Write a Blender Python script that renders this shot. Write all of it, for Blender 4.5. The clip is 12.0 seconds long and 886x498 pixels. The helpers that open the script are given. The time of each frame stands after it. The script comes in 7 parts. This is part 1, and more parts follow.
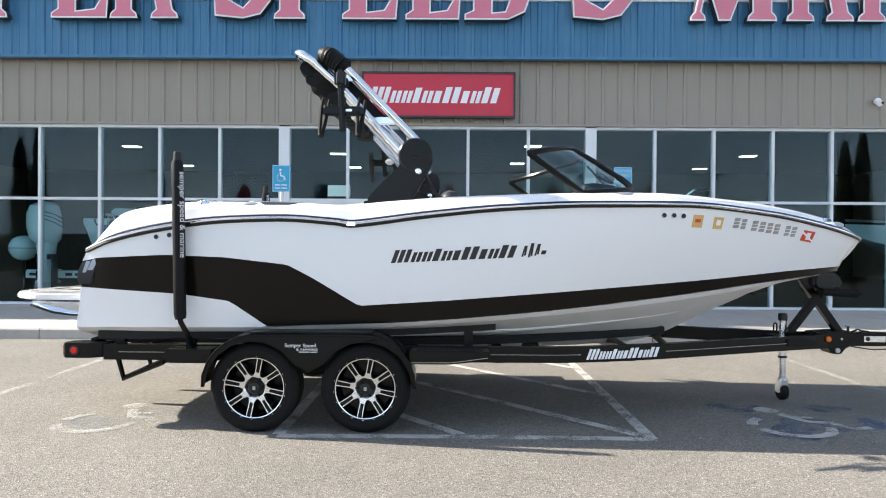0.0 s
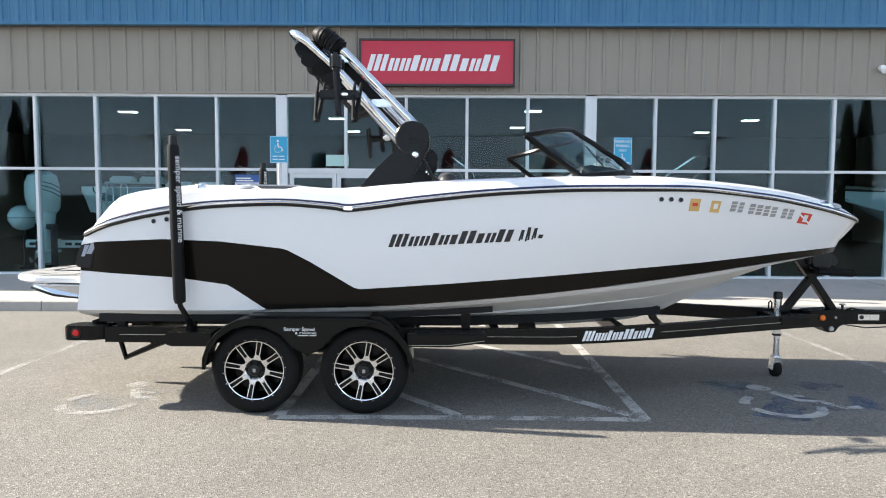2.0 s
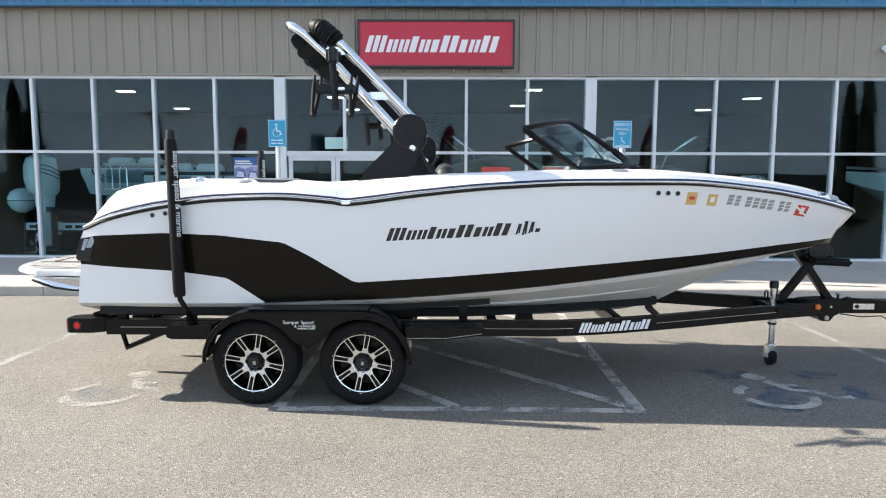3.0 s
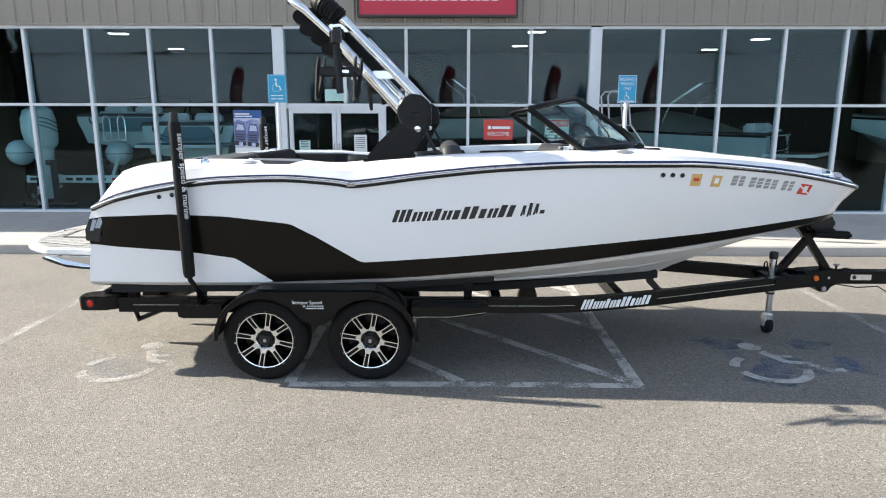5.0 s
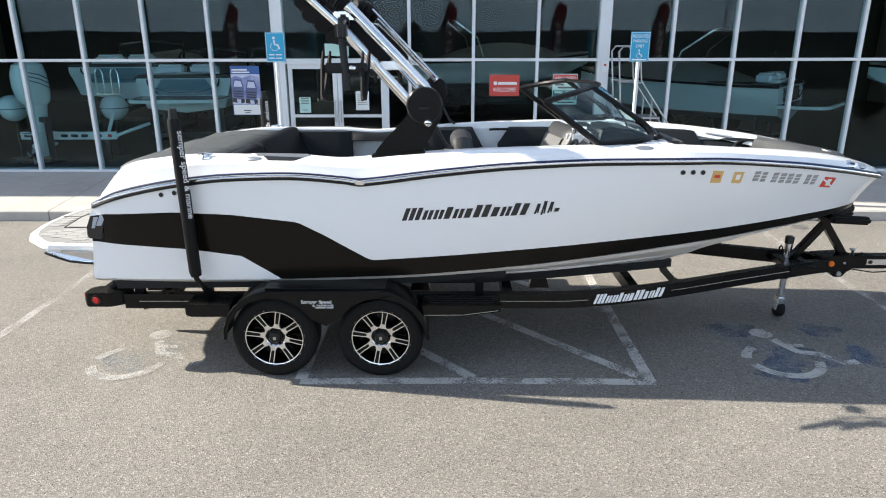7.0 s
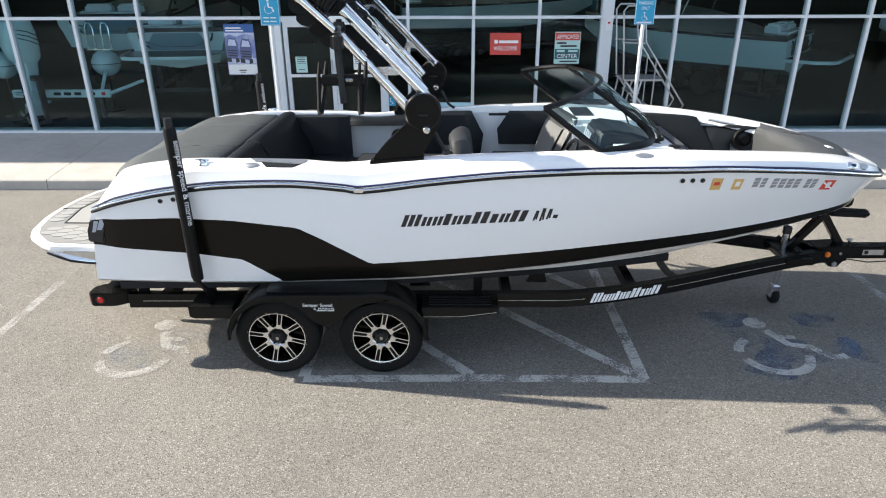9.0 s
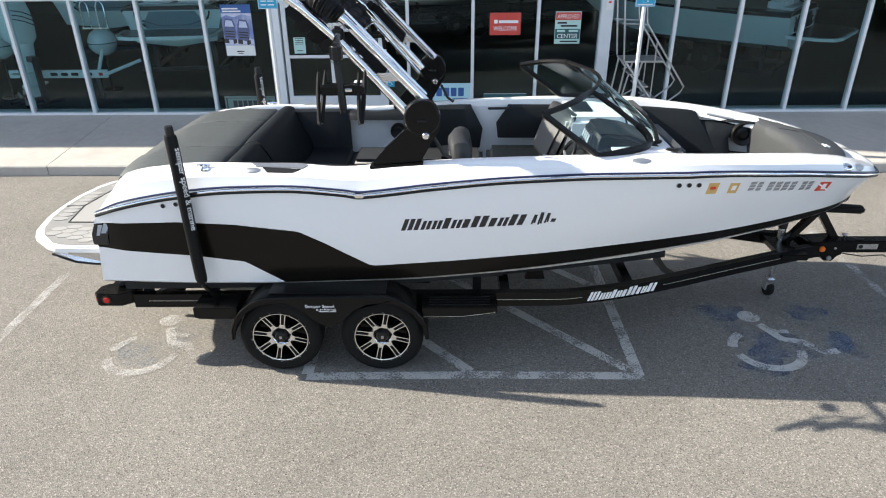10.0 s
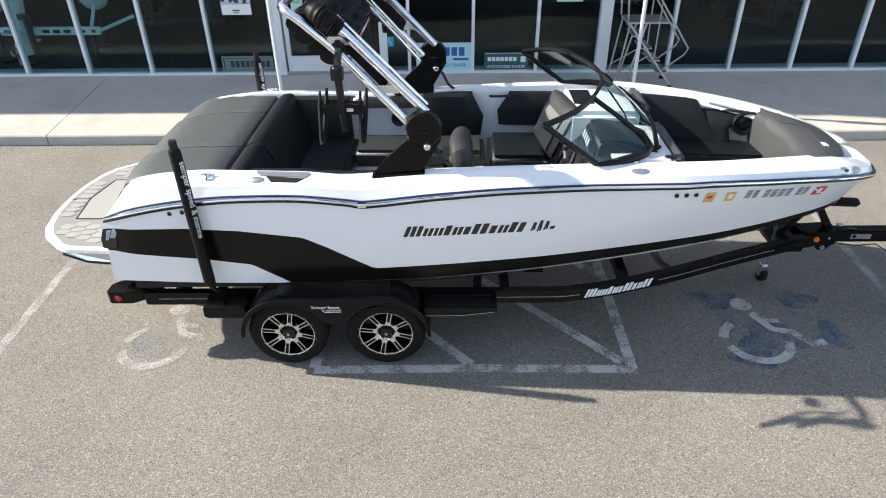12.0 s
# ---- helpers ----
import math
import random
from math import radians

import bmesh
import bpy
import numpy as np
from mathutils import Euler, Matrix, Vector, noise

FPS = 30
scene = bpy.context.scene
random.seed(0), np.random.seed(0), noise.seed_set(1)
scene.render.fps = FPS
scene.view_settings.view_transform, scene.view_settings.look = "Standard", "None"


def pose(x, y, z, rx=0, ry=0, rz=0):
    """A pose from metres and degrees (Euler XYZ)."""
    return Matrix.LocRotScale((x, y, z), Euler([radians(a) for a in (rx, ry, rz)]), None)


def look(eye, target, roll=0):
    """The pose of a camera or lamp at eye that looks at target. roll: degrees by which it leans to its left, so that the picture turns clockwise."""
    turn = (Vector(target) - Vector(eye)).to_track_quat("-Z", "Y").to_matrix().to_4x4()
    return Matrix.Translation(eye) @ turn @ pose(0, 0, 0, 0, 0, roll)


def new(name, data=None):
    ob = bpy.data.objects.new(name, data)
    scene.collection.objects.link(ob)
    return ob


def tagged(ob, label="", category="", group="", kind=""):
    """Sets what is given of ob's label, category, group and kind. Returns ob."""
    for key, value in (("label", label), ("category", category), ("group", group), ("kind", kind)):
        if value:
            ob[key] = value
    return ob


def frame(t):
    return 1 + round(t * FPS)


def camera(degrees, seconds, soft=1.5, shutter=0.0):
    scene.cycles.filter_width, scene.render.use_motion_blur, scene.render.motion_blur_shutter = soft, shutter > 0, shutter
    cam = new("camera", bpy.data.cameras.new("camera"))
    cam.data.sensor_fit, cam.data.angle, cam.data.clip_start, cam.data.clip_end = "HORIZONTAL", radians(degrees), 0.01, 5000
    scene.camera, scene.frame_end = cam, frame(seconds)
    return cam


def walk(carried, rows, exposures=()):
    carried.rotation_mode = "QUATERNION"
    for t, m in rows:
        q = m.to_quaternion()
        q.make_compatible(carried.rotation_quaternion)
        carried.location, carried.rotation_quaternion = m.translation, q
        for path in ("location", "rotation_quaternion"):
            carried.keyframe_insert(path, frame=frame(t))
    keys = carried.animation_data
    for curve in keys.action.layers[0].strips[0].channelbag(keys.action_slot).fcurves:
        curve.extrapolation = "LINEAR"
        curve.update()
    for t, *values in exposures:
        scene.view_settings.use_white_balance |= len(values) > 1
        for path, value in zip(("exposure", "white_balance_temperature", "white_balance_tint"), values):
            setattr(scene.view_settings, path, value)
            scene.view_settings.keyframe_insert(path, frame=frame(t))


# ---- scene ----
cam = camera(67.6, 12.0, soft=1.05)
PATH = [
    (0, (0.024, -0.056, 1.45), (0.011, 1.944, 1.438), 0.4),
    (0.5, (0.024, -0.062, 1.446), (0.011, 1.938, 1.414), 0.4),
    (1, (0.027, -0.098, 1.496), (0.014, 1.901, 1.429), 0.4),
    (1.5, (0.042, -0.088, 1.563), (0.027, 1.91, 1.463), 0.3),
    (2, (0.047, -0.065, 1.64), (0.034, 1.931, 1.506), 0.3),
    (2.5, (0.059, -0.062, 1.714), (0.045, 1.931, 1.545), 0.2),
    (3, (0.072, -0.079, 1.789), (0.057, 1.91, 1.579), 0.2),
    (5, (0.026, -0.085, 2.169), (0.013, 1.873, 1.76), 0.1),
    (5.5, (0.005, -0.053, 2.266), (-0.007, 1.894, 1.806), 0.0),
    (6, (-0.017, 0.017, 2.399), (-0.029, 1.95, 1.889), -0.0),
    (6.5, (-0.044, 0.102, 2.523), (-0.057, 2.023, 1.964), -0.0),
    (7, (-0.066, 0.168, 2.643), (-0.078, 2.073, 2.034), -0.1),
    (9, (-0.055, 0.335, 3.2), (-0.068, 2.165, 2.394), -0.2),
    (9.5, (-0.053, 0.366, 3.357), (-0.066, 2.174, 2.502), -0.3),
    (10, (-0.048, 0.388, 3.5), (-0.062, 2.173, 2.599), -0.4),
    (10.5, (-0.041, 0.402, 3.658), (-0.055, 2.162, 2.708), -0.4),
    (11, (-0.039, 0.435, 3.797), (-0.052, 2.171, 2.803), -0.4),
    (11.5, (-0.048, 0.5, 3.943), (-0.061, 2.208, 2.903), -0.5),
    (12, (-0.053, 0.58, 4.096), (-0.069, 2.257, 3.007), -0.6),
]
walk(cam, [(t, look(eye, target, roll)) for t, eye, target, roll in PATH], [(0, 1.88, 6680, 8), (12, 1.68, 6680, 8)])

# ---- light: low morning sun from behind the stern, clear sky ----
SUN_FROM = Vector((-1.5, 0.23, 1.0)).normalized()
world = bpy.data.worlds.new("sky")
scene.world = world
world.use_nodes = True
wn, wl = world.node_tree.nodes, world.node_tree.links
sky = wn.new("ShaderNodeTexSky")
sky.sky_type = "NISHITA"
sky.sun_disc = False
sky.sun_elevation = math.asin(SUN_FROM.z)
sky.sun_rotation = math.atan2(SUN_FROM.x, SUN_FROM.y)
sky.dust_density = 0.6
wn["Background"].inputs["Strength"].default_value = 0.075
# thin streaks of high cloud
where = wn.new("ShaderNodeTexCoord")
flat = wn.new("ShaderNodeMapping")
flat.inputs["Scale"].default_value = (1.5, 3.0, 11.0)
veil = wn.new("ShaderNodeTexNoise")
veil.inputs["Scale"].default_value, veil.inputs["Detail"].default_value, veil.inputs["Roughness"].default_value = 1.6, 7, 0.6
thin = wn.new("ShaderNodeMapRange")
thin.inputs["From Min"].default_value, thin.inputs["From Max"].default_value, thin.inputs["To Max"].default_value = 0.46, 0.76, 0.42
cloud = wn.new("ShaderNodeMix")
cloud.data_type = "RGBA"
cloud.inputs["B"].default_value = (15.0, 15.0, 15.0, 1)
wl.new(where.outputs["Generated"], flat.inputs["Vector"])
wl.new(flat.outputs["Vector"], veil.inputs["Vector"])
wl.new(veil.outputs["Fac"], thin.inputs["Value"])
wl.new(thin.outputs["Result"], cloud.inputs["Factor"])
# grey-blue haze along the whole horizon
up, low = wn.new("ShaderNodeSeparateXYZ"), wn.new("ShaderNodeMapRange")
low.interpolation_type = "SMOOTHSTEP"
low.inputs["From Min"].default_value, low.inputs["From Max"].default_value = 0.34, 0.0
low.inputs["To Max"].default_value = 0.8
haze = wn.new("ShaderNodeMix")
haze.data_type = "RGBA"
haze.inputs["B"].default_value = (7.5, 9.3, 12.0, 1)
wl.new(where.outputs["Generated"], up.inputs[0])
wl.new(up.outputs["Z"], low.inputs["Value"])
wl.new(low.outputs["Result"], haze.inputs["Factor"])
wl.new(sky.outputs[0], haze.inputs["A"])
wl.new(haze.outputs["Result"], cloud.inputs["A"])
wl.new(cloud.outputs["Result"], wn["Background"].inputs["Color"])
sun = new("sun", bpy.data.lights.new("sun", "SUN"))
sun.data.energy = 3.75
sun.data.angle = radians(0.6)
sun.data.color = (1.0, 0.93, 0.83)
sun.matrix_world = look(SUN_FROM * 30, (0, 0, 0))

# ---- building blocks ----
def thing(name, at=(0, 0, 0), label="", category="", group="", kind=""):
    ob = new(name)
    ob.location = at
    ob.empty_display_size = 0.1
    return tagged(ob, label, category, group, kind)


def origin(ob):
    v = Vector((0, 0, 0))
    while ob is not None:
        v += ob.location
        ob = ob.parent
    return v


def part(name, bm, material, parent=None, label="", smooth=False, bevel=0.0, segs=2):
    if bevel:
        bmesh.ops.bevel(bm, geom=[e for e in bm.edges if len(e.link_faces) == 2 and e.calc_face_angle(0) > 0.5], offset=bevel, segments=segs, affect="EDGES", clamp_overlap=True)
    if parent is not None:
        bm.transform(Matrix.Translation(-origin(parent)))
    data = bpy.data.meshes.new(name)
    bm.to_mesh(data)
    bm.free()
    for m in material if isinstance(material, (list, tuple)) else [material]:
        data.materials.append(m)
    if smooth:
        data.polygons.foreach_set("use_smooth", [True] * len(data.polygons))
        data.set_sharp_from_angle(angle=radians(smooth if smooth is not True else 40))
    ob = new(name, data)
    ob.parent = parent
    return tagged(ob, label)


def slab(x0, x1, y0, y1, z0, z1, bm=None, turn=None):
    bm = bm or bmesh.new()
    m = Matrix.Translation(((x0 + x1) / 2, (y0 + y1) / 2, (z0 + z1) / 2))
    if turn is not None:
        m = m @ turn
    bmesh.ops.create_cube(bm, size=1, matrix=m @ Matrix.Diagonal((abs(x1 - x0), abs(y1 - y0), abs(z1 - z0), 1)))
    return bm


def prism(pts, axis, a, b, bm=None):
    """A flat outline in the plane across the axis, drawn out from a to b."""
    bm = bm or bmesh.new()
    put = {"x": lambda p, v: (v, p[0], p[1]), "y": lambda p, v: (p[0], v, p[1]), "z": lambda p, v: (p[0], p[1], v)}[axis]
    lo = [bm.verts.new(put(p, a)) for p in pts]
    hi = [bm.verts.new(put(p, b)) for p in pts]
    made = [bm.faces.new(lo), bm.faces.new(hi[::-1])]
    n = len(pts)
    for i in range(n):
        made.append(bm.faces.new((lo[(i + 1) % n], lo[i], hi[i], hi[(i + 1) % n])))
    bmesh.ops.recalc_face_normals(bm, faces=made)
    return bm


def tube(pts, r, seg=10, bm=None, caps=True, flat=1.0):
    """A round rod along a line of points; r is one radius or one for each point."""
    bm = bm or bmesh.new()
    pts = [Vector(p) for p in pts]
    rad = r if isinstance(r, (list, tuple)) else [r] * len(pts)
    rings, side = [], None
    for i, p in enumerate(pts):
        way = (pts[min(i + 1, len(pts) - 1)] - pts[max(i - 1, 0)]).normalized()
        if side is None:
            side = way.cross(Vector((0, 0, 1)) if abs(way.z) < 0.9 else Vector((0, 1, 0))).normalized()
        side = (side - way * side.dot(way)).normalized()
        up = way.cross(side)
        rings.append([bm.verts.new(p + (side * math.cos(a) + up * math.sin(a) * flat) * rad[i]) for a in (2 * math.pi * k / seg for k in range(seg))])
    made = []
    for one, two in zip(rings, rings[1:]):
        for k in range(seg):
            made.append(bm.faces.new((one[k], one[(k + 1) % seg], two[(k + 1) % seg], two[k])))
    if caps:
        made += [bm.faces.new(rings[0][::-1]), bm.faces.new(rings[-1])]
    bmesh.ops.recalc_face_normals(bm, faces=made)
    return bm


def spin(profile, centre, axis="y", seg=32, bm=None):
    """A turned body: profile of (radius, along the axis)."""
    bm = bm or bmesh.new()
    c = Vector(centre)
    put = {"y": lambda r, a, h: (r * math.cos(a), h, r * math.sin(a)), "z": lambda r, a, h: (r * math.cos(a), r * math.sin(a), h), "x": lambda r, a, h: (h, r * math.cos(a), r * math.sin(a))}[axis]
    rings = []
    for r, h in profile:
        if r < 1e-5:
            rings.append([bm.verts.new(c + Vector(put(0, 0, h)))])
        else:
            rings.append([bm.verts.new(c + Vector(put(r, 2 * math.pi * k / seg, h))) for k in range(seg)])
    made = []
    for one, two in zip(rings, rings[1:]):
        for k in range(seg):
            q = [one[k % len(one)], one[(k + 1) % seg % len(one)], two[(k + 1) % seg % len(two)], two[k % len(two)]]
            q = list(dict.fromkeys(q))
            if len(q) > 2:
                made.append(bm.faces.new(q))
    bmesh.ops.recalc_face_normals(bm, faces=made)
    return bm


def loft(rows, bm=None, close=False, index=None):
    """A skin over rows of points, each row as long as the next."""
    bm = bm or bmesh.new()
    grid = [[bm.verts.new(p) for p in row] for row in rows]
    for i in range(len(rows) - 1):
        n = len(rows[i])
        for j in range(n if close else n - 1):
            q = (grid[i][j], grid[i][(j + 1) % n], grid[i + 1][(j + 1) % n], grid[i + 1][j])
            f = bm.faces.new(q)
            if index:
                f.material_index = index(i, j)
    return bm


def tidy(bm, d=0.0005):
    bmesh.ops.remove_doubles(bm, verts=bm.verts, dist=d)
    bmesh.ops.dissolve_degenerate(bm, dist=1e-5, edges=bm.edges)
    bmesh.ops.recalc_face_normals(bm, faces=bm.faces)
    return bm


def ease(x, table):
    """A smooth curve through a short table of (x, value)."""
    n = len(table)
    if x <= table[0][0]:
        return table[0][1]
    if x >= table[-1][0]:
        return table[-1][1]
    k = next(i for i in range(n - 1) if x <= table[i + 1][0])
    slope = [0.0] * (n - 1)
    for i in range(n - 1):
        slope[i] = (table[i + 1][1] - table[i][1]) / (table[i + 1][0] - table[i][0])

    def m(i):
        if i == 0 or i == n - 1:
            return slope[0] if i == 0 else slope[-1]
        return 0.0 if slope[i - 1] * slope[i] <= 0 else 2 * slope[i - 1] * slope[i] / (slope[i - 1] + slope[i])

    h = table[k + 1][0] - table[k][0]
    t = (x - table[k][0]) / h
    return ((2 * t**3 - 3 * t * t + 1) * table[k][1] + (t**3 - 2 * t * t + t) * h * m(k) + (3 * t * t - 2 * t**3) * table[k + 1][1] + (t**3 - t * t) * h * m(k + 1))


def straight(x, table):
    return float(np.interp(x, [p[0] for p in table], [p[1] for p in table]))


def cushion(x0, x1, y0, y1, z0, z1, r=0.04, bm=None, turn=None):
    """A padded block with rounded edges."""
    own = slab(x0, x1, y0, y1, z0, z1, turn=turn)
    bmesh.ops.bevel(own, geom=list(own.edges), offset=r, segments=3, affect="EDGES", clamp_overlap=True)
    if bm is None:
        return own
    tmp = bpy.data.meshes.new("tmp")
    own.to_mesh(tmp)
    own.free()
    bm.from_mesh(tmp)
    bpy.data.meshes.remove(tmp)
    return bm


# plain slanted bars that stand in for a maker's name: width, height and count of bars, block by block
MARK = ((0.15, 1.0, 3), (0.083, 0.76, 2), (0.08, 0.76, 2), (0.067, 0.95, 1), (0.085, 0.76, 2), (0.068, 0.76, 1), (0.135, 1.0, 2), (0.068, 0.76, 1), (0.083, 0.76, 2), (0.067, 1.0, 1), (0.064, 0.95, 1))


def mark_shapes(width, height, lean):
    """Slanted bars of a mark of this width and height that starts at the origin."""
    x, k = 0.0, width / sum(m[0] for m in MARK)
    for w, tall, count in MARK:
        w, h = w * k, height * tall
        pitch = w * 0.96 / count
        for i in range(count):
            yield [(x + pitch * (i + u) + lean * h * v, h * v) for u, v in ((0, 0), (0.72, 0), (0.72, 1), (0, 1))]
        x += w


# ---- materials ----
def material(name, colour, rough=0.5, metal=0.0, vary=0.08, scale=20.0, bump=0.0, bump_scale=200.0, coat=0.0, dirt=None, dirt_scale=3.0, dirt_amount=0.35, spec=0.5, streak=1.0):
    m = bpy.data.materials.new(name)
    m.use_nodes = True
    n, l = m.node_tree.nodes, m.node_tree.links
    p = n["Principled BSDF"]
    p.inputs["Roughness"].default_value = rough
    p.inputs["Metallic"].default_value = metal
    p.inputs["Specular IOR Level"].default_value = spec
    p.inputs["Coat Weight"].default_value = coat
    p.inputs["Coat Roughness"].default_value = 0.06
    where = n.new("ShaderNodeTexCoord")
    grain = n.new("ShaderNodeTexNoise")
    grain.inputs["Scale"].default_value = scale
    grain.inputs["Detail"].default_value = 6
    l.new(where.outputs["Object"], grain.inputs["Vector"])
    ramp = n.new("ShaderNodeMix")
    ramp.data_type = "RGBA"
    ramp.inputs["A"].default_value = (*[c * (1 - vary) for c in colour], 1)
    ramp.inputs["B"].default_value = (*[min(1, c * (1 + vary)) for c in colour], 1)
    l.new(grain.outputs["Fac"], ramp.inputs["Factor"])
    out = ramp.outputs["Result"]
    if dirt:
        broad = n.new("ShaderNodeTexNoise")
        broad.inputs["Scale"].default_value = dirt_scale
        broad.inputs["Detail"].default_value = 8
        broad.inputs["Roughness"].default_value = 0.65
        run = n.new("ShaderNodeMapping")
        run.inputs["Scale"].default_value = (1, 1, streak)
        l.new(where.outputs["Object"], run.inputs["Vector"])
        l.new(run.outputs["Vector"], broad.inputs["Vector"])
        cut = n.new("ShaderNodeMapRange")
        cut.inputs["From Min"].default_value = 0.45
        cut.inputs["From Max"].default_value = 0.75
        cut.inputs["To Max"].default_value = dirt_amount
        l.new(broad.outputs["Fac"], cut.inputs["Value"])
        over = n.new("ShaderNodeMix")
        over.data_type = "RGBA"
        over.inputs["B"].default_value = (*dirt, 1)
        l.new(cut.outputs["Result"], over.inputs["Factor"])
        l.new(out, over.inputs["A"])
        out = over.outputs["Result"]
    l.new(out, p.inputs["Base Color"])
    if bump:
        fine = n.new("ShaderNodeTexNoise")
        fine.inputs["Scale"].default_value = bump_scale
        fine.inputs["Detail"].default_value = 4
        l.new(where.outputs["Object"], fine.inputs["Vector"])
        b = n.new("ShaderNodeBump")
        b.inputs["Strength"].default_value = bump
        b.inputs["Distance"].default_value = 0.004
        l.new(fine.outputs["Fac"], b.inputs["Height"])
        l.new(b.outputs["Normal"], p.inputs["Normal"])
    return m


def glow(name, colour, strength):
    m = bpy.data.materials.new(name)
    m.use_nodes = True
    p = m.node_tree.nodes["Principled BSDF"]
    p.inputs["Base Color"].default_value = (*colour, 1)
    p.inputs["Emission Color"].default_value = (*colour, 1)
    p.inputs["Emission Strength"].default_value = strength
    return m


def pane_glass(name, tint, mirror=0.04, rough=0.0):
    """Thin flat glass: tinted see-through, with a gloss that grows towards grazing angles."""
    m = bpy.data.materials.new(name)
    m.use_nodes = True
    n, l = m.node_tree.nodes, m.node_tree.links
    n.remove(n["Principled BSDF"])
    see, shine, mix, f, power, level = (n.new("ShaderNode" + k) for k in ("BsdfTransparent", "BsdfGlossy", "MixShader", "LayerWeight", "Math", "MapRange"))
    see.inputs["Color"].default_value = (*tint, 1)
    shine.inputs["Roughness"].default_value = rough
    shine.inputs["Color"].default_value = (0.84, 0.95, 1.0, 1)
    f.inputs["Blend"].default_value = 0.5
    power.operation = "POWER"
    power.inputs[1].default_value = 5
    level.inputs["To Min"].default_value = mirror
    l.new(f.outputs["Facing"], power.inputs[0])
    l.new(power.outputs[0], level.inputs["Value"])
    l.new(level.outputs["Result"], mix.inputs[0])
    l.new(see.outputs[0], mix.inputs[1])
    l.new(shine.outputs[0], mix.inputs[2])
    l.new(mix.outputs[0], n["Material Output"].inputs["Surface"])
    return m


GEL_WHITE = material("white_gelcoat", (0.79, 0.792, 0.80), 0.18, vary=0.01, coat=0.4)
GEL_BLACK = material("black_gelcoat", (0.0055, 0.0046, 0.0035), 0.2, vary=0.05, spec=0.2)
BOTTOM_WHITE = material("white_hull_bottom", (0.72, 0.71, 0.69), 0.3, vary=0.03, dirt=(0.5, 0.48, 0.44), dirt_amount=0.25)
VINYL_BLACK = material("black_vinyl", (0.0045, 0.0066, 0.0085), 0.48, spec=0.24, vary=0.12, scale=60, bump=0.25, bump_scale=500)
# lighter copy of the black vinyl: low sun's sheen put into the colour
VINYL_SHEEN = material("black_vinyl_sun_sheen", (0.046, 0.053, 0.055), 0.55, vary=0.12, scale=30, bump=0.25, bump_scale=500, spec=0.5)
VINYL_GREY = material("grey_vinyl", (0.02, 0.021, 0.023), 0.48, vary=0.08, scale=60, bump=0.25, bump_scale=500)
# grey vinyl made paler: direct sun on the backrest is in the colour
VINYL_SUNLIT = material("sunlit_grey_vinyl", (0.11, 0.11, 0.108), 0.5, vary=0.06, scale=60, bump=0.2, bump_scale=500)
LINER_WHITE = material("white_liner", (0.74, 0.75, 0.77), 0.35, vary=0.03)
BLACK_PAINT = material("black_powder_coat", (0.0045, 0.0045, 0.0045), 0.25, spec=0.22, vary=0.15, scale=30, bump=0.06, bump_scale=600)
BLACK_PLASTIC = material("black_plastic", (0.007, 0.007, 0.007), 0.4, spec=0.35, vary=0.2, bump=0.1)
RUBBER = material("tyre_rubber", (0.006, 0.006, 0.006), 0.7, spec=0.18, vary=0.25, scale=60, bump=0.2, bump_scale=300)
CHROME = material("polished_aluminium", (0.86, 0.87, 0.88), 0.12, 1.0, vary=0.03)
MACHINED = material("machined_aluminium", (0.78, 0.79, 0.80), 0.25, 1.0, vary=0.06, scale=80)
GALV = material("galvanised_steel", (0.43, 0.44, 0.45), 0.4, 0.9, vary=0.2, scale=40)
NAVY = material("navy_pinstripe", (0.012, 0.018, 0.06), 0.3, vary=0.05)
FABRIC_BLACK = material("black_canvas", (0.0035, 0.0035, 0.004), 0.55, spec=0.2, vary=0.25, scale=40, bump=1.0, bump_scale=22)
WHITE_PAINT = material("white_lettering", (0.78, 0.78, 0.78), 0.4, vary=0.04)
RED_LENS = material("red_lens", (0.55, 0.02, 0.02), 0.15, vary=0.05)
AMBER_LENS = material("amber_lens", (0.75, 0.17, 0.02), 0.2, vary=0.05)
ALU_FRAME = material("white_window_frame", (0.66, 0.68, 0.70), 0.4, vary=0.04, dirt=(0.5, 0.5, 0.48), dirt_amount=0.2)
SHOP_GLASS = pane_glass("tinted_shop_glass", (0.755, 0.87, 0.89), 0.018)
CLEAR_GLASS = pane_glass("boat_windscreen_glass", (0.66, 0.80, 0.80), 0.05)
TAN_SIDING = material("tan_metal_siding", (0.295, 0.258, 0.212), 0.5, vary=0.03, dirt=(0.215, 0.19, 0.16), dirt_scale=2.2, dirt_amount=0.4, streak=0.12)
BLUE_SIDING = material("blue_metal_siding", (0.034, 0.155, 0.29), 0.45, vary=0.05, dirt=(0.10, 0.25, 0.37), dirt_scale=4.0, dirt_amount=0.5, streak=0.1)
CONCRETE = material("broom_concrete", (0.41, 0.385, 0.355), 0.85, vary=0.12, scale=8, bump=0.3, bump_scale=120, dirt=(0.27, 0.255, 0.24), dirt_scale=1.1, dirt_amount=0.6)
SIGN_RED = material("red_sign_face", (0.52, 0.022, 0.05), 0.45, vary=0.04, dirt=(0.45, 0.05, 0.07), dirt_scale=1.0)
SIGN_BLUE = material("blue_sign_face", (0.02, 0.33, 0.55), 0.4, vary=0.05)


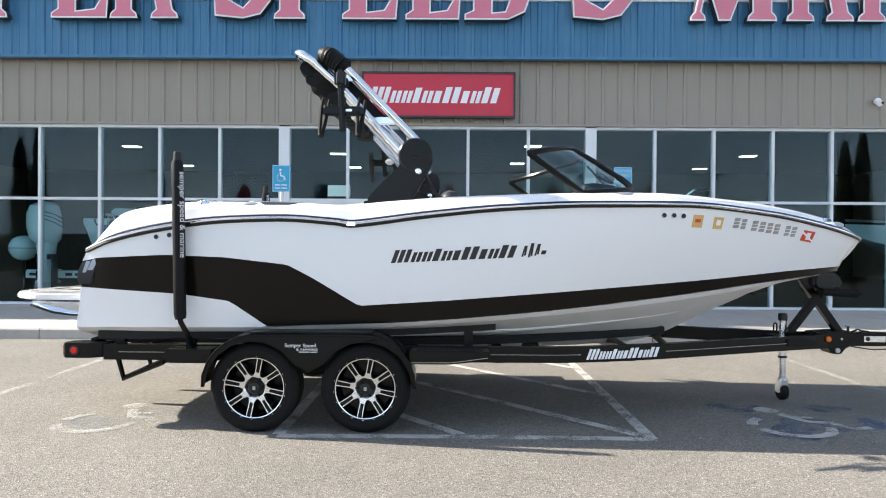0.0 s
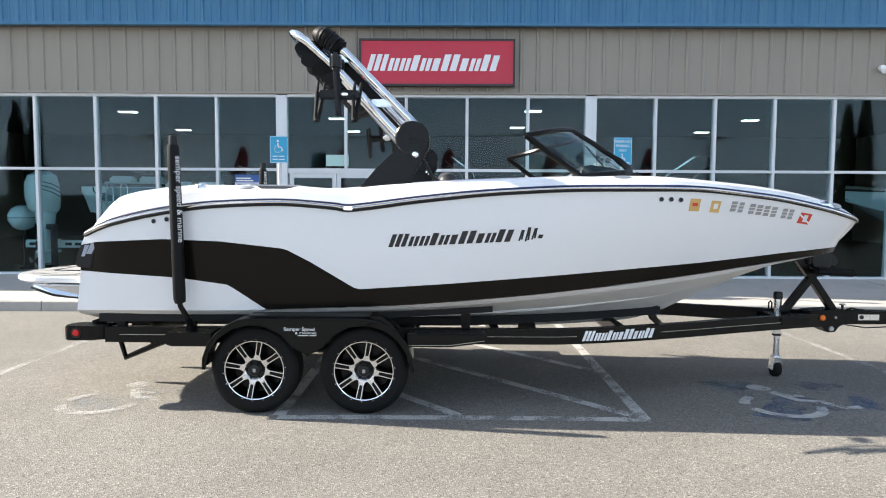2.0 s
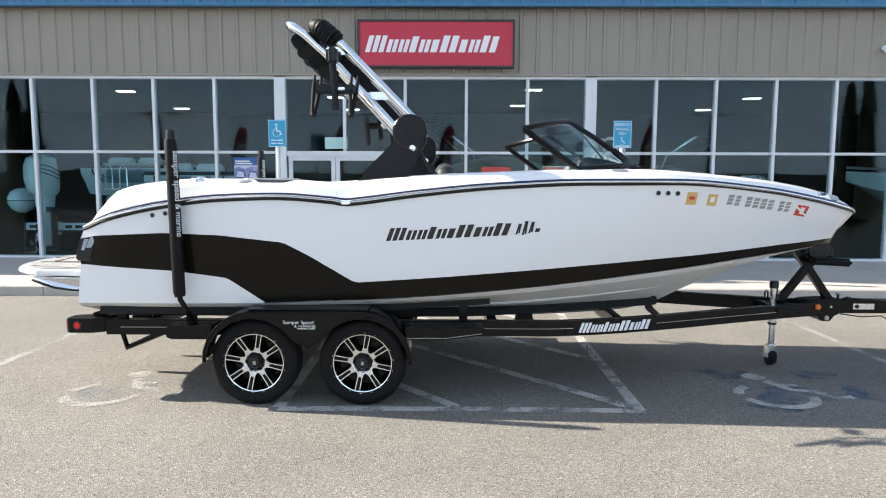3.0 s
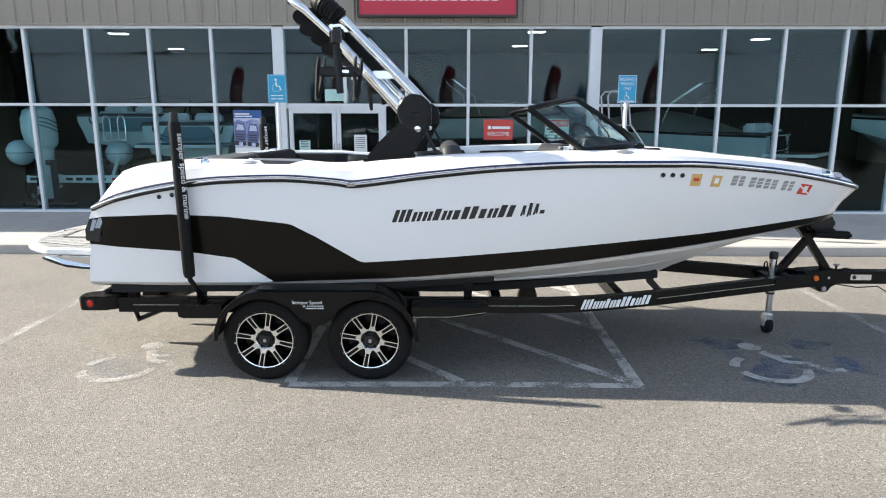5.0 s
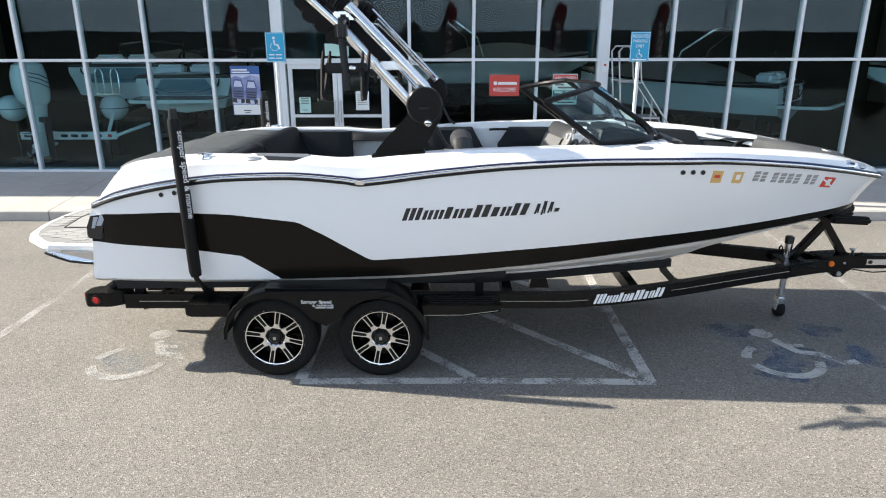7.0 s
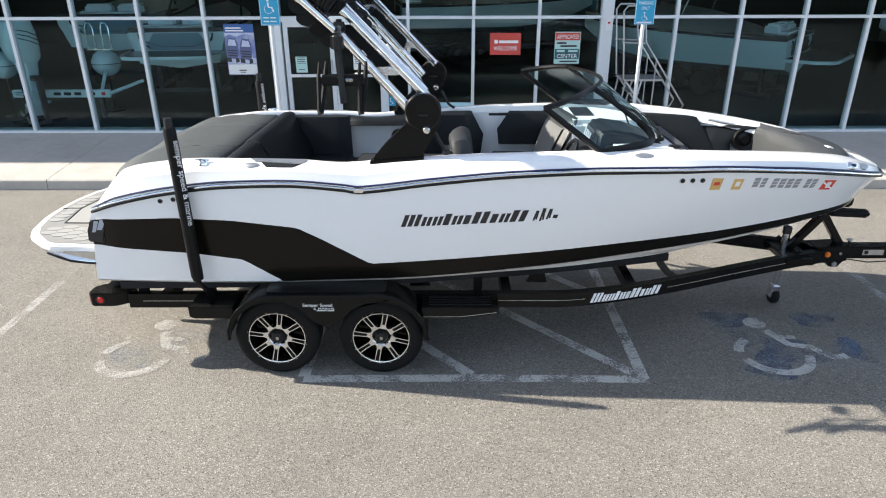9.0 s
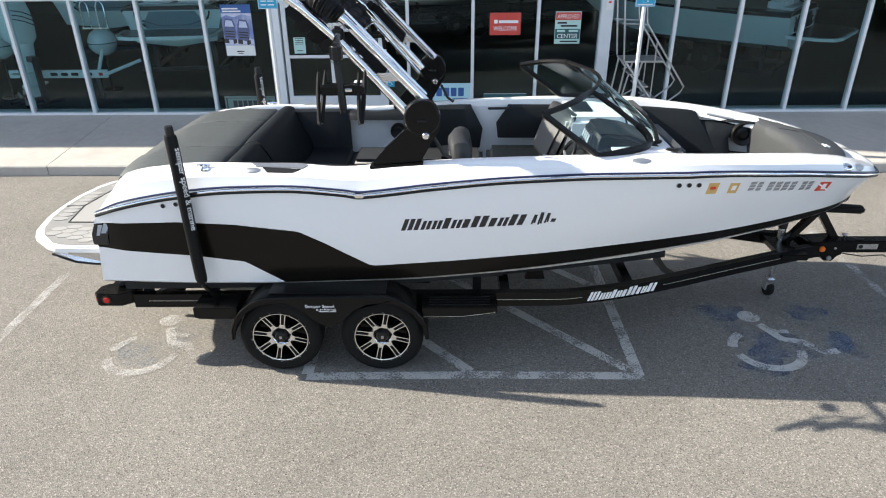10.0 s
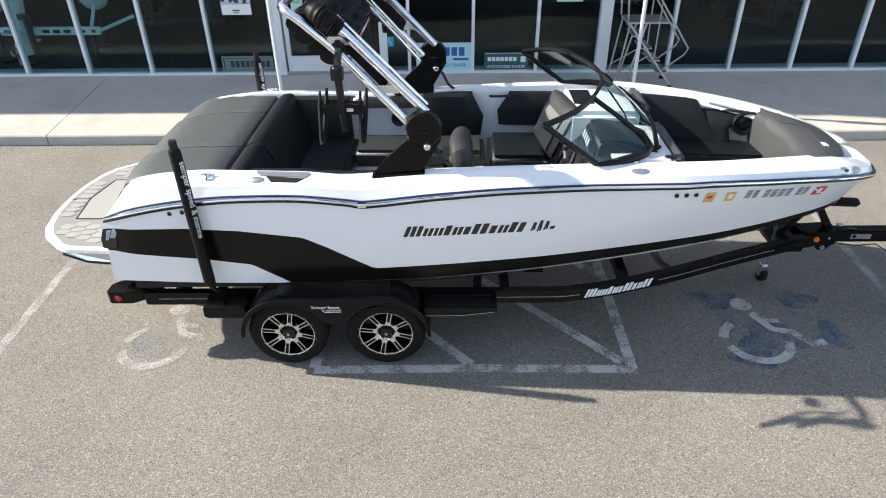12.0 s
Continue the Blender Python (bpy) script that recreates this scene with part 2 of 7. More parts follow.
def asphalt():
    m = bpy.data.materials.new("worn_chip_seal")
    m.use_nodes = True
    n, l = m.node_tree.nodes, m.node_tree.links
    p = n["Principled BSDF"]
    p.inputs["Roughness"].default_value = 0.9
    p.inputs["Specular IOR Level"].default_value = 0.3
    where = n.new("ShaderNodeTexCoord")
    chips = n.new("ShaderNodeTexVoronoi")
    chips.inputs["Scale"].default_value = 118
    l.new(where.outputs["Object"], chips.inputs["Vector"])
    tone = n.new("ShaderNodeValToRGB")
    e = tone.color_ramp.elements
    e[0].position, e[0].color = 0.0, (0.05, 0.047, 0.043, 1)
    e[1].position, e[1].color = 1.0, (0.29, 0.272, 0.246, 1)
    for at, c in ((0.06, (0.108, 0.101, 0.09, 1)), (0.5, (0.152, 0.142, 0.128, 1)), (0.88, (0.190, 0.178, 0.16, 1))):
        k = e.new(at)
        k.color = c
    split = n.new("ShaderNodeSeparateColor")
    l.new(chips.outputs["Color"], split.inputs[0])
    l.new(split.outputs[0], tone.inputs["Fac"])
    broad = n.new("ShaderNodeTexNoise")
    broad.inputs["Scale"].default_value = 0.55
    broad.inputs["Detail"].default_value = 10
    broad.inputs["Roughness"].default_value = 0.6
    l.new(where.outputs["Object"], broad.inputs["Vector"])
    level = n.new("ShaderNodeMapRange")
    level.inputs["From Min"].default_value, level.inputs["From Max"].default_value = 0.3, 0.7
    level.inputs["To Min"].default_value, level.inputs["To Max"].default_value = 0.97, 1.32
    l.new(broad.outputs["Fac"], level.inputs["Value"])
    times = n.new("ShaderNodeMix")
    times.data_type, times.blend_type = "RGBA", "MULTIPLY"
    times.inputs["Factor"].default_value = 1.0
    l.new(tone.outputs["Color"], times.inputs["A"])
    l.new(level.outputs["Result"], times.inputs["B"])
    l.new(times.outputs["Result"], p.inputs["Base Color"])
    b = n.new("ShaderNodeBump")
    b.inputs["Strength"].default_value, b.inputs["Distance"].default_value = 0.6, 0.006
    l.new(chips.outputs["Distance"], b.inputs["Height"])
    l.new(b.outputs["Normal"], p.inputs["Normal"])
    return m


ASPHALT = asphalt()

# ---- the setting: lot, pavement, shop front ----
GLASS_Y, HEAD_Z, MID_Z, SILL_Z = 12.22, 3.59, 2.27, 0.29
KERB_Y = 9.84
ground = tagged(part("ground", slab(-400, 400, -400, KERB_Y + 0.05, -0.3, 0), ASPHALT), "worn light grey chip-seal parking lot", "ground", kind="structure")
FIELD = material("dry_weed_field", (0.022, 0.02, 0.013), 1.0, spec=0.1, vary=0.5, scale=0.6, dirt=(0.05, 0.042, 0.028), dirt_scale=0.12, dirt_amount=0.7, bump=0.5, bump_scale=8)
tagged(part("weed_field", slab(-400, 400, -140, -12, -0.05, 0.03), FIELD), "dark dry weed field beyond the lot", "field", kind="structure")
tagged(part("ground_behind", slab(-400, 400, KERB_Y + 0.05, 400, -0.3, -0.02), ASPHALT), "grey ground beneath the building", "ground", kind="structure")


def pavement():
    root = thing("pavement", (0, KERB_Y, 0), "pale concrete pavement with a kerb and cut joints", "pavement", kind="structure")
    step, x = 4.6, -6.1 - 4.6 * 8
    section = [(KERB_Y, -0.05), (KERB_Y, 0.135), (KERB_Y + 0.02, 0.155), (GLASS_Y + 0.3, 0.325), (GLASS_Y + 0.3, -0.05)]
    while x < 40:
        part("concrete_slab", prism(section, "x", x + 0.006, x + step - 0.006), CONCRETE, root)
        x += step


pavement()
MULLIONS = [-7.548, -6.433, -5.318, -4.203]
WEST, EAST = -3.0, 2.655
MULLIONS_EAST = [3.84, 4.925, 6.01, 7.095]


def shop_front():
    # posts between the bays and glazing bars
    bars = thing("window_1", (0, GLASS_Y, SILL_Z), "white aluminium shop front with tall tinted panes", "shop front", kind="structure")
    xs = [-7.548 - 1.115 * k for k in range(8, 0, -1)] + MULLIONS
    xe = MULLIONS_EAST + [7.095 + 1.085 * k for k in range(1, 9)]
    door0, door1 = -2.87, -1.16
    mids = [-0.72, 0.395, 1.51]
    for x in xs + xe + mids:
        part("mullion", slab(x - 0.026, x + 0.026, GLASS_Y - 0.05, GLASS_Y + 0.07, SILL_Z + 0.05, HEAD_Z), ALU_FRAME, bars)
    part("mullion", slab(-1.83 - 0.026, -1.83 + 0.026, GLASS_Y - 0.05, GLASS_Y + 0.07, MID_Z + 0.03, HEAD_Z), ALU_FRAME, bars)
    for x in (WEST, EAST):
        part("post", slab(x - 0.1, x + 0.1, GLASS_Y - 0.08, GLASS_Y + 0.1, 0.3, HEAD_Z + 0.03), ALU_FRAME, bars, bevel=0.004)
    for a, b in ((xs[0], WEST - 0.1), (WEST + 0.1, EAST - 0.1), (EAST + 0.1, xe[-1])):
        part("head_rail", slab(a, b, GLASS_Y - 0.055, GLASS_Y + 0.075, HEAD_Z, HEAD_Z + 0.05), ALU_FRAME, bars)
        part("transom", slab(a, b, GLASS_Y - 0.047, GLASS_Y + 0.067, MID_Z - 0.024, MID_Z + 0.024), ALU_FRAME, bars)
    for a, b in ((xs[0], WEST - 0.1), (door1 + 0.06, EAST - 0.1), (EAST + 0.1, xe[-1])):
        part("sill_rail", slab(a, b, GLASS_Y - 0.06, GLASS_Y + 0.08, 0.30, SILL_Z + 0.05), ALU_FRAME, bars)
    edges = [(xs, None), ([WEST] + [-1.83] + mids + [EAST], "mid"), ([EAST] + xe, None)]
    for row, tag in edges:
        row = row + ([WEST] if row is xs else [])
        for a, b in zip(row, row[1:]):
            low = tag == "mid" and b < -0.7
            for z0, z1 in ((SILL_Z + 0.05, MID_Z - 0.024), (MID_Z + 0.024, HEAD_Z)):
                if low and z1 < 2.3:
                    continue
                ob = part("pane", slab(a + 0.02, b - 0.02, GLASS_Y + 0.005, GLASS_Y + 0.011, z0, z1), SHOP_GLASS, bars)
                ob.visible_shadow = False
    ob = part("pane", slab(door1 + 0.06, -0.74, GLASS_Y + 0.005, GLASS_Y + 0.011, SILL_Z + 0.05, MID_Z - 0.024), SHOP_GLASS, bars)
    ob.visible_shadow = False
    return door0, door1


DOOR0, DOOR1 = shop_front()


def ribbed(x0, x1, z0, z1, y, pitch, depth, rib, minor=0):
    """Metal siding: flat pans with raised trapezoid ribs."""
    bm = bmesh.new()
    line, x = [], x0
    while x < x1:
        line += [(x, y), (x + pitch - rib * 2, y), (x + pitch - rib * 1.5, y - depth), (x + pitch - rib * 0.5, y - depth)]
        if minor:
            s = (pitch - rib * 2) / (minor + 1)
            keep = line[-3:]
            line = line[:-3]
            for k in range(1, minor + 1):
                c = x + s * k
                line += [(c - rib * 0.35, y), (c - rib * 0.15, y - depth * 0.3), (c + rib * 0.15, y - depth * 0.3), (c + rib * 0.35, y)]
            line += keep
        x += pitch
    line.append((x, y))
    rows = [[(px, py, z) for px, py in line] for z in (z0, z1)]
    back = [[(px, y + 0.12, z) for px, py in line] for z in (z0, z1)]
    loft(rows, bm)
    loft(back, bm)
    loft([rows[0], back[0]], bm)
    loft([rows[1], back[1]], bm)
    return bm


wall_south = thing("wall_south", (0, 12.15, 3.64), "tan ribbed metal wall above the shop windows", "wall", kind="structure")
part("siding", ribbed(-16.6, 15.9, 3.64, 4.88, 12.15, 0.3, 0.028, 0.035), TAN_SIDING, wall_south)
part("drip_trim", slab(-16.6, 15.9, 12.1, 12.2, 3.642, 3.68), TAN_SIDING, wall_south)
fascia = thing("fascia", (0, 11.95, 4.84), "weathered blue ribbed metal fascia band", "fascia", kind="structure")
part("siding", ribbed(-16.6, 15.9, 4.86, 5.86, 11.95, 0.3, 0.03, 0.04, 1), BLUE_SIDING, fascia)
part("lower_trim", slab(-16.6, 15.9, 11.9, 12.0, 4.81, 4.86), BLUE_SIDING, fascia)
part("soffit", slab(-16.6, 15.9, 12.0, 12.2, 4.825, 4.85), material("dark_soffit", (0.06, 0.08, 0.1), 0.6), fascia)
part("gutter", slab(-16.6, 15.9, 11.9, 12.05, 5.86, 5.92), ALU_FRAME, fascia)
for nm, s in (("wall_west", slab(-16.75, -16.6, 12.0, 28, 0, 5.9)), ("wall_east", slab(15.9, 16.05, 12.0, 28, 0, 5.9)), ("wall_north", slab(-16.6, 15.9, 26.1, 26.3, 0, 5.9))):
    tagged(part(nm, s, TAN_SIDING), "tan metal building wall", "wall", kind="structure")
# added sheet before the tan wall; its near-black colour holds the room's dimness
tagged(part("wall_inner", slab(-16.6, 15.9, 25.95, 26.1, 0.33, 4.3), material("room_gloom_wall", (0.012, 0.016, 0.019), 0.8)), "added showroom back wall, room's dimness put into its near-black colour", "wall", kind="structure")
tagged(part("roof", slab(-16.7, 16.0, 12.0, 28, 5.9, 6.0), GALV), "flat metal roof of the shop", "roof", kind="structure")
# ceiling and floor colours are near black to carry the indoor shade
CEILING = material("room_gloom_ceiling", (0.014, 0.018, 0.022), 0.8)
tagged(part("ceiling", slab(-16.6, 15.9, 12.32, 26, 4.3, 4.4), CEILING), "showroom ceiling, room's dimness put into its near-black colour", "ceiling", kind="structure")
SHOW_FLOOR = material("sealed_floor_gloom", (0.013, 0.014, 0.014), 0.5, spec=0.2, vary=0.15, dirt=(0.028, 0.028, 0.028))
tagged(part("floor", slab(-16.6, 15.9, GLASS_Y + 0.31, 26, 0.2, 0.33), SHOW_FLOOR), "sealed showroom floor, room's dimness put into its near-black colour", "floor", kind="structure")

# ---- the boat: hull lines as half breadths and heights along its length ----
MID = 6.28
RUB_B = [(-2.83, 1.10), (-2.6, 1.17), (-2, 1.20), (-0.7, 1.235), (0.8, 1.255), (1.7, 1.235), (2.0, 1.19), (2.3, 1.115), (2.6, 1.02), (2.98, 0.865), (3.3, 0.70), (3.5, 0.56), (3.59, 0.475), (3.64, 0.38), (3.665, 0.29), (3.675, 0.0)]
RUB_Z = [(-2.83, 1.39), (-2.6, 1.473), (-2.145, 1.572), (-1.7, 1.627), (-1.25, 1.643), (-0.815, 1.615), (-0.70, 1.598), (-0.62, 1.605), (-0.116, 1.672), (0.5, 1.733), (1.16, 1.762), (1.85, 1.765), (2.57, 1.712), (3.09, 1.636), (3.6, 1.535), (3.71, 1.51)]
CHINE_B = [(-2.93, 1.06), (-2, 1.11), (-0.7, 1.12), (0.5, 1.07), (1.43, 0.975), (1.67, 0.945), (2.14, 0.885), (2.6, 0.79), (3.0, 0.655), (3.25, 0.535), (3.45, 0.37), (3.53, 0.22), (3.56, 0.0)]
CHINE_Z = [(-2.93, 0.777), (-1.39, 0.798), (-1, 0.815), (-0.38, 0.84), (0.5, 0.906), (1.43, 1.004), (2.14, 1.098), (2.6, 1.164), (3.25, 1.24), (3.45, 1.26), (3.56, 1.268)]
TOP_Z = [(-2.87, 1.305), (-2.726, 1.333), (-2.166, 1.36), (-1.713, 1.345), (-1.2, 1.29), (-1.0, 1.187), (-0.643, 0.973), (0.063, 1.02), (0.954, 1.092), (2.105, 1.191), (2.855, 1.266), (3.3, 1.298), (3.64, 1.315)]
LOW_Z = [(-2.88, 1.10), (-2.07, 1.054), (-1.666, 1.0), (-1.375, 0.805)]
KEEL_Z = [(-2.9, 0.52), (-0.47, 0.53), (0.6, 0.527), (1.7, 0.589), (2.05, 0.682), (2.22, 0.762), (2.45, 0.874), (2.7, 1.02), (2.8, 1.085), (2.9, 1.147), (3.0, 1.2), (3.2, 1.262), (3.54, 1.288)]
EDGE_Z = [(-2.83, 1.43), (-2.72, 1.58), (-2.6, 1.70), (-2.4, 1.745), (-1.92, 1.788), (-1.2, 1.787), (-0.836, 1.766), (-0.39, 1.80), (0.28, 1.842), (1.19, 1.869), (1.65, 1.874), (2.38, 1.833), (2.89, 1.783), (3.3, 1.717), (3.6, 1.62)]
STATIONS = 150


def along(k, x0, x1):
    u = k / STATIONS
    u = u if u < 0.8 else 0.8 + 0.2 * math.sin((u - 0.8) / 0.2 * math.pi / 2) if u < 1 else 1.0
    return x0 + (x1 - x0) * u


def hull_station(k):
    xr, xt, xl, xc, xk = (along(k, a, b) for a, b in ((-2.83, 3.675), (-2.87, 3.625), (-2.88, 3.575), (-2.93, 3.56), (-2.91, 3.54)))
    rub = (xr, ease(xr, RUB_B), ease(xr, RUB_Z))
    chine = (xc, ease(xc, CHINE_B), ease(xc, CHINE_Z))

    def between(x, z):
        cz, rz = ease(min(x, 3.56), CHINE_Z), ease(x, RUB_Z)
        f = max(0.0, min(1.0, (z - cz) / (rz - cz)))
        lo, hi = ease(x, CHINE_B), ease(x, RUB_B)
        bow = max(0.0, min(1.0, (x - 0.8) / 2.2))
        return lo + (hi - lo) * (f + 0.35 * bow * (3 * f * f - 2 * f**3 - f) + 0.18 * math.sin(math.pi * f) * (1 - bow))

    zt = straight(xt, TOP_Z)
    top = (xt, between(xt, zt) if k < STATIONS else 0.0, zt)
    zl = straight(xl, LOW_Z) if xl < -1.375 else ease(xl, CHINE_Z) + 0.006
    low = (xl, between(xl, zl) if k < STATIONS else 0.0, zl)
    sides = []
    for f in (0.25, 0.5, 0.75):
        x = rub[0] + (top[0] - rub[0]) * f
        z = rub[2] + (top[2] - rub[2]) * f
        sides.append((x, between(x, z) if k < STATIONS else 0.0, z))
    keel = (xk, 0.0, ease(xk, KEEL_Z))
    bottoms = []
    for f, drop in ((0.05, 0.022), (0.32, 0.032), (0.355, -0.012), (0.64, 0.03), (0.675, -0.012)):
        bottoms.append((chine[0] + (keel[0] - chine[0]) * f, chine[1] * (1 - f), chine[2] + (keel[2] - chine[2]) * f - drop * max(0.0, min(1, (chine[1] - 0.4) * 2.5))))
    return [rub, *sides, top, low, chine, *bottoms, keel]


def both(rows, side):
    return [[(x, MID + side * b, z) for x, b, z in row] for row in rows]


boat = thing("boat", (0.4, MID, 0.5), "white and black open-bow wakeboard boat on a trailer", "boat")
ROWS_HULL = [hull_station(k) for k in range(STATIONS + 1)]


def skin(pick, name, mat, label="", round_to=35):
    bm = bmesh.new()
    for side in (-1, 1):
        loft(both([pick(r) for r in ROWS_HULL], side), bm)
    return part(name, tidy(bm), mat, boat, label, smooth=round_to)


skin(lambda r: r[0:5], "topside", GEL_WHITE, "glossy white gelcoat topside")
skin(lambda r: r[4:6], "side_band", GEL_BLACK, "glossy black gelcoat band")
cut = next(k for k, r in enumerate(ROWS_HULL) if r[5][0] > -1.375)
for side in (-1, 1):
    part("quarter_panel", tidy(loft(both([r[5:7] for r in ROWS_HULL[: cut + 1]], side))), GEL_WHITE, boat, "white lower quarter panel", smooth=35)
skin(lambda r: r[6:], "hull_bottom", BOTTOM_WHITE, "off-white planing bottom with strakes", 14)
for side in (-1, 1):
    for at in (8, 10):
        line = [(r[at][0], MID + side * (r[at][1] + 0.004), r[at][2] + 0.004) for r in ROWS_HULL[4:116:2]]
        part("strake", tube(line, [0.017 * min(1, 4 * (1 - k / len(line)) + 0.1) for k in range(len(line))], 6), BOTTOM_WHITE, boat)
r0 = ROWS_HULL[0]
bm = bmesh.new()
loft([[(x, MID - b, z) for x, b, z in r0], [(x, MID + b, z) for x, b, z in r0]], bm)
part("transom", tidy(bm), GEL_WHITE, boat)


SECTION = ((3.675, 0.0, None), (3.67, 0.012, 0.12), (3.65, 0.045, 0.66), (3.63, 0.07, 0.80), (3.59, 0.125, 0.97), (3.53, 0.18, 1.03), (3.44, 0.225, 1.01), (3.43, 0.235, 0.9), (3.42, 0.245, 0.3))


# deck: outer edge, gunwale and the lining that drops into the cockpit
def deck_station(k):
    out = []
    for x1, inset, lift in SECTION:
        x = along(k, -2.83 + inset * 0.3, x1)
        xr = along(k, -2.83, 3.675)
        b = max(0.0, ease(xr, RUB_B) - inset)
        zr, ze = ease(xr, RUB_Z), ease(min(xr, 3.6), EDGE_Z)
        z = zr if lift is None else zr + (ze - zr) * lift
        out.append((x, b, z))
    return out


ROWS_DECK = [deck_station(k) for k in range(STATIONS + 1)]
bm = bmesh.new()
for side in (-1, 1):
    loft(both(ROWS_DECK, side), bm)
deck = part("deck", tidy(bm), GEL_WHITE, boat, "glossy white deck moulding", smooth=24)


def deck_z(x, inset):
    f = straight(inset, [(i, 0.0 if l is None else l) for _, i, l in SECTION[:7]])
    return ease(x, RUB_Z) + (ease(min(x, 3.6), EDGE_Z) - ease(x, RUB_Z)) * f


# rub rail: black bumper with a bright insert and navy pinstripe
for side in (-1, 1):
    line = [(r[0][0], MID + side * (r[0][1] + 0.006), r[0][2]) for r in ROWS_HULL]
    part("rub_rail", tube([(x, y, z - 0.008) for x, y, z in line], [0.0125 - 0.006 * max(0.0, min(1.0, (x - 0.8) / 1.6)) for x, y, z in line], 8), BLACK_PLASTIC, boat, smooth=True)
    line = [(x, y + side * 0.003, z + 0.011) for x, y, z in line]
    part("rail_insert", tube(line, 0.0095, 8), CHROME, boat, smooth=True)
    line = [(r[1][0], MID + side * (r[1][1] + 0.006), r[1][2] + 0.014) for r in ROWS_DECK]
    part("pinstripe", tube(line, 0.0085, 6), NAVY, boat, smooth=True)




def side_y(x, z, side=-1, lift=0.003):
    """Where the hull's side lies at a length and height."""
    cz, rz = ease(x, CHINE_Z), ease(x, RUB_Z)
    f = max(0.0, min(1.0, (z - cz) / (rz - cz)))
    lo, hi = ease(x, CHINE_B), ease(x, RUB_B)
    bow = max(0.0, min(1.0, (x - 0.8) / 2.2))
    return MID + side * (lo + (hi - lo) * (f + 0.35 * bow * (3 * f * f - 2 * f**3 - f) + 0.18 * math.sin(math.pi * f) * (1 - bow)) + lift)


def decal(pts, lift=0.003, bm=None, side=-1):
    """A thin applied shape that follows the hull's side."""
    bm = bm or bmesh.new()
    lo = [bm.verts.new((x, side_y(x, z, side, lift), z)) for x, z in pts]
    hi = [bm.verts.new((x, side_y(x, z, side, lift - 0.004), z)) for x, z in pts]
    bm.faces.new(lo)
    for i in range(len(pts)):
        j = (i + 1) % len(pts)
        bm.faces.new((lo[i], lo[j], hi[j], hi[i]))
    bmesh.ops.recalc_face_normals(bm, faces=bm.faces)
    return bm


DECAL_DARK = material("dark_chrome_decal", (0.05, 0.05, 0.055), 0.25, 0.6, vary=0.3, scale=8)
DECAL_GREY = material("silver_decal", (0.33, 0.33, 0.34), 0.3, 0.4, vary=0.25, scale=12)
GOLD = material("gold_sticker", (0.62, 0.40, 0.14), 0.5, vary=0.1)
RED_STICKER = material("red_sticker", (0.60, 0.06, 0.03), 0.5, vary=0.1)
LENS_SMOKE = material("smoked_lens", (0.02, 0.02, 0.022), 0.12, vary=0.1)
LENS_CLEAR = material("clear_lamp_lens", (0.36, 0.39, 0.44), 0.1, vary=0.1)

# name badge on the side: plain slanted bars, split by a bright slit
for quad in mark_shapes(0.96, 0.098, 0.38):
    part("badge_bar", decal([(-0.39 + u, 1.309 + 0.05 * u / 0.95 + v) for u, v in quad]), DECAL_DARK, boat)
x = 0.615
for w, z0, h in ((0.05, 1.365, 0.085), (0.05, 1.36, 0.11), (0.04, 1.375, 0.09)):
    part("badge_bar", decal([(x, z0), (x + 0.014, z0), (x + 0.04, z0 + h), (x + 0.026, z0 + h)]), DECAL_DARK, boat)
    part("badge_bar", decal([(x + 0.02, z0 + 0.01), (x + 0.034, z0 + 0.01), (x + 0.05, z0 + h), (x + 0.036, z0 + h)], 0.004), DECAL_DARK, boat)
    x += w
part("badge_bar", decal([(0.765, 1.385), (0.80, 1.385), (0.81, 1.415), (0.775, 1.415)]), DECAL_DARK, boat)

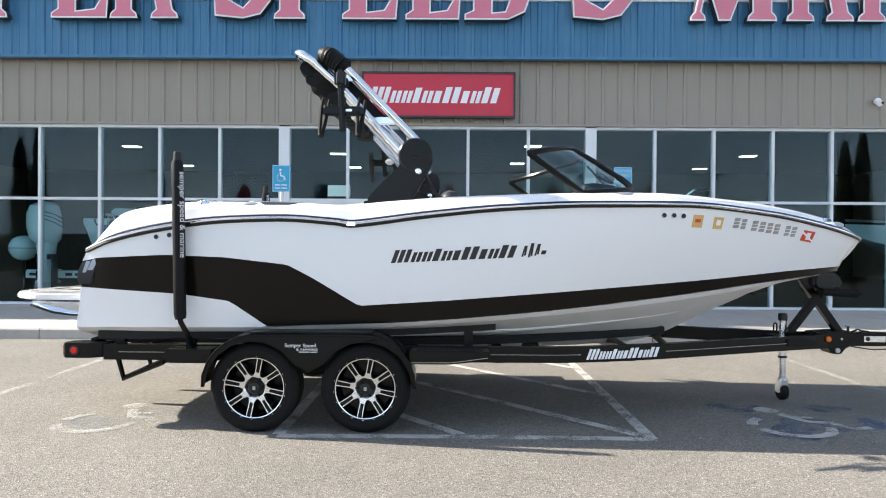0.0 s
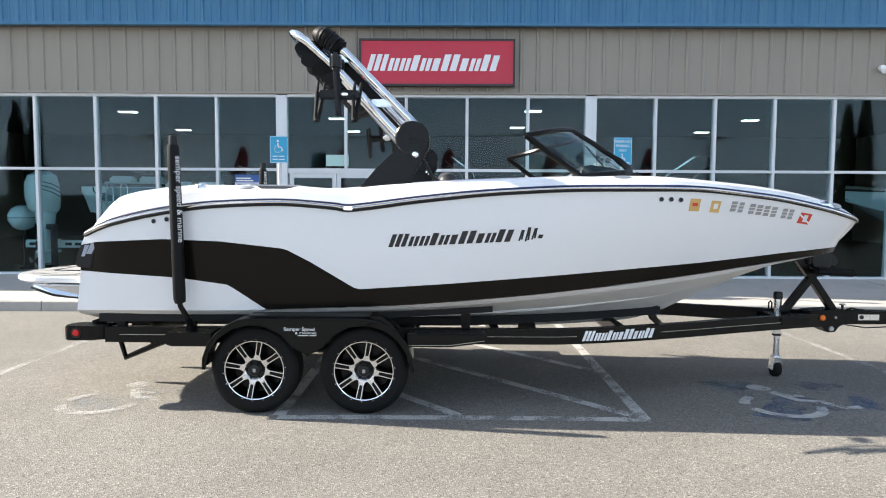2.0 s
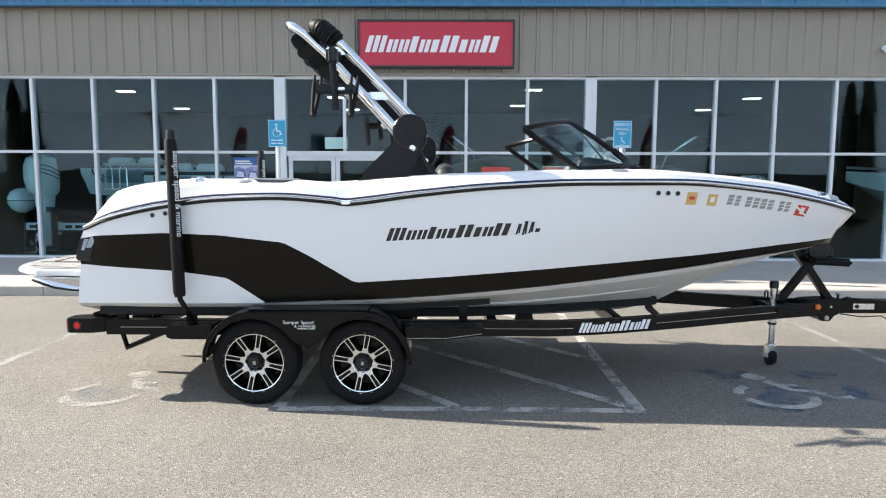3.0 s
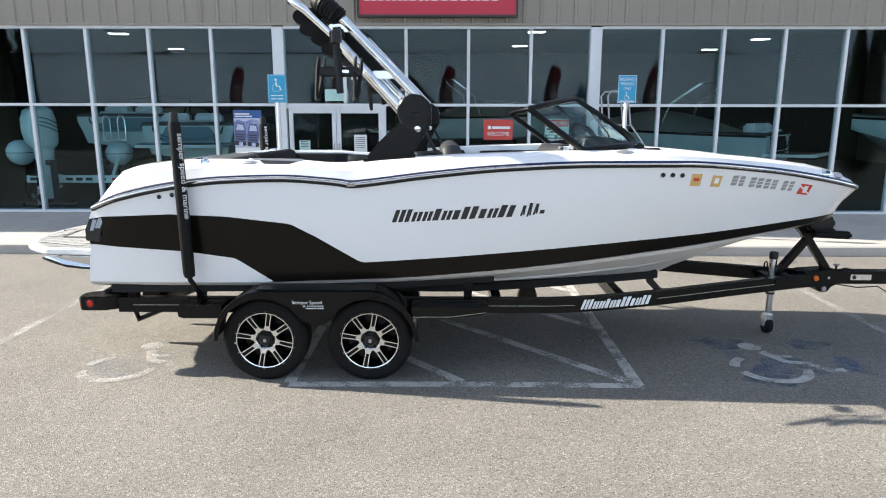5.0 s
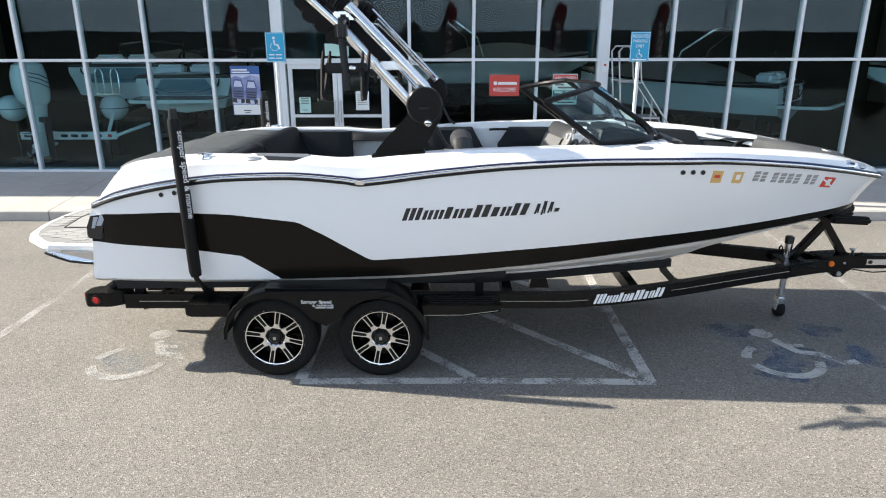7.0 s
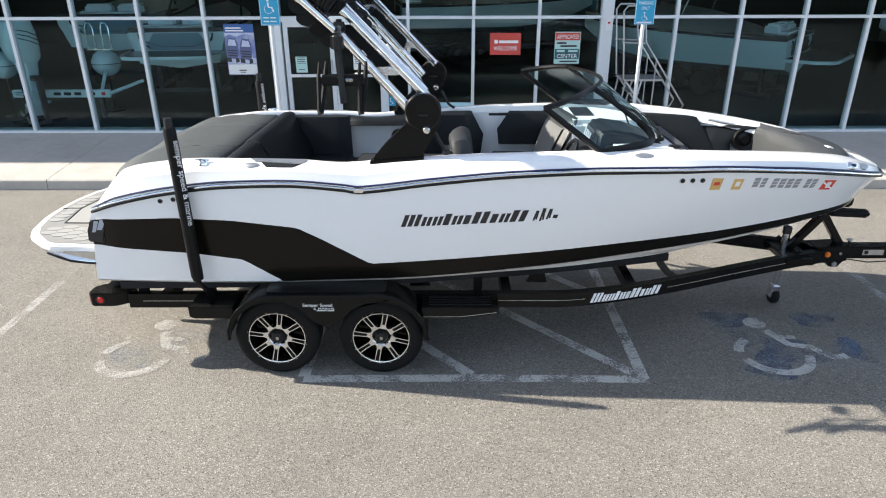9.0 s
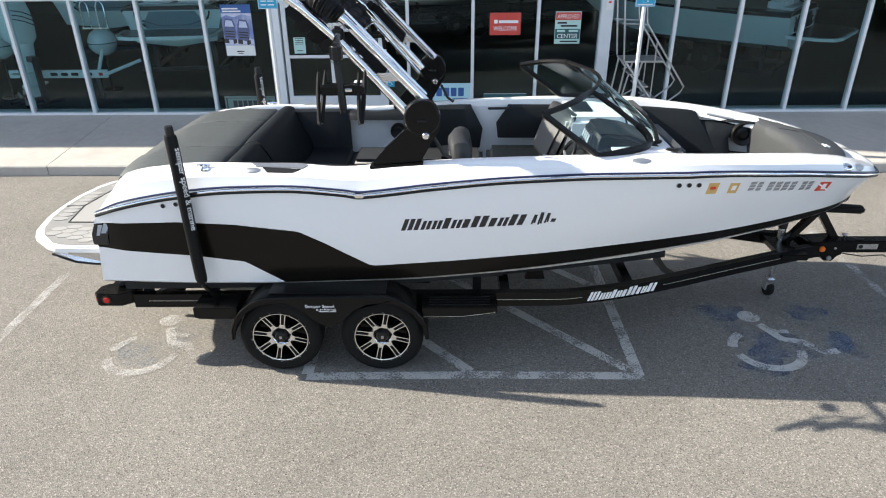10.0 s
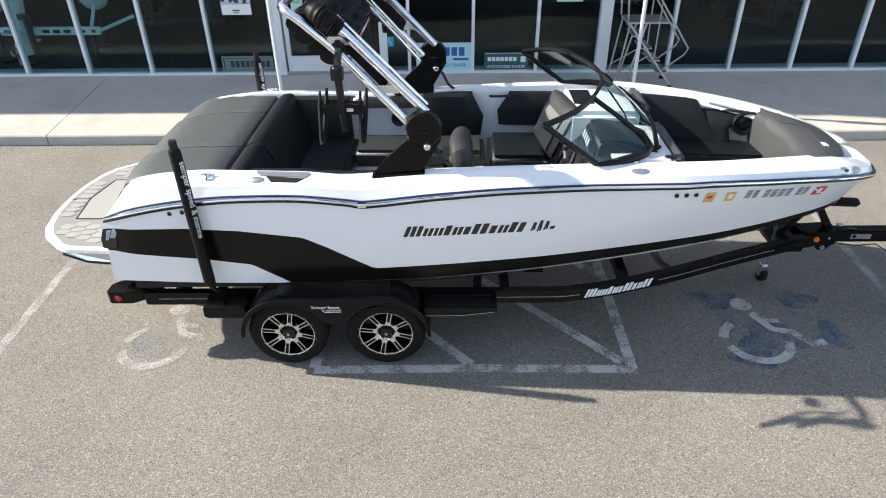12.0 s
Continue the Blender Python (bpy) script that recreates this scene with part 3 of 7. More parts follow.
# bow side: thruster-free drain holes, stickers, registration as plain bars
for s in (-1,):
    for x, z in ((1.702, 1.69), (1.778, 1.69), (1.855, 1.687), (-2.235, 1.50), (-2.13, 1.515)):
        y = side_y(x, z, s, 0.0)
        part("fitting_ring", spin([(0.012, -0.006), (0.02, -0.006), (0.022, 0.004), (0.012, 0.004)], (x, y, z), "y", 16), GALV, boat, smooth=True)
        part("fitting_hole", spin([(0.0, -0.007), (0.0165, -0.007), (0.0165, 0.004), (0, 0.004)], (x, y, z), "y", 16), BLACK_PLASTIC, boat)
    part("sticker", decal([(1.927, 1.602), (2.01, 1.60), (2.02, 1.695), (1.937, 1.698)]), GOLD, boat, "gold registration sticker")
    part("sticker_mark", decal([(1.952, 1.64), (1.997, 1.64), (1.997, 1.665), (1.952, 1.665)], 0.005), RED_STICKER, boat)
    part("sticker", decal([(2.10, 1.595), (2.177, 1.59), (2.19, 1.68), (2.11, 1.684)]), GOLD, boat, "gold registration sticker")
    part("sticker_mark", decal([(2.126, 1.62), (2.161, 1.62), (2.166, 1.66), (2.131, 1.66)], 0.005), WHITE_PAINT, boat)
    x = 2.27
    for k, w in enumerate((0.06, 0.05, 0, 0.06, 0.06, 0.06, 0.06, 0, 0.055, 0.055)):
        if w == 0:
            x += 0.035
            continue
        z0 = 1.602 - 0.055 * (x - 2.27) / 0.5
        for a, b in ((0.0, 0.3), (0.38, 0.62), (0.7, 1.0)):
            h = 0.078
            part("number_bar", decal([(x + 0.014 * a, z0 + h * a), (x + w * 0.8 + 0.014 * a, z0 + h * a), (x + w * 0.8 + 0.014 * b, z0 + h * b), (x + 0.014 * b, z0 + h * b)]), DECAL_GREY, boat)
        x += w + 0.008
    part("sticker", decal([(2.905, 1.515), (3.02, 1.50), (3.045, 1.585), (2.93, 1.60)]), RED_STICKER, boat, "red and white inspection sticker")
    part("sticker_mark", decal([(2.955, 1.525), (2.995, 1.52), (3.005, 1.575), (2.965, 1.58)], 0.005), WHITE_PAINT, boat)
    part("sticker_mark", decal([(2.91, 1.58), (2.92, 1.59), (3.03, 1.515), (3.02, 1.507)], 0.006), WHITE_PAINT, boat)


# chrome joint of the rub rail, vents and cleats on the gunwale
def edge_y(x, inset, side=-1):
    return MID + side * (ease(x, RUB_B) - inset)


for s in (-1, 1):
    part("rail_joint", slab(-0.735, -0.655, edge_y(-0.7, -0.022, s), edge_y(-0.7, 0.02, s), 1.585, 1.625), CHROME, boat, bevel=0.008)
    for x, w in ((-1.52, 0.055), (1.42, 0.06)):
        bm = spin([(0, 0.008), (w * 0.7, 0.007), (w, 0.0), (w, -0.02), (0, -0.02)], (0, 0, 0), "z", 24)
        bm.transform(pose(x, edge_y(x, 0.095, s), deck_z(x, 0.095) + 0.003, -s * 16 + 0, 0, 0) @ Matrix.Diagonal((1.2, 0.55, 1, 1)))
        part("deck_fitting", bm, GALV, boat, smooth=True)
    x = -1.9
    z = deck_z(x, 0.12)
    cleat = spin([(0, 0.014), (0.03, 0.012), (0.04, 0.0), (0.04, -0.02), (0, -0.02)], (x, edge_y(x, 0.12, s), z), "z", 20)
    tube([(x - 0.055, edge_y(x, 0.12, s), z + 0.016), (x, edge_y(x, 0.12, s), z + 0.022), (x + 0.055, edge_y(x, 0.12, s), z + 0.016)], 0.008, 8, cleat)
    tube([(x, edge_y(x, 0.12, s), z), (x, edge_y(x, 0.12, s), z + 0.02)], 0.012, 8, cleat)
    part("cleat", cleat, CHROME, boat, smooth=True)
    def on_deck(x, inset, up):
        return (x, edge_y(x, inset, s), deck_z(x, inset) + up)

    def deck_plate(name, corners, up, mat):
        lo = [[on_deck(x, i, -0.02), on_deck(x, i, up)] for x, i in corners]
        bm = loft([[p[0] for p in lo] + [lo[0][0]], [p[1] for p in lo] + [lo[0][1]]])
        tidy(bm)
        bmesh.ops.holes_fill(bm, edges=bm.edges)
        bmesh.ops.recalc_face_normals(bm, faces=bm.faces)
        return part(name, bm, mat, boat, bevel=0.003)

    deck_plate("vent_grille", [(-1.56, 0.20), (-1.50, 0.13), (-1.13, 0.115), (-1.10, 0.17), (-1.12, 0.20)], 0.008, GALV)
    deck_plate("vent_slot", [(-1.45, 0.128), (-1.40, 0.072), (-1.20, 0.07), (-1.14, 0.112)], 0.0045, BLACK_PLASTIC)
    bm = spin([(0, 0.008), (0.028, 0.008), (0.036, 0.006), (0.044, 0.0), (0.044, -0.02), (0, -0.02)], (0, 0, 0), "z", 24)
    place = pose(3.18, edge_y(3.18, 0.036, s), deck_z(3.18, 0.036) + 0.002, -s * 48, 8, 0)
    bm.transform(place @ Matrix.Diagonal((1.15, 0.75, 1, 1)))
    nav = part("navigation_light", bm, CHROME, boat, smooth=True)
    bm = slab(-0.005, 0.032, -0.013, 0.013, 0.0, 0.012)
    bm.transform(place)
    part("lens", bm, LENS_SMOKE, nav, bevel=0.004)
    bm = spin([(0, 0.006), (0.03, 0.005), (0.04, 0.0), (0.04, -0.02), (0, -0.02)], (0, 0, 0), "z", 24)
    bm.transform(pose(3.32, edge_y(3.32, 0.038, s), deck_z(3.32, 0.038) + 0.002, -s * 48, 8, 0) @ Matrix.Diagonal((1.1, 0.7, 1, 1)))
    part("deck_fitting", bm, GALV, boat, smooth=True)
    # tail lamp wrapped round the quarter
    lamp = part("tail_lamp", prism([(-2.905, 1.13), (-2.78, 1.12), (-2.76, 1.2), (-2.72, 1.325), (-2.86, 1.31), (-2.9, 1.22)], "y", MID + s * 0.9, MID + s * 1.118), LENS_SMOKE, boat, "smoked tail lamp", bevel=0.01)
    part("lamp_strip", prism([(-2.815, 1.235), (-2.775, 1.235), (-2.725, 1.32), (-2.775, 1.32)], "y", MID + s * 1.117, MID + s * 1.123), LENS_CLEAR, lamp)
    part("lamp_strip", prism([(-2.855, 1.215), (-2.83, 1.215), (-2.79, 1.305), (-2.825, 1.305)], "y", MID + s * 1.117, MID + s * 1.123), LENS_CLEAR, lamp)

# swim platform with grey foam pads
FOAM = material("grey_eva_foam", (0.25, 0.25, 0.243), 0.85, vary=0.12, scale=120, bump=0.2, bump_scale=400)
FOAM_DARK = material("dark_foam_groove", (0.19, 0.19, 0.186), 0.9)
half = [(-2.88, 0.98), (-3.33, 0.965), (-3.42, 0.925), (-3.62, 0.74), (-3.70, 0.58), (-3.76, 0.3), (-3.775, 0.1)]
outline = [(x, MID - b) for x, b in half] + [(x, MID + b) for x, b in reversed(half)]
platform = part("swim_platform", prism(outline, "z", 0.985, 1.04), GEL_WHITE, boat, "white swim platform with grey foam pads", bevel=0.012, segs=3)
inner = [(-2.96, 0.935), (-3.31, 0.915), (-3.39, 0.88), (-3.56, 0.70), (-3.64, 0.54), (-3.70, 0.28), (-3.715, 0.1)]
pad_outline = [(x, MID - b) for x, b in inner] + [(x, MID + b) for x, b in reversed(inner)]
part("foam_base", prism(pad_outline, "z", 1.038, 1.044), FOAM_DARK, platform)

SEAM = material("dark_pad_seam", (0.03, 0.03, 0.032), 0.8)
part("centre_pad", prism([(-2.97, MID - 0.42), (-3.47, MID - 0.42), (-3.53, MID - 0.02), (-3.47, MID + 0.42), (-2.97, MID + 0.42)], "z", 1.043, 1.049), FOAM, platform)
for run in (((-2.97, -0.43), (-3.48, -0.43), (-3.54, -0.02), (-3.48, 0.43), (-2.97, 0.43)), ((-3.54, -0.02), (-3.71, -0.02))):
    part("pad_seam", tube([(x, MID + y, 1.047) for x, y in run], 0.007, 5), SEAM, platform)


def in_pad(x, y):
    b = straight(-x, [(-p[0], p[1]) for p in inner])
    return -3.73 < x < -2.97 and abs(y - MID) < b - 0.01


hexa = bmesh.new()
R = 0.052
vs = [hexa.verts.new((R * 1.25 * math.cos(a) * (1.15 if k in (0, 3) else 1), R * math.sin(a), 0)) for k, a in enumerate(math.pi / 3 * i for i in range(6))]
top = bmesh.ops.extrude_face_region(hexa, geom=[hexa.faces.new(vs)])["geom"]
bmesh.ops.translate(hexa, verts=[v for v in top if isinstance(v, bmesh.types.BMVert)], vec=(0, 0, 0.006))
bmesh.ops.recalc_face_normals(hexa, faces=hexa.faces)
cell = part("foam_cell", hexa, FOAM)
first = True
for i in range(-1, 9):
    for j in range(-11, 12):
        x = -3.72 + i * 0.118
        y = MID + (j + (0.5 if i % 2 else 0)) * 0.098
        if not (in_pad(x - 0.06, y) and in_pad(x + 0.06, y) and in_pad(x, y - 0.05) and in_pad(x, y + 0.05)):
            continue
        if abs(y - MID) < 0.5 and x > -3.6:
            continue
        ob = cell if first else new("foam_cell", cell.data)
        first = False
        ob.parent = platform
        ob.location = Vector((x, y, 1.0435)) - origin(platform)
tab = bmesh.new()
loft([[(-2.9, y, 0.965), (-2.9, y, 0.862), (-3.06, y, 0.868), (-3.2, y, 0.884), (-3.41, y + 0.03, 0.945), (-3.38, y + 0.03, 0.965)] for y in (MID - 0.92, MID - 0.2)], tab, close=True)
bmesh.ops.holes_fill(tab, edges=tab.edges)
tab = part("surf_tab", tidy(tab), material("steel_tab", (0.62, 0.64, 0.67), 0.16, 1.0), boat, "polished steel surf tab below the platform", bevel=0.006)
part("tab_edge", tube([(-2.9, MID - 0.922, 0.857), (-3.06, MID - 0.922, 0.863), (-3.2, MID - 0.922, 0.878), (-3.3, MID - 0.91, 0.905), (-3.41, MID - 0.892, 0.94)], 0.009, 6), BLACK_PLASTIC, tab, smooth=True)
under = [(-2.9, 0.862, 0.75), (-3.06, 0.868, 0.785), (-3.2, 0.884, 0.83), (-3.41, 0.945, 0.93)]
part("tab_underside", loft([[(x, MID - 0.918, z - 0.004) for x, z, d in under], [(x, MID - 0.55, d) for x, z, d in under], [(x, MID - 0.2, d + 0.01) for x, z, d in under]]), tab.data.materials[0], tab)
# white piece stands for the platform's reflection in the polished steel
part("tab_reflection", prism([(-3.26, MID - 0.925), (-3.4, MID - 0.895), (-3.4, MID - 0.3), (-3.26, MID - 0.3)], "z", 0.958, 0.972), LINER_WHITE, tab, bevel=0.003)

# ---- boat inside: floor, liner walls, seats ----
FLOOR_Z = [(-1.8, 1.0), (1.7, 1.0), (1.8, 1.12), (2.4, 1.2), (3.0, 1.36), (3.45, 1.48)]


def inside(x, z, gap=0.05):
    """Half breadth that stays inside the hull and under the gunwale."""
    return max(0.02, min(ease(min(x + 0.06 if x > 2.5 else x, 3.6), RUB_B) - 0.245, MID - side_y(min(x, 3.44), z, -1, 0) - gap))


bm = bmesh.new()
loft([[(x, MID - inside(x, straight(x, FLOOR_Z)), straight(x, FLOOR_Z)), (x, MID + inside(x, straight(x, FLOOR_Z)), straight(x, FLOOR_Z))] for x in np.linspace(-1.6, 3.36, 40)], bm)
part("cockpit_floor", bm, material("grey_deck_mat", (0.34, 0.34, 0.33), 0.8, vary=0.1, bump=0.2), boat)
for s in (-1, 1):
    bm = bmesh.new()
    rows = []
    for x in np.linspace(-1.75, 3.36, 60):
        ze, zf = ease(x, EDGE_Z) - 0.06, straight(x, FLOOR_Z)
        rows.append([(x, MID + s * inside(x, z), z) for z in (ze, ze - 0.15, (ze + zf) / 2, zf)])
    loft(rows, bm)
    part("cockpit_liner", bm, LINER_WHITE, boat, smooth=True)
part("engine_hatch", slab(-2.6, -1.72, MID - 0.9, MID + 0.9, 1.2, 1.69), LINER_WHITE, boat, bevel=0.02)
bm = bmesh.new()
loft([[(-2.80, MID - 1.04, 1.43), (-2.80, MID + 1.04, 1.43)], [(-2.68, MID - 1.0, 1.60), (-2.68, MID + 1.0, 1.60)], [(-2.58, MID - 0.95, 1.695), (-2.58, MID + 0.95, 1.695)]], bm)
part("transom_slope", bm, GEL_WHITE, boat, smooth=True)
# aft sun pad in three cushions that meet at seams
for y0, y1 in ((MID - 1.0, MID - 0.40), (MID - 0.392, MID + 0.48), (MID + 0.488, MID + 0.99)):
    rows = []
    for t in np.linspace(0, 1, 33):
        y = y0 + (y1 - y0) * t
        e = min(1.0, 9 * min(t, 1 - t) + 0.25)
        wave = 0.006 * math.sin(23 * y + 2) * math.sin(31 * y)
        back = -2.70 + 0.05 * abs((y - MID) / 1.0) ** 4
        top = 1.748 + 0.014 * e + 0.005 * math.sin(7 * y)
        rows.append([(back + 0.03, y, 1.58), (back, y, top - 0.12), (back + 0.03, y, top - 0.075), (-2.5, y, top - 0.028 + wave), (-2.42, y, top - 0.018 - wave), (-2.3, y, top - 0.004 + wave * 0.7), (-2.2, y, top - wave), (-2.1, y, top + 0.006 * e + wave), (-2.0, y, top + 0.008 * e - wave), (-1.84, y, top + 0.002), (-1.812, y, top - 0.03), (-1.812, y, 1.6)])
    bm = loft(rows)
    bmesh.ops.holes_fill(bm, edges=bm.edges)
    part("sun_pad", tidy(bm), VINYL_SHEEN, boat, "black vinyl sun pad cushion with sun sheen in its colour", smooth=50)
# rear bench: backrest roll and seat
for y0, y1, lift in ((MID - 0.95, MID - 0.42, -0.012), (MID - 0.41, MID + 0.93, 0.0)):
    rows = []
    for t in np.linspace(0, 1, 11):
        y = y0 + (y1 - y0) * t
        e = min(1.0, 9 * min(t, 1 - t) + 0.3)
        rows.append([(-1.80, y, 1.5), (-1.80, y, 1.72 + lift), (-1.785, y, 1.765 + 0.012 * e + lift), (-1.74, y, 1.793 + 0.012 * e + lift), (-1.68, y, 1.80 + 0.012 * e + lift), (-1.645, y, 1.785 + 0.01 * e + lift), (-1.61, y, 1.73 + lift), (-1.49 + 0.02 * e, y, 1.5), (-1.42, y, 1.34), (-1.42, y, 1.2), (-1.80, y, 1.2)])
    bm = loft(rows)
    bmesh.ops.holes_fill(bm, edges=bm.edges)
    part("backrest", tidy(bm), VINYL_BLACK, boat, "black vinyl rear backrest", smooth=50)
for y0, y1, x1 in ((MID - 0.92, MID - 0.22, -0.92), (MID - 0.215, MID + 0.85, -1.0)):
    part("seat", cushion(-1.58, x1, y0, y1, 1.21, 1.395, 0.045), VINYL_BLACK, boat, "black vinyl rear bench seat", smooth=True)
part("seat_base", slab(-1.6, -1.03, MID - 0.92, MID + 0.88, 1.0, 1.2), LINER_WHITE, boat)
# far-side bench
part("seat_base", slab(-1.0, 0.3, MID + 0.42, MID + 0.93, 1.0, 1.2), LINER_WHITE, boat, bevel=0.01)
part("bench_slot", slab(-1.0, -0.42, MID + 0.405, MID + 0.418, 1.1, 1.17), BLACK_PLASTIC, boat)
part("seat", cushion(-1.0, 0.3, MID + 0.36, MID + 0.86, 1.24, 1.395, 0.045), VINYL_GREY, boat, "dark grey vinyl side bench", smooth=True)


def lining(name, x0, x1, z0, z1, mat, out=0.07, side=1, lean=0.05, label="", skew=0.0, skew1=0.0, nose=None, nose1=None):
    """A padded panel against the cockpit side."""
    rows = []
    for t in np.linspace(0, 1, 10):
        row = []
        for z, o in ((z0, 0.0), (z0 + 0.02, out), ((z0 + z1) / 2, out), (z1 - 0.025, out * 0.85), (z1, out * 0.4), (z1, 0.0)):
            f = (z - z0) / (z1 - z0)
            start = x0 + straight(f, [(0, 0), (0.5, skew * 0.5 if nose is None else nose), (1, skew)])
            end = x1 + straight(f, [(0, 0), (0.5, skew1 * 0.5 if nose1 is None else nose1), (1, skew1)])
            x = start + (end - start) * t
            z = min(z, ease(x, EDGE_Z) - 0.025)
            b = max(0.03, inside(x, z, 0.04) - lean * (1 - f))
            row.append((x, MID + side * (b - o * (0.6 + 0.4 * min(1, 6 * min(t, 1 - t) + 0.25))), z))
        rows.append(row)
    bm = loft(rows)
    bmesh.ops.holes_fill(bm, edges=bm.edges)
    return part(name, tidy(bm), mat, boat, label, smooth=50)


for s in (1, -1):
    lining("coaming_pad", -1.08, -0.35, 1.655, 1.775, VINYL_BLACK, 0.11, s)
    lining("coaming_pad", -1.66, -1.04, 1.36, 1.78, VINYL_BLACK, 0.12, s, lean=0.09, skew1=-0.03)
    lining("backrest", -0.32, 0.27, 1.36, 1.80, VINYL_BLACK, 0.13, s, label="black vinyl side backrest", skew1=-0.09, nose1=0.03)
    lining("coaming_pad", 0.46, 1.06, 1.46, 1.80, VINYL_BLACK, 0.08, s, skew=0.1, nose=-0.02)
    part("grab_handle", tube([(0.36, MID + s * 0.91, 1.78), (0.38, MID + s * 0.88, 1.785), (0.54, MID + s * 0.88, 1.788), (0.56, MID + s * 0.91, 1.785)], 0.013, 8), BLACK_PLASTIC, boat, smooth=True)
    part("loudspeaker", spin([(0.0, 0.0), (0.035, -0.008), (0.05, 0.006), (0.075, -0.004), (0.08, -0.016), (0.082, 0.03), (0.0, 0.03)] if s > 0 else [(0, 0), (0.08, 0), (0.08, -0.03), (0, -0.03)], (-0.57, MID + s * 0.88, 1.55), "y", 28), BLACK_PLASTIC, boat, smooth=True)
    # bow lounge
    lining("backrest", 1.82, 2.62, 1.38, 1.80, VINYL_BLACK, 0.10, s, label="black vinyl bow backrest", lean=0.12, skew1=-0.22)
    lining("backrest", 2.34, 2.73, 1.40, 1.70, VINYL_BLACK, 0.085, s, lean=0.10, skew1=0.10, nose1=-0.02)
    lining("coaming_pad", 2.60, 2.98, 1.69, 1.755, VINYL_BLACK, 0.07, s, lean=0.02, skew=0.12)
    part("grab_handle", tube([(2.50, MID + s * 0.79, 1.755), (2.52, MID + s * 0.74, 1.765), (2.74, MID + s * 0.64, 1.735), (2.76, MID + s * 0.68, 1.725)], 0.012, 8), GALV, boat, smooth=True)
    part("handle_plate", slab(2.44, 2.84, MID + s * 0.72, MID + s * 0.78, 1.68, 1.745, turn=Matrix.Rotation(radians(-19 * s), 4, "Z")), LINER_WHITE, boat, bevel=0.008)
    part("loudspeaker", spin([(0.0, 0.0), (0.04, -0.008), (0.068, 0.008), (0.096, -0.004), (0.112, -0.02), (0.116, 0.05), (0.0, 0.05)] if s > 0 else [(0, 0), (0.1, 0), (0.1, -0.03), (0, -0.03)], (2.845, MID + s * 0.585, 1.60), "y", 28), BLACK_PLASTIC, boat, smooth=True)
    edge = [(x, MID + s * (inside(x, 1.3) - 0.03)) for x in (1.85, 2.2, 2.5, 2.75, 2.95)]
    part("seat", prism(edge + [(2.98, MID + s * 0.2), (2.5, MID + s * 0.22), (1.85, MID + s * 0.3)], "z", 1.3, 1.42), VINYL_BLACK, boat, "black vinyl bow seat", smooth=True, bevel=0.03, segs=3)
# grey bow filler pad, sloped up to the foredeck
PAD_GREY = material("mid_grey_vinyl", (0.05, 0.053, 0.056), 0.45, vary=0.08, scale=60, bump=0.2, bump_scale=500)
bm = bmesh.new()
rows = []
for t in np.linspace(-1, 1, 15):
    y = MID + 0.69 * t
    front = 3.43 - 0.17 * abs(t) ** 2.4
    rows.append([(2.95 - 0.03 * abs(t), MID + 0.58 * t, 1.40), (2.95 - 0.06 * abs(t), y, 1.66), (2.97 - 0.06 * abs(t), y, 1.73), (3.01 - 0.04 * abs(t), y, 1.757), (front - 0.04, MID + 0.52 * t, 1.70), (front, MID + 0.505 * t, 1.665), (front, MID + 0.49 * t, 1.52)])
loft(rows, bm)
bm.verts.ensure_lookup_table()
bm.faces.new(bm.verts[:7])
bm.faces.new(bm.verts[-7:])
pad = part("bow_pad", tidy(bm), PAD_GREY, boat, "grey vinyl bow backrest pad", smooth=45)
half_way = []
for t in np.linspace(-0.88, 0.88, 13):
    front = 3.43 - 0.17 * abs(t) ** 2.4
    half_way.append(((3.01 - 0.04 * abs(t) + front - 0.04) / 2, MID + 0.605 * t, 1.7295))
part("pad_seam", tube(half_way, 0.0035, 5), SEAM, pad)
part("pad_seam", tube([(3.0, MID + 0.2, 1.757), (half_way[8][0], MID + 0.2, 1.7305)], 0.0035, 5), SEAM, pad)
part("stitched_mark", slab(3.2, 3.24, MID - 0.3, MID - 0.22, 1.722, 1.73, turn=Matrix.Rotation(radians(11), 4, "Y")), WHITE_PAINT, pad)

# port console with observer seat, helm with wheel and gauges
part("console", cushion(1.05, 1.72, MID + 0.17, MID + 0.93, 1.2, 1.86, 0.05), LINER_WHITE, boat, "white moulded port console", smooth=True)
part("glovebox_lid", slab(1.14, 1.33, MID + 0.42, MID + 0.84, 1.855, 1.868), VINYL_BLACK, boat, bevel=0.004)
part("helm_console", prism([(1.0, 1.2), (1.42, 1.2), (1.42, 1.87), (1.18, 1.865), (0.98, 1.68)], "y", MID - 0.95, MID - 0.2), VINYL_BLACK, boat, "black helm console", bevel=0.03, segs=3)
part("helm_moulding", prism([(1.2, 1.2), (1.76, 1.2), (1.77, 1.83), (1.72, 1.868), (1.5, 1.884), (1.22, 1.878)], "y", MID - 0.98, MID - 0.17), LINER_WHITE, boat, "white moulded helm top", bevel=0.03, segs=3)
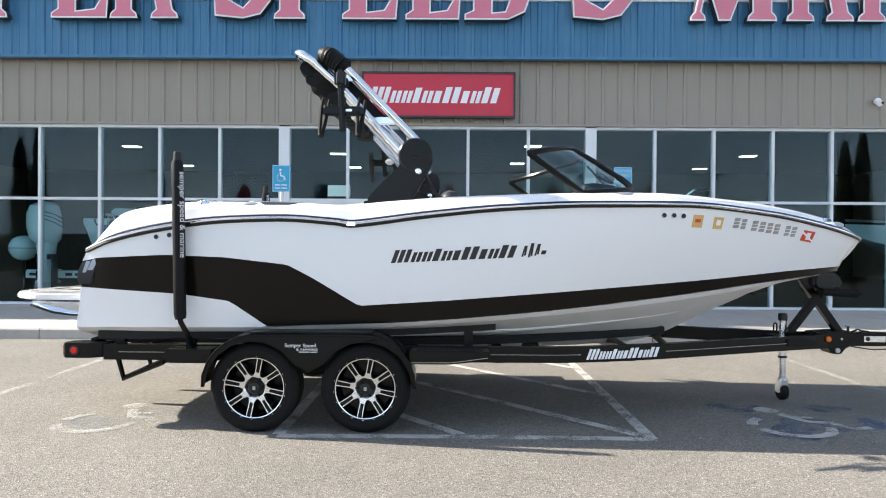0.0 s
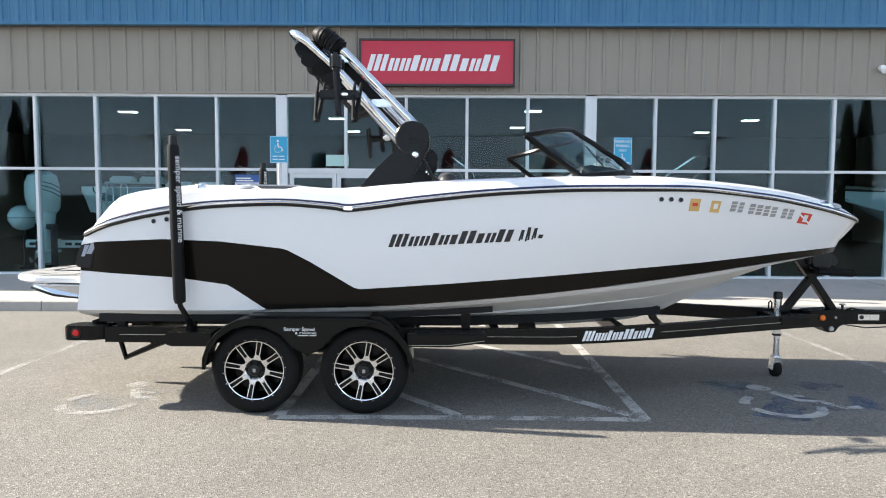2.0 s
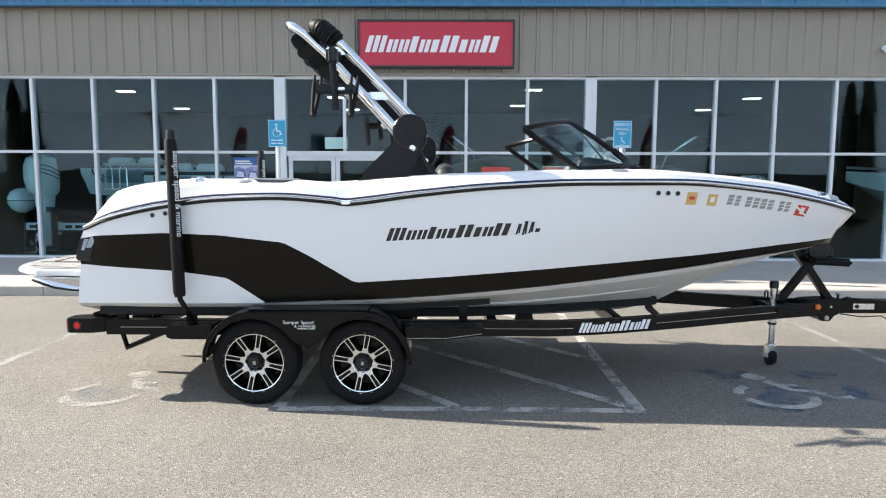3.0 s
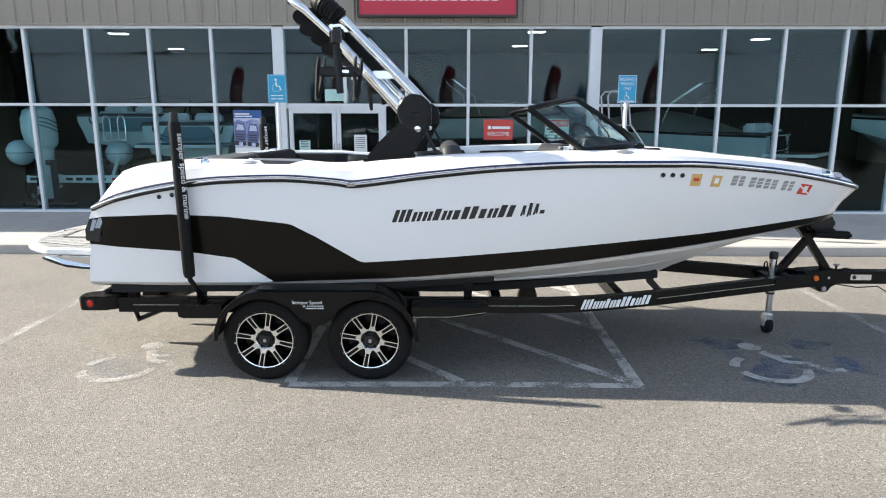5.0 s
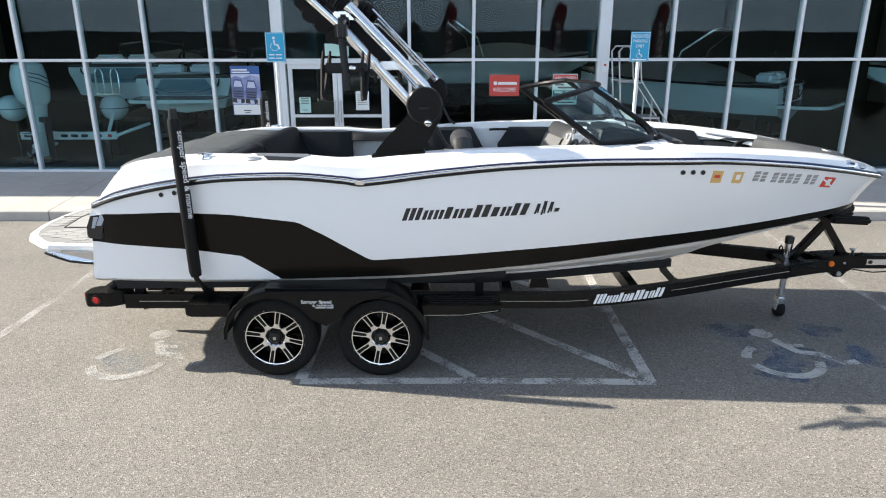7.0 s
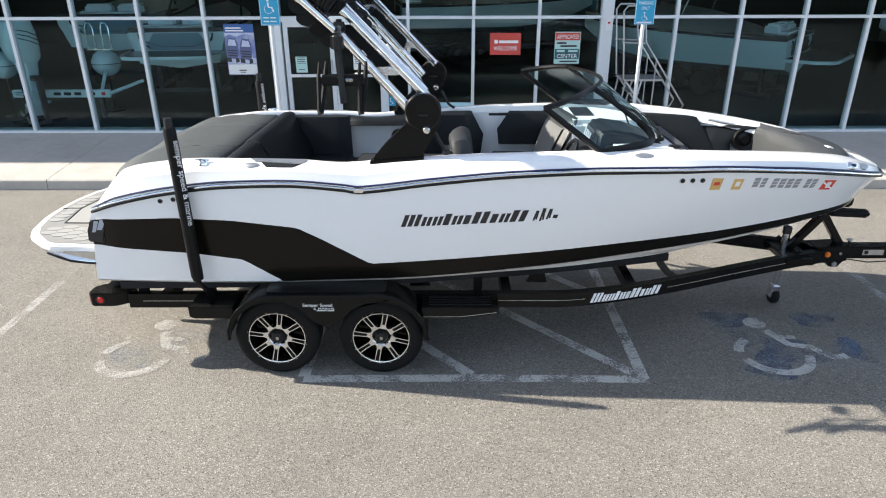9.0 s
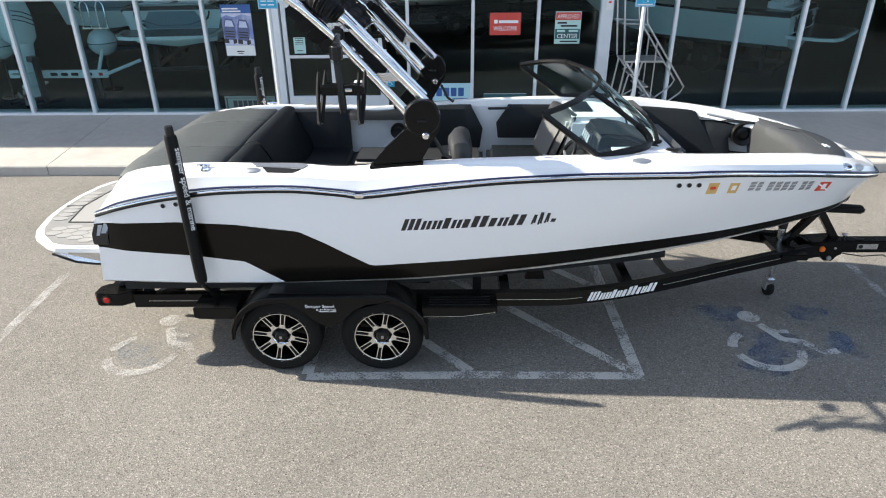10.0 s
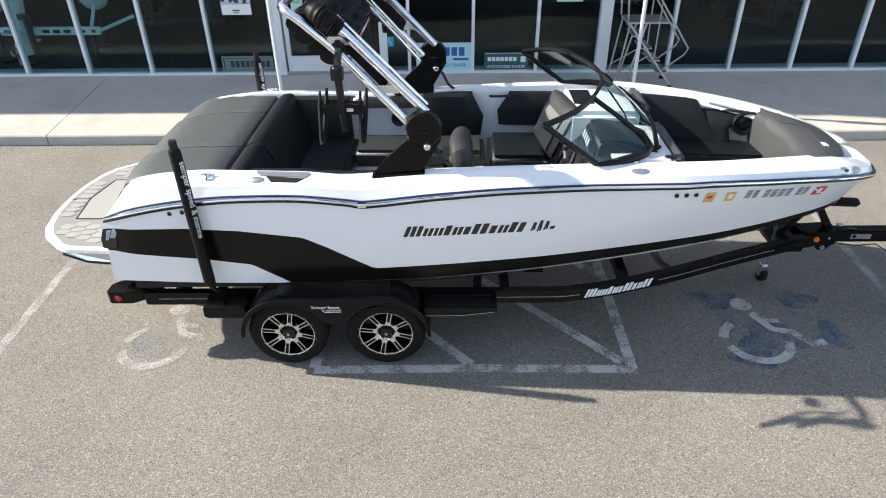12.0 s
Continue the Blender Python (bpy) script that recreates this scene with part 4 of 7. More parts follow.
# grey bolsters that top the forward-facing bow backrests
for y0, y1 in ((-0.86, -0.06), (0.36, 0.93)):
    part("bow_bolster", cushion(1.75, 1.87, MID + y0, MID + y1, 1.36, 1.87, 0.035, turn=Matrix.Rotation(radians(-7), 4, "Y")), PAD_GREY, boat, "grey vinyl bow backrest bolster", smooth=True)
part("latch", cushion(1.66, 1.76, MID - 0.93, MID - 0.87, 1.86, 1.885, 0.012), BLACK_PLASTIC, boat)
part("support_rod", tube([(1.5, MID - 0.32, 1.88), (1.46, MID - 0.26, 2.0), (1.3, MID - 0.2, 2.2)], 0.008, 6), BLACK_PLASTIC, boat, smooth=True)
part("instrument_hood", prism([(1.11, 1.80), (1.66, 1.86), (1.58, 1.90), (1.40, 1.96), (1.2, 1.985), (1.14, 1.96)], "y", MID - 0.84, MID - 0.30), VINYL_BLACK, boat, bevel=0.04, segs=3, smooth=50)
gauge = part("gauge_panel", prism([(1.098, 1.83), (1.094, 1.83), (1.128, 1.945), (1.132, 1.945)], "y", MID - 0.7, MID - 0.4), LENS_SMOKE, boat)
for k in range(4):
    y = MID - 0.66 + 0.07 * k
    part("gauge", prism([(1.096, 1.86), (1.091, 1.86), (1.109, 1.92), (1.114, 1.92)], "y", y, y + 0.045), LENS_CLEAR, gauge)
rim = []
for k in range(25):
    a = 2 * math.pi * k / 24
    rim.append((0.93 + 0.08 * math.sin(a), MID - 0.58 + 0.18 * math.cos(a), 1.68 + 0.165 * math.sin(a)))
sw = part("steering_wheel", tube(rim, 0.017, 8, caps=False), VINYL_BLACK, boat, "black steering wheel with bright spokes", smooth=True)
for a in (0.3, math.pi - 0.3, -math.pi / 2):
    part("spoke", tube([(0.95, MID - 0.58, 1.67), (0.93 + 0.08 * math.sin(a), MID - 0.58 + 0.18 * math.cos(a), 1.68 + 0.165 * math.sin(a))], 0.011, 6), GALV, sw)
part("hub", spin([(0, -0.03), (0.045, -0.02), (0.05, 0.05), (0, 0.08)], (0.94, MID - 0.58, 1.675), "x", 16), BLACK_PLASTIC, sw, smooth=True)
part("throttle", tube([(0.72, MID - 0.9, 1.62), (0.72, MID - 0.9, 1.79), (0.73, MID - 0.9, 1.83)], [0.012, 0.012, 0.02], 8), CHROME, boat, smooth=True)
# helm seat: bucket with bolster
bm = cushion(-0.05, 0.38, MID - 0.82, MID - 0.32, 1.32, 1.46, 0.05)
cushion(-0.07, 0.15, MID - 0.80, MID - 0.30, 1.38, 1.86, 0.09, bm, Matrix.Rotation(radians(-6), 4, "Y"))
part("helm_seat", bm, VINYL_BLACK, boat, "black vinyl helm bucket seat", smooth=True)
part("bolster", tube([(0.1, MID - 0.80, 1.48), (0.09, MID - 0.82, 1.7), (0.07, MID - 0.77, 1.83), (0.05, MID - 0.56, 1.855), (0.07, MID - 0.34, 1.83), (0.10, MID - 0.29, 1.7), (0.12, MID - 0.30, 1.48)], [0.05, 0.075, 0.085, 0.085, 0.085, 0.075, 0.05], 12), VINYL_GREY, boat, smooth=True)
part("seat_pedestal", spin([(0.18, 0.0), (0.07, 0.03), (0.06, 0.32), (0, 0.32)], (0.15, MID - 0.57, 1.0), "z", 18), BLACK_PLASTIC, boat, smooth=True)
part("seat", cushion(0.34, 0.93, MID + 0.17, MID + 0.88, 1.24, 1.42, 0.055), VINYL_BLACK, boat, "black vinyl observer seat", smooth=True)
part("seat_base", slab(0.4, 1.0, MID + 0.22, MID + 0.87, 1.0, 1.25), LINER_WHITE, boat, bevel=0.015)
rows = []
for t in np.linspace(0, 1, 13):
    low, high = Vector((0.90, 0.18, 1.40)).lerp(Vector((0.82, 0.84, 1.40)), t), Vector((1.10, 0.2, 1.87)).lerp(Vector((0.97, 0.84, 1.885)), t)
    e = min(1.0, 7 * min(t, 1 - t) + 0.2)
    row = []
    for f, o in ((0.0, 0.0), (0.08, -0.03), (0.5, -0.035), (0.86, -0.02), (0.97, 0.01), (1.0, 0.05), (0.97, 0.09), (0.85, 0.10), (0.0, 0.10)):
        p = low.lerp(high, f if f < 0.9 else 0.9 + (f - 0.9) * (0.6 + 0.4 * e))
        row.append((p.x + 0.03 + (o - 0.03) * e, MID + p.y, p.z))
    rows.append(row)
bm = loft(rows)
bmesh.ops.holes_fill(bm, edges=bm.edges)
seat_back = part("backrest", tidy(bm), VINYL_GREY, boat, "black vinyl observer backrest with a pale panel", smooth=50)
# panel on the aft face, paled to show the sun falling on it
rows = []
for t in np.linspace(0.1, 0.86, 9):
    low, high = Vector((0.90, 0.18, 1.40)).lerp(Vector((0.82, 0.84, 1.40)), t), Vector((1.10, 0.2, 1.87)).lerp(Vector((0.97, 0.84, 1.885)), t)
    rows.append([(p.x + d, MID + p.y, p.z) for p, d in ((low.lerp(high, 0.1), -0.025), (low.lerp(high, 0.12), -0.042), (low.lerp(high, 0.5), -0.044), (low.lerp(high, 0.76), -0.034), (low.lerp(high, 0.78), -0.012))])
part("back_panel", loft(rows), VINYL_SUNLIT, seat_back, "grey vinyl backrest panel with direct sun in its colour", smooth=50)

# ---- windscreen ----
A, B, C, D = (Vector(p) for p in ((0.68, -1.06, 2.19), (1.09, -0.68, 2.28), (1.62, -0.79, 1.905), (1.12, -1.06, 1.865)))


def swap(v, s):
    return Vector((v.x, MID - s * v.y, v.z)) if s > 0 else Vector((v.x, MID + v.y, v.z))


screen = part("windscreen", tube([(1.14, MID - 1.02, 1.862), (1.4, MID - 0.9, 1.885), (1.66, MID - 0.74, 1.895)], 0.016, 6), BLACK_PAINT, boat, "tinted wrap-round windscreen with black frame", smooth=True)


def bow_line(p, q, sag, n=8):
    return [p.lerp(q, t) + sag * math.sin(math.pi * t) for t in np.linspace(0, 1, n)]


for s in (-1, 1):
    a, b, c, d = (swap(v, s) for v in (A, B, C, D))
    out = Vector((0.03, s * 0.05, 0.01))
    upper, straight_run = bow_line(a, b, out, 16), bow_line(d, c, out * 1.2, 30)[:20]
    p1, p2 = straight_run[-1], c.lerp(b, 0.34) + out * 0.35
    corner = [p1 * (1 - t) ** 2 + (c + out * 0.2) * 2 * t * (1 - t) + p2 * t * t for t in np.linspace(0, 1, 11)[1:]]
    lower = [straight_run[i] for i in (0, 3, 6, 9, 13, 19)] + corner
    part("glass_pane", loft([upper, lower]), CLEAR_GLASS, screen, smooth=True)
    part("frame", tube(upper, 0.024, 8), BLACK_PAINT, screen, smooth=True)
    part("frame", tube(lower, [0.03] * 8 + [0.027] * 8, 8), BLACK_PAINT, screen, smooth=True)
    part("frame", tube([a, d], 0.024, 8), BLACK_PAINT, screen, smooth=True)
    part("frame", tube([b, b.lerp(p2, 0.5) + out * 0.2, p2], 0.02, 8), BLACK_PAINT, screen, smooth=True)
b0, c0, b1, c1 = swap(B, -1), swap(C, -1), swap(B, 1), swap(C, 1)
top_line, low_line = bow_line(b0, b1, Vector((0.17, 0, 0.0)), 14), bow_line(c0, c1, Vector((0.10, 0, 0.0)), 14)
part("glass_pane", loft([top_line, low_line]), CLEAR_GLASS, screen, smooth=True)
part("frame", tube(top_line, 0.016, 8), BLACK_PAINT, screen, smooth=True)
part("frame", tube(low_line, 0.02, 8), BLACK_PAINT, screen, smooth=True)

# ---- tower: folded-back bright arch with canvas roll and board racks ----
for s in (-1, 1):
    y = MID + s * 1.05
    ob = part("tower_bracket", prism([(-0.60, ease(-0.6, EDGE_Z) + 0.012), (-0.235, ease(-0.24, EDGE_Z) + 0.012), (-0.16, 1.95), (-0.085, 2.08), (-0.08, 2.19), (-0.13, 2.275), (-0.22, 2.30), (-0.31, 2.265), (-0.352, 2.18), (-0.34, 2.08), (-0.50, 1.93), (-0.585, ease(-0.6, EDGE_Z) + 0.05)], "y", y - 0.035, y + 0.035), BLACK_PAINT, boat, "black cast tower bracket", bevel=0.01)
    part("foot_plate", slab(-0.62, -0.21, y - 0.06, y + 0.06, 1.772, 1.815, turn=Matrix.Rotation(radians(-5), 4, "Y")), BLACK_PAINT, ob, bevel=0.006)
    part("pivot_disc", spin([(0.0, -0.05), (0.125, -0.05), (0.135, -0.04), (0.135, 0.04), (0.125, 0.05), (0, 0.05)], (-0.215, y, 2.165), "y", 36), BLACK_PAINT, ob, smooth=True)
    part("lever", cushion(-0.26, -0.17, y - 0.062, y + 0.062, 2.13, 2.16, 0.012), BLACK_PLASTIC, ob)
    part("lock_knob", spin([(0, -0.075), (0.02, -0.073), (0.031, -0.06), (0.032, 0.06), (0.02, 0.073), (0, 0.075)], (-0.19, y, 2.035), "y", 20), CHROME, ob, smooth=True)
    part("strut", tube([(-0.13, y - s * 0.03, 2.0), (-0.06, y - s * 0.05, 1.87), (0.0, y - s * 0.06, 1.83)], 0.014, 8), BLACK_PLASTIC, ob, smooth=True)
    yy = MID + s * 1.0
    low_bar = [(-0.31, yy, 2.17), (-0.82, yy, 2.72), (-1.05, yy, 2.925), (-1.15, yy - s * 0.01, 2.995), (-1.19, yy - s * 0.06, 3.015), (-1.2, yy - s * 0.2, 3.02), (-1.2, MID, 3.02)]
    part("tower_tube", tube(low_bar, 0.032, 14), CHROME, boat, "polished aluminium tower tube", smooth=True)
    high_bar = [(-0.19, yy, 2.27), (-0.76, yy, 2.85), (-0.94, yy, 2.98)]
    part("tower_tube", tube(high_bar, 0.034, 14), CHROME, boat, "polished aluminium tower tube", smooth=True)
    part("tower_tube", tube([(-0.19, yy - s * 0.1, 2.30), (-0.82, yy - s * 0.1, 2.95)], 0.013, 8), CHROME, boat, smooth=True)
    part("tower_tube", tube([(-0.34, yy - s * 0.09, 2.14), (-0.8, yy - s * 0.09, 2.65)], 0.016, 8), CHROME, boat, smooth=True)
    for x0, z0, x1, z1 in ((-0.53, 2.41, -0.41, 2.49), (-0.86, 2.76, -0.74, 2.83)):
        part("tower_rung", slab(x0 - 0.02, x1 + 0.03, yy - 0.02, yy + 0.02, z0 + 0.01, z0 + 0.07), MACHINED, boat, bevel=0.008)
    part("awning_sheet", prism([(-0.80, 2.745), (-0.765, 2.80), (-0.47, 2.50), (-0.50, 2.42)], "y", yy - s * 0.06, yy - s * 0.08), FABRIC_BLACK, boat)
    # canvas boot round the upper tube
    boot = [(-0.785, yy, 2.865), (-0.80, yy, 2.88), (-0.83, yy, 2.905), (-0.865, yy, 2.935), (-0.90, yy, 2.958), (-0.935, yy - s * 0.01, 2.98), (-0.965, yy - s * 0.03, 2.992), (-0.99, yy - s * 0.06, 2.998)]
    folds = [Vector(boot[int(u)]).lerp(Vector(boot[min(7, int(u) + 1)]), u % 1) for u in np.linspace(0, 7, 40)]
    wide = [straight(u, list(enumerate((0.05, 0.072, 0.072, 0.076, 0.076, 0.074, 0.066, 0.045)))) * (1 + 0.06 * math.sin(u * 9.7) + 0.045 * math.sin(u * 23)) for u in np.linspace(0, 7, 40)]
    part("canvas_boot", tube(folds, wide, 16), FABRIC_BLACK, boat, "wrinkled black canvas boot", smooth=True)
# furled awning in stacked folds across the boat, pinched by straps
rnd = random.Random(12)
for fx, fz, fr in ((-1.06, 2.895, 0.125), (-1.03, 2.805, 0.105), (-0.94, 2.735, 0.10), (-0.88, 2.66, 0.09)):
    pts, rr = [], []
    n = 60
    for k in range(n):
        t = k / (n - 1)
        pts.append((fx + 0.010 * math.sin(t * 37 + fx * 50), MID - 0.92 + 1.84 * t, fz - 0.012 * math.sin(math.pi * t) + 0.006 * math.sin(k * 1.3 + fz * 9)))
        rr.append(fr * (0.84 + 0.16 * abs(math.sin(math.pi * (t * 4 + fz))) ** 0.4) * (0.95 + 0.09 * rnd.random()))
    part("furled_awning", tube(pts, rr, 16, flat=0.6), FABRIC_BLACK, boat, "furled black awning fold across the tower", smooth=50)
for s in (-1, 1):
    y = MID + s * 1.42
    rack = part("board_rack", tube([(-0.80, MID + s * 1.03, 2.75), (-0.77, MID + s * 1.3, 2.745), (-0.758, MID + s * 1.4, 2.70), (-0.755, y, 2.62), (-0.73, MID + s * 1.45, 2.29)], 0.026, 8), BLACK_PAINT, boat, "black folding board rack", smooth=True)
    part("clamp", cushion(-0.845, -0.765, MID + s * 1.0 - 0.045, MID + s * 1.0 + 0.045, 2.71, 2.81, 0.02), BLACK_PLASTIC, rack)
    part("clamp", cushion(-0.80, -0.72, MID + s * 1.36, MID + s * 1.47, 2.62, 2.75, 0.025), BLACK_PLASTIC, rack)
    part("arm", cushion(-0.885, -0.585, y - 0.025, y + 0.025, 2.405, 2.475, 0.012), BLACK_PAINT, rack)
    part("arm", tube([(-0.875, MID + s * 1.33, 2.46), (-0.595, MID + s * 1.33, 2.46)], 0.011, 6), BLACK_PAINT, rack, smooth=True)
    part("hinge", cushion(-0.72, -0.66, y - 0.035, y + 0.035, 2.425, 2.46, 0.01), CHROME, rack)
    part("catch", cushion(-0.70, -0.61, MID + s * 1.16, MID + s * 1.28, 2.40, 2.46, 0.02), WHITE_PAINT, rack, "white rack catch", smooth=True)
    for x in (-0.875, -0.60):
        part("fork", tube([(x + 0.012, MID + s * 1.30, 2.55), (x + 0.01, MID + s * 1.34, 2.48), (x + 0.004, MID + s * 1.45, 2.33), (x, MID + s * 1.52, 2.235)], [0.009, 0.016, 0.018, 0.014], 8), RUBBER, rack, smooth=True)
        part("fork", tube([(x - 0.022, MID + s * 1.37, 2.55), (x - 0.024, MID + s * 1.42, 2.46), (x - 0.014, MID + s * 1.53, 2.26), (x - 0.004, MID + s * 1.54, 2.235)], [0.009, 0.014, 0.014, 0.020], 8), RUBBER, rack, smooth=True)
part("lamp_bar", tube([(-0.75, MID + 0.96, 2.62), (-0.75, MID + 0.5, 2.66), (-0.75, MID - 0.5, 2.66), (-0.75, MID - 0.96, 2.62)], 0.012, 8), CHROME, boat, smooth=True)

# ---- trailer ----
trailer = thing("boat_trailer", (0.4, MID, 0), "black tandem-axle boat trailer with alloy wheels", "trailer")
PIN = material("gold_pinstripe", (0.45, 0.42, 0.33), 0.4, vary=0.05)
POLE_COVERS = []
CARPET = material("black_bunk_carpet", (0.012, 0.012, 0.012), 0.95, vary=0.3, scale=80, bump=0.4)
RAIL = [(-2.72, 1.07), (0.85, 1.065), (1.25, 1.0), (1.6, 0.895), (1.95, 0.765), (2.65, 0.47), (3.45, 0.155), (3.56, 0.12)]
for s in (-1, 1):
    rows = []
    for x in np.linspace(-2.72, 3.56, 60):
        o = ease(x, RAIL)
        rows.append([(x, MID + s * o, 0.515), (x, MID + s * o, 0.64), (x, MID + s * (o - 0.075), 0.64), (x, MID + s * (o - 0.075), 0.515)])
    bm = loft(rows, close=True)
    bmesh.ops.holes_fill(bm, edges=bm.edges)
    rail = part("side_rail", tidy(bm), BLACK_PAINT, trailer, "black boxed steel side rail", smooth=30)
    for x0, x1 in ((-2.6, -2.1), (0.36, 1.1), (1.85, 3.1)):
        line = [(x, MID + s * (ease(x, RAIL) + 0.001), 0.578) for x in np.linspace(x0, x1, 12)]
        part("pinstripe", tube(line, 0.0022, 4), PIN, rail)
    # plain shapes in place of the maker's name
    for quad in mark_shapes(0.63, 0.082, 0.38) if s < 0 else ():
        bm = bmesh.new()
        f = [bm.verts.new((1.145 + u, MID - ease(1.145 + u, RAIL) - 0.004, 0.538 + v)) for u, v in quad]
        g = [bm.verts.new((1.145 + u, MID - ease(1.145 + u, RAIL), 0.538 + v)) for u, v in quad]
        bm.faces.new(f)
        for i in range(4):
            bm.faces.new((f[i], f[(i + 1) % 4], g[(i + 1) % 4], g[i]))
        bmesh.ops.recalc_face_normals(bm, faces=bm.faces)
        part("badge_bar", bm, WHITE_PAINT, rail)
    # rear lamp housing with chamfered corner
    y0 = MID + s * 1.07
    box = part("lamp_housing", prism([(-3.06, y0 - s * 0.03), (-3.03, y0), (-2.84, y0), (-2.72, y0 - s * 0.08), (-2.72, y0 - s * 0.2), (-3.0, y0 - s * 0.2), (-3.06, y0 - s * 0.14)], "z", 0.525, 0.645), BLACK_PAINT, trailer, bevel=0.008)
    part("side_lamp", spin([(0, -0.012), (0.024, -0.01), (0.03, 0.0), (0.03, 0.01), (0, 0.01)], (-2.955, y0 + s * 0.002, 0.588), "y", 20), RED_LENS, box, "round red side marker", smooth=True)
    part("lamp_seat", spin([(0.0, -0.004), (0.042, -0.004), (0.042, 0.01), (0, 0.01)], (-2.955, y0 + s * 0.001, 0.588), "y", 20), BLACK_PLASTIC, box)
    part("tail_lamp", slab(-3.072, -3.055, y0 - s * 0.135, y0 - s * 0.045, 0.545, 0.625), RED_LENS, box, "red tail lamp", bevel=0.004)
    # bunk board on its posts, following the bottom
    rows = []
    for x in np.linspace(-2.86, 1.95, 30):
        o = 0.62 - (0.0 if x < 0.2 else 0.24 * (x - 0.2) / 1.75)
        z = 0.665 + (0.0 if x < 0.1 else 0.075 * ((x - 0.1) / 1.85) ** 1.6)
        y = MID + s * o
        rows.append([(x, y - 0.06, z), (x, y + 0.06, z), (x, y + 0.06, z - 0.065), (x, y - 0.06, z - 0.065)])
    bm = loft(rows, close=True)
    bmesh.ops.holes_fill(bm, edges=bm.edges)
    part("bunk_board", tidy(bm), CARPET, trailer, "black carpeted bunk board", smooth=30)
    for x, o in ((-2.62, 0.62), (-1.5, 0.62), (-0.3, 0.62), (0.75, 0.545)):
        part("bunk_post", prism([(x - 0.09, 0.52), (x + 0.09, 0.52), (x + 0.05, 0.67), (x - 0.05, 0.67)], "y", MID + s * o - 0.03, MID + s * o + 0.03), BLACK_PAINT, trailer)
    rows = []
    for x in np.linspace(-2.78, 0.42, 18):
        z = straight(x, [(-2.78, 0.742), (-1.4, 0.757), (-0.4, 0.785), (0.42, 0.83)]) - (0.045 if s > 0 else 0.0)
        y = MID + s * straight(x, [(-2.78, 0.985), (-0.5, 0.985), (0.42, 0.93)])
        rows.append([(x, y - 0.05, z), (x, y + 0.05, z), (x, y + 0.05, z - 0.065), (x, y - 0.05, z - 0.065)])
    bm = loft(rows, close=True)
    bmesh.ops.holes_fill(bm, edges=bm.edges)
    outer_bunk = part("outer_bunk", tidy(bm), CARPET, trailer, "black carpeted outer bunk", smooth=30)
    for x in (-2.62, -2.05, 0.2):
        part("bunk_bracket", slab(x - 0.035, x + 0.035, MID + s * 0.97 - 0.03, MID + s * 0.97 + 0.03, 0.60, straight(x, [(-2.78, 0.69), (0.42, 0.77)]) - (0.04 if s > 0 else 0.0)), BLACK_PAINT, outer_bunk)
    part("bunk_hanger", tube([(1.88, MID + s * 0.39, 0.70), (1.89, MID + s * 0.43, 0.64), (1.94, MID + s * 0.52, 0.585), (2.03, MID + s * 0.62, 0.56), (2.1, MID + s * 0.66, 0.55)], 0.042, 6, flat=0.5), material("bronze_hanger", (0.03, 0.024, 0.016), 0.4), trailer, smooth=True)
    # fenders with a skirt between the wheels
    W1, W2, HZ, AR = -1.452, -0.598, 0.343, 0.372
    outer = [(-1.835, 0.36), (-1.83, 0.45), (-1.79, 0.555), (-1.73, 0.635), (-1.655, 0.695), (-1.57, 0.735), (-1.47, 0.752), (-1.2, 0.757), (-1.025, 0.758), (-0.85, 0.757), (-0.58, 0.752), (-0.48, 0.735), (-0.395, 0.695), (-0.32, 0.635), (-0.26, 0.555), (-0.22, 0.45), (-0.215, 0.36)]
    arch = []
    for k in range(8):
        a = math.pi * (0.985 - 0.115 * k)
        arch.append((W1 + AR * math.cos(a), HZ + AR * math.sin(a)))
    arch.append((-1.025, 0.48))
    for k in range(8):
        a = math.pi * (0.82 - 0.115 * k)
        arch.append((W2 + AR * math.cos(a), HZ + AR * math.sin(a)))
    yo, yi = MID + s * 1.35, MID + s * 1.06
    bm = bmesh.new()
    loft([[(x, yo, z) for x, z in outer], [(x, yo, z) for x, z in arch]], bm)
    loft([[(x, yo, z) for x, z in outer], [(x, yo - s * 0.02, z + 0.012) for x, z in outer], [(x, yi, z + 0.012) for x, z in outer]], bm)
    loft([[(x, yo, z) for x, z in arch], [(x, yo - s * 0.015, z) for x, z in arch]], bm)
    fender = part("fender", tidy(bm), BLACK_PAINT, trailer, "glossy black steel tandem fender", smooth=35)
    part("tread_plate", slab(-1.5, -0.55, yi - s * 0.0, yo - s * 0.05, 0.768, 0.776), BLACK_PLASTIC, fender, bevel=0.003)
    part("fender_lip", tube([(x, yo - s * 0.004, z) for x, z in arch], 0.008, 6), BLACK_PAINT, fender, smooth=True)
    part("fender_lip", tube([(x, yo - s * 0.002, z) for x, z in outer], 0.009, 6), BLACK_PAINT, fender, smooth=True)
    if s < 0:
        for x0, x1, z0, z1 in ((-1.1, -1.02, 0.628, 0.634), (-1.01, -0.96, 0.628, 0.634)):
            part("lettering_bar", prism([(x0, z0), (x1, z0), (x1 + 0.008, z1), (x0 + 0.008, z1)], "y", yo - 0.0025, yo + 0.001), WHITE_PAINT, fender)
        NEAR_FENDER = fender
        part("warning_label", prism([(-0.225, 0.575), (-0.205, 0.53), (-0.208, 0.53), (-0.228, 0.575)], "y", yo + 0.08, yo + 0.14), WHITE_PAINT, fender)
    # steps before and behind the fenders
    ys0, ys1 = MID + s * 1.07, MID + s * 1.3
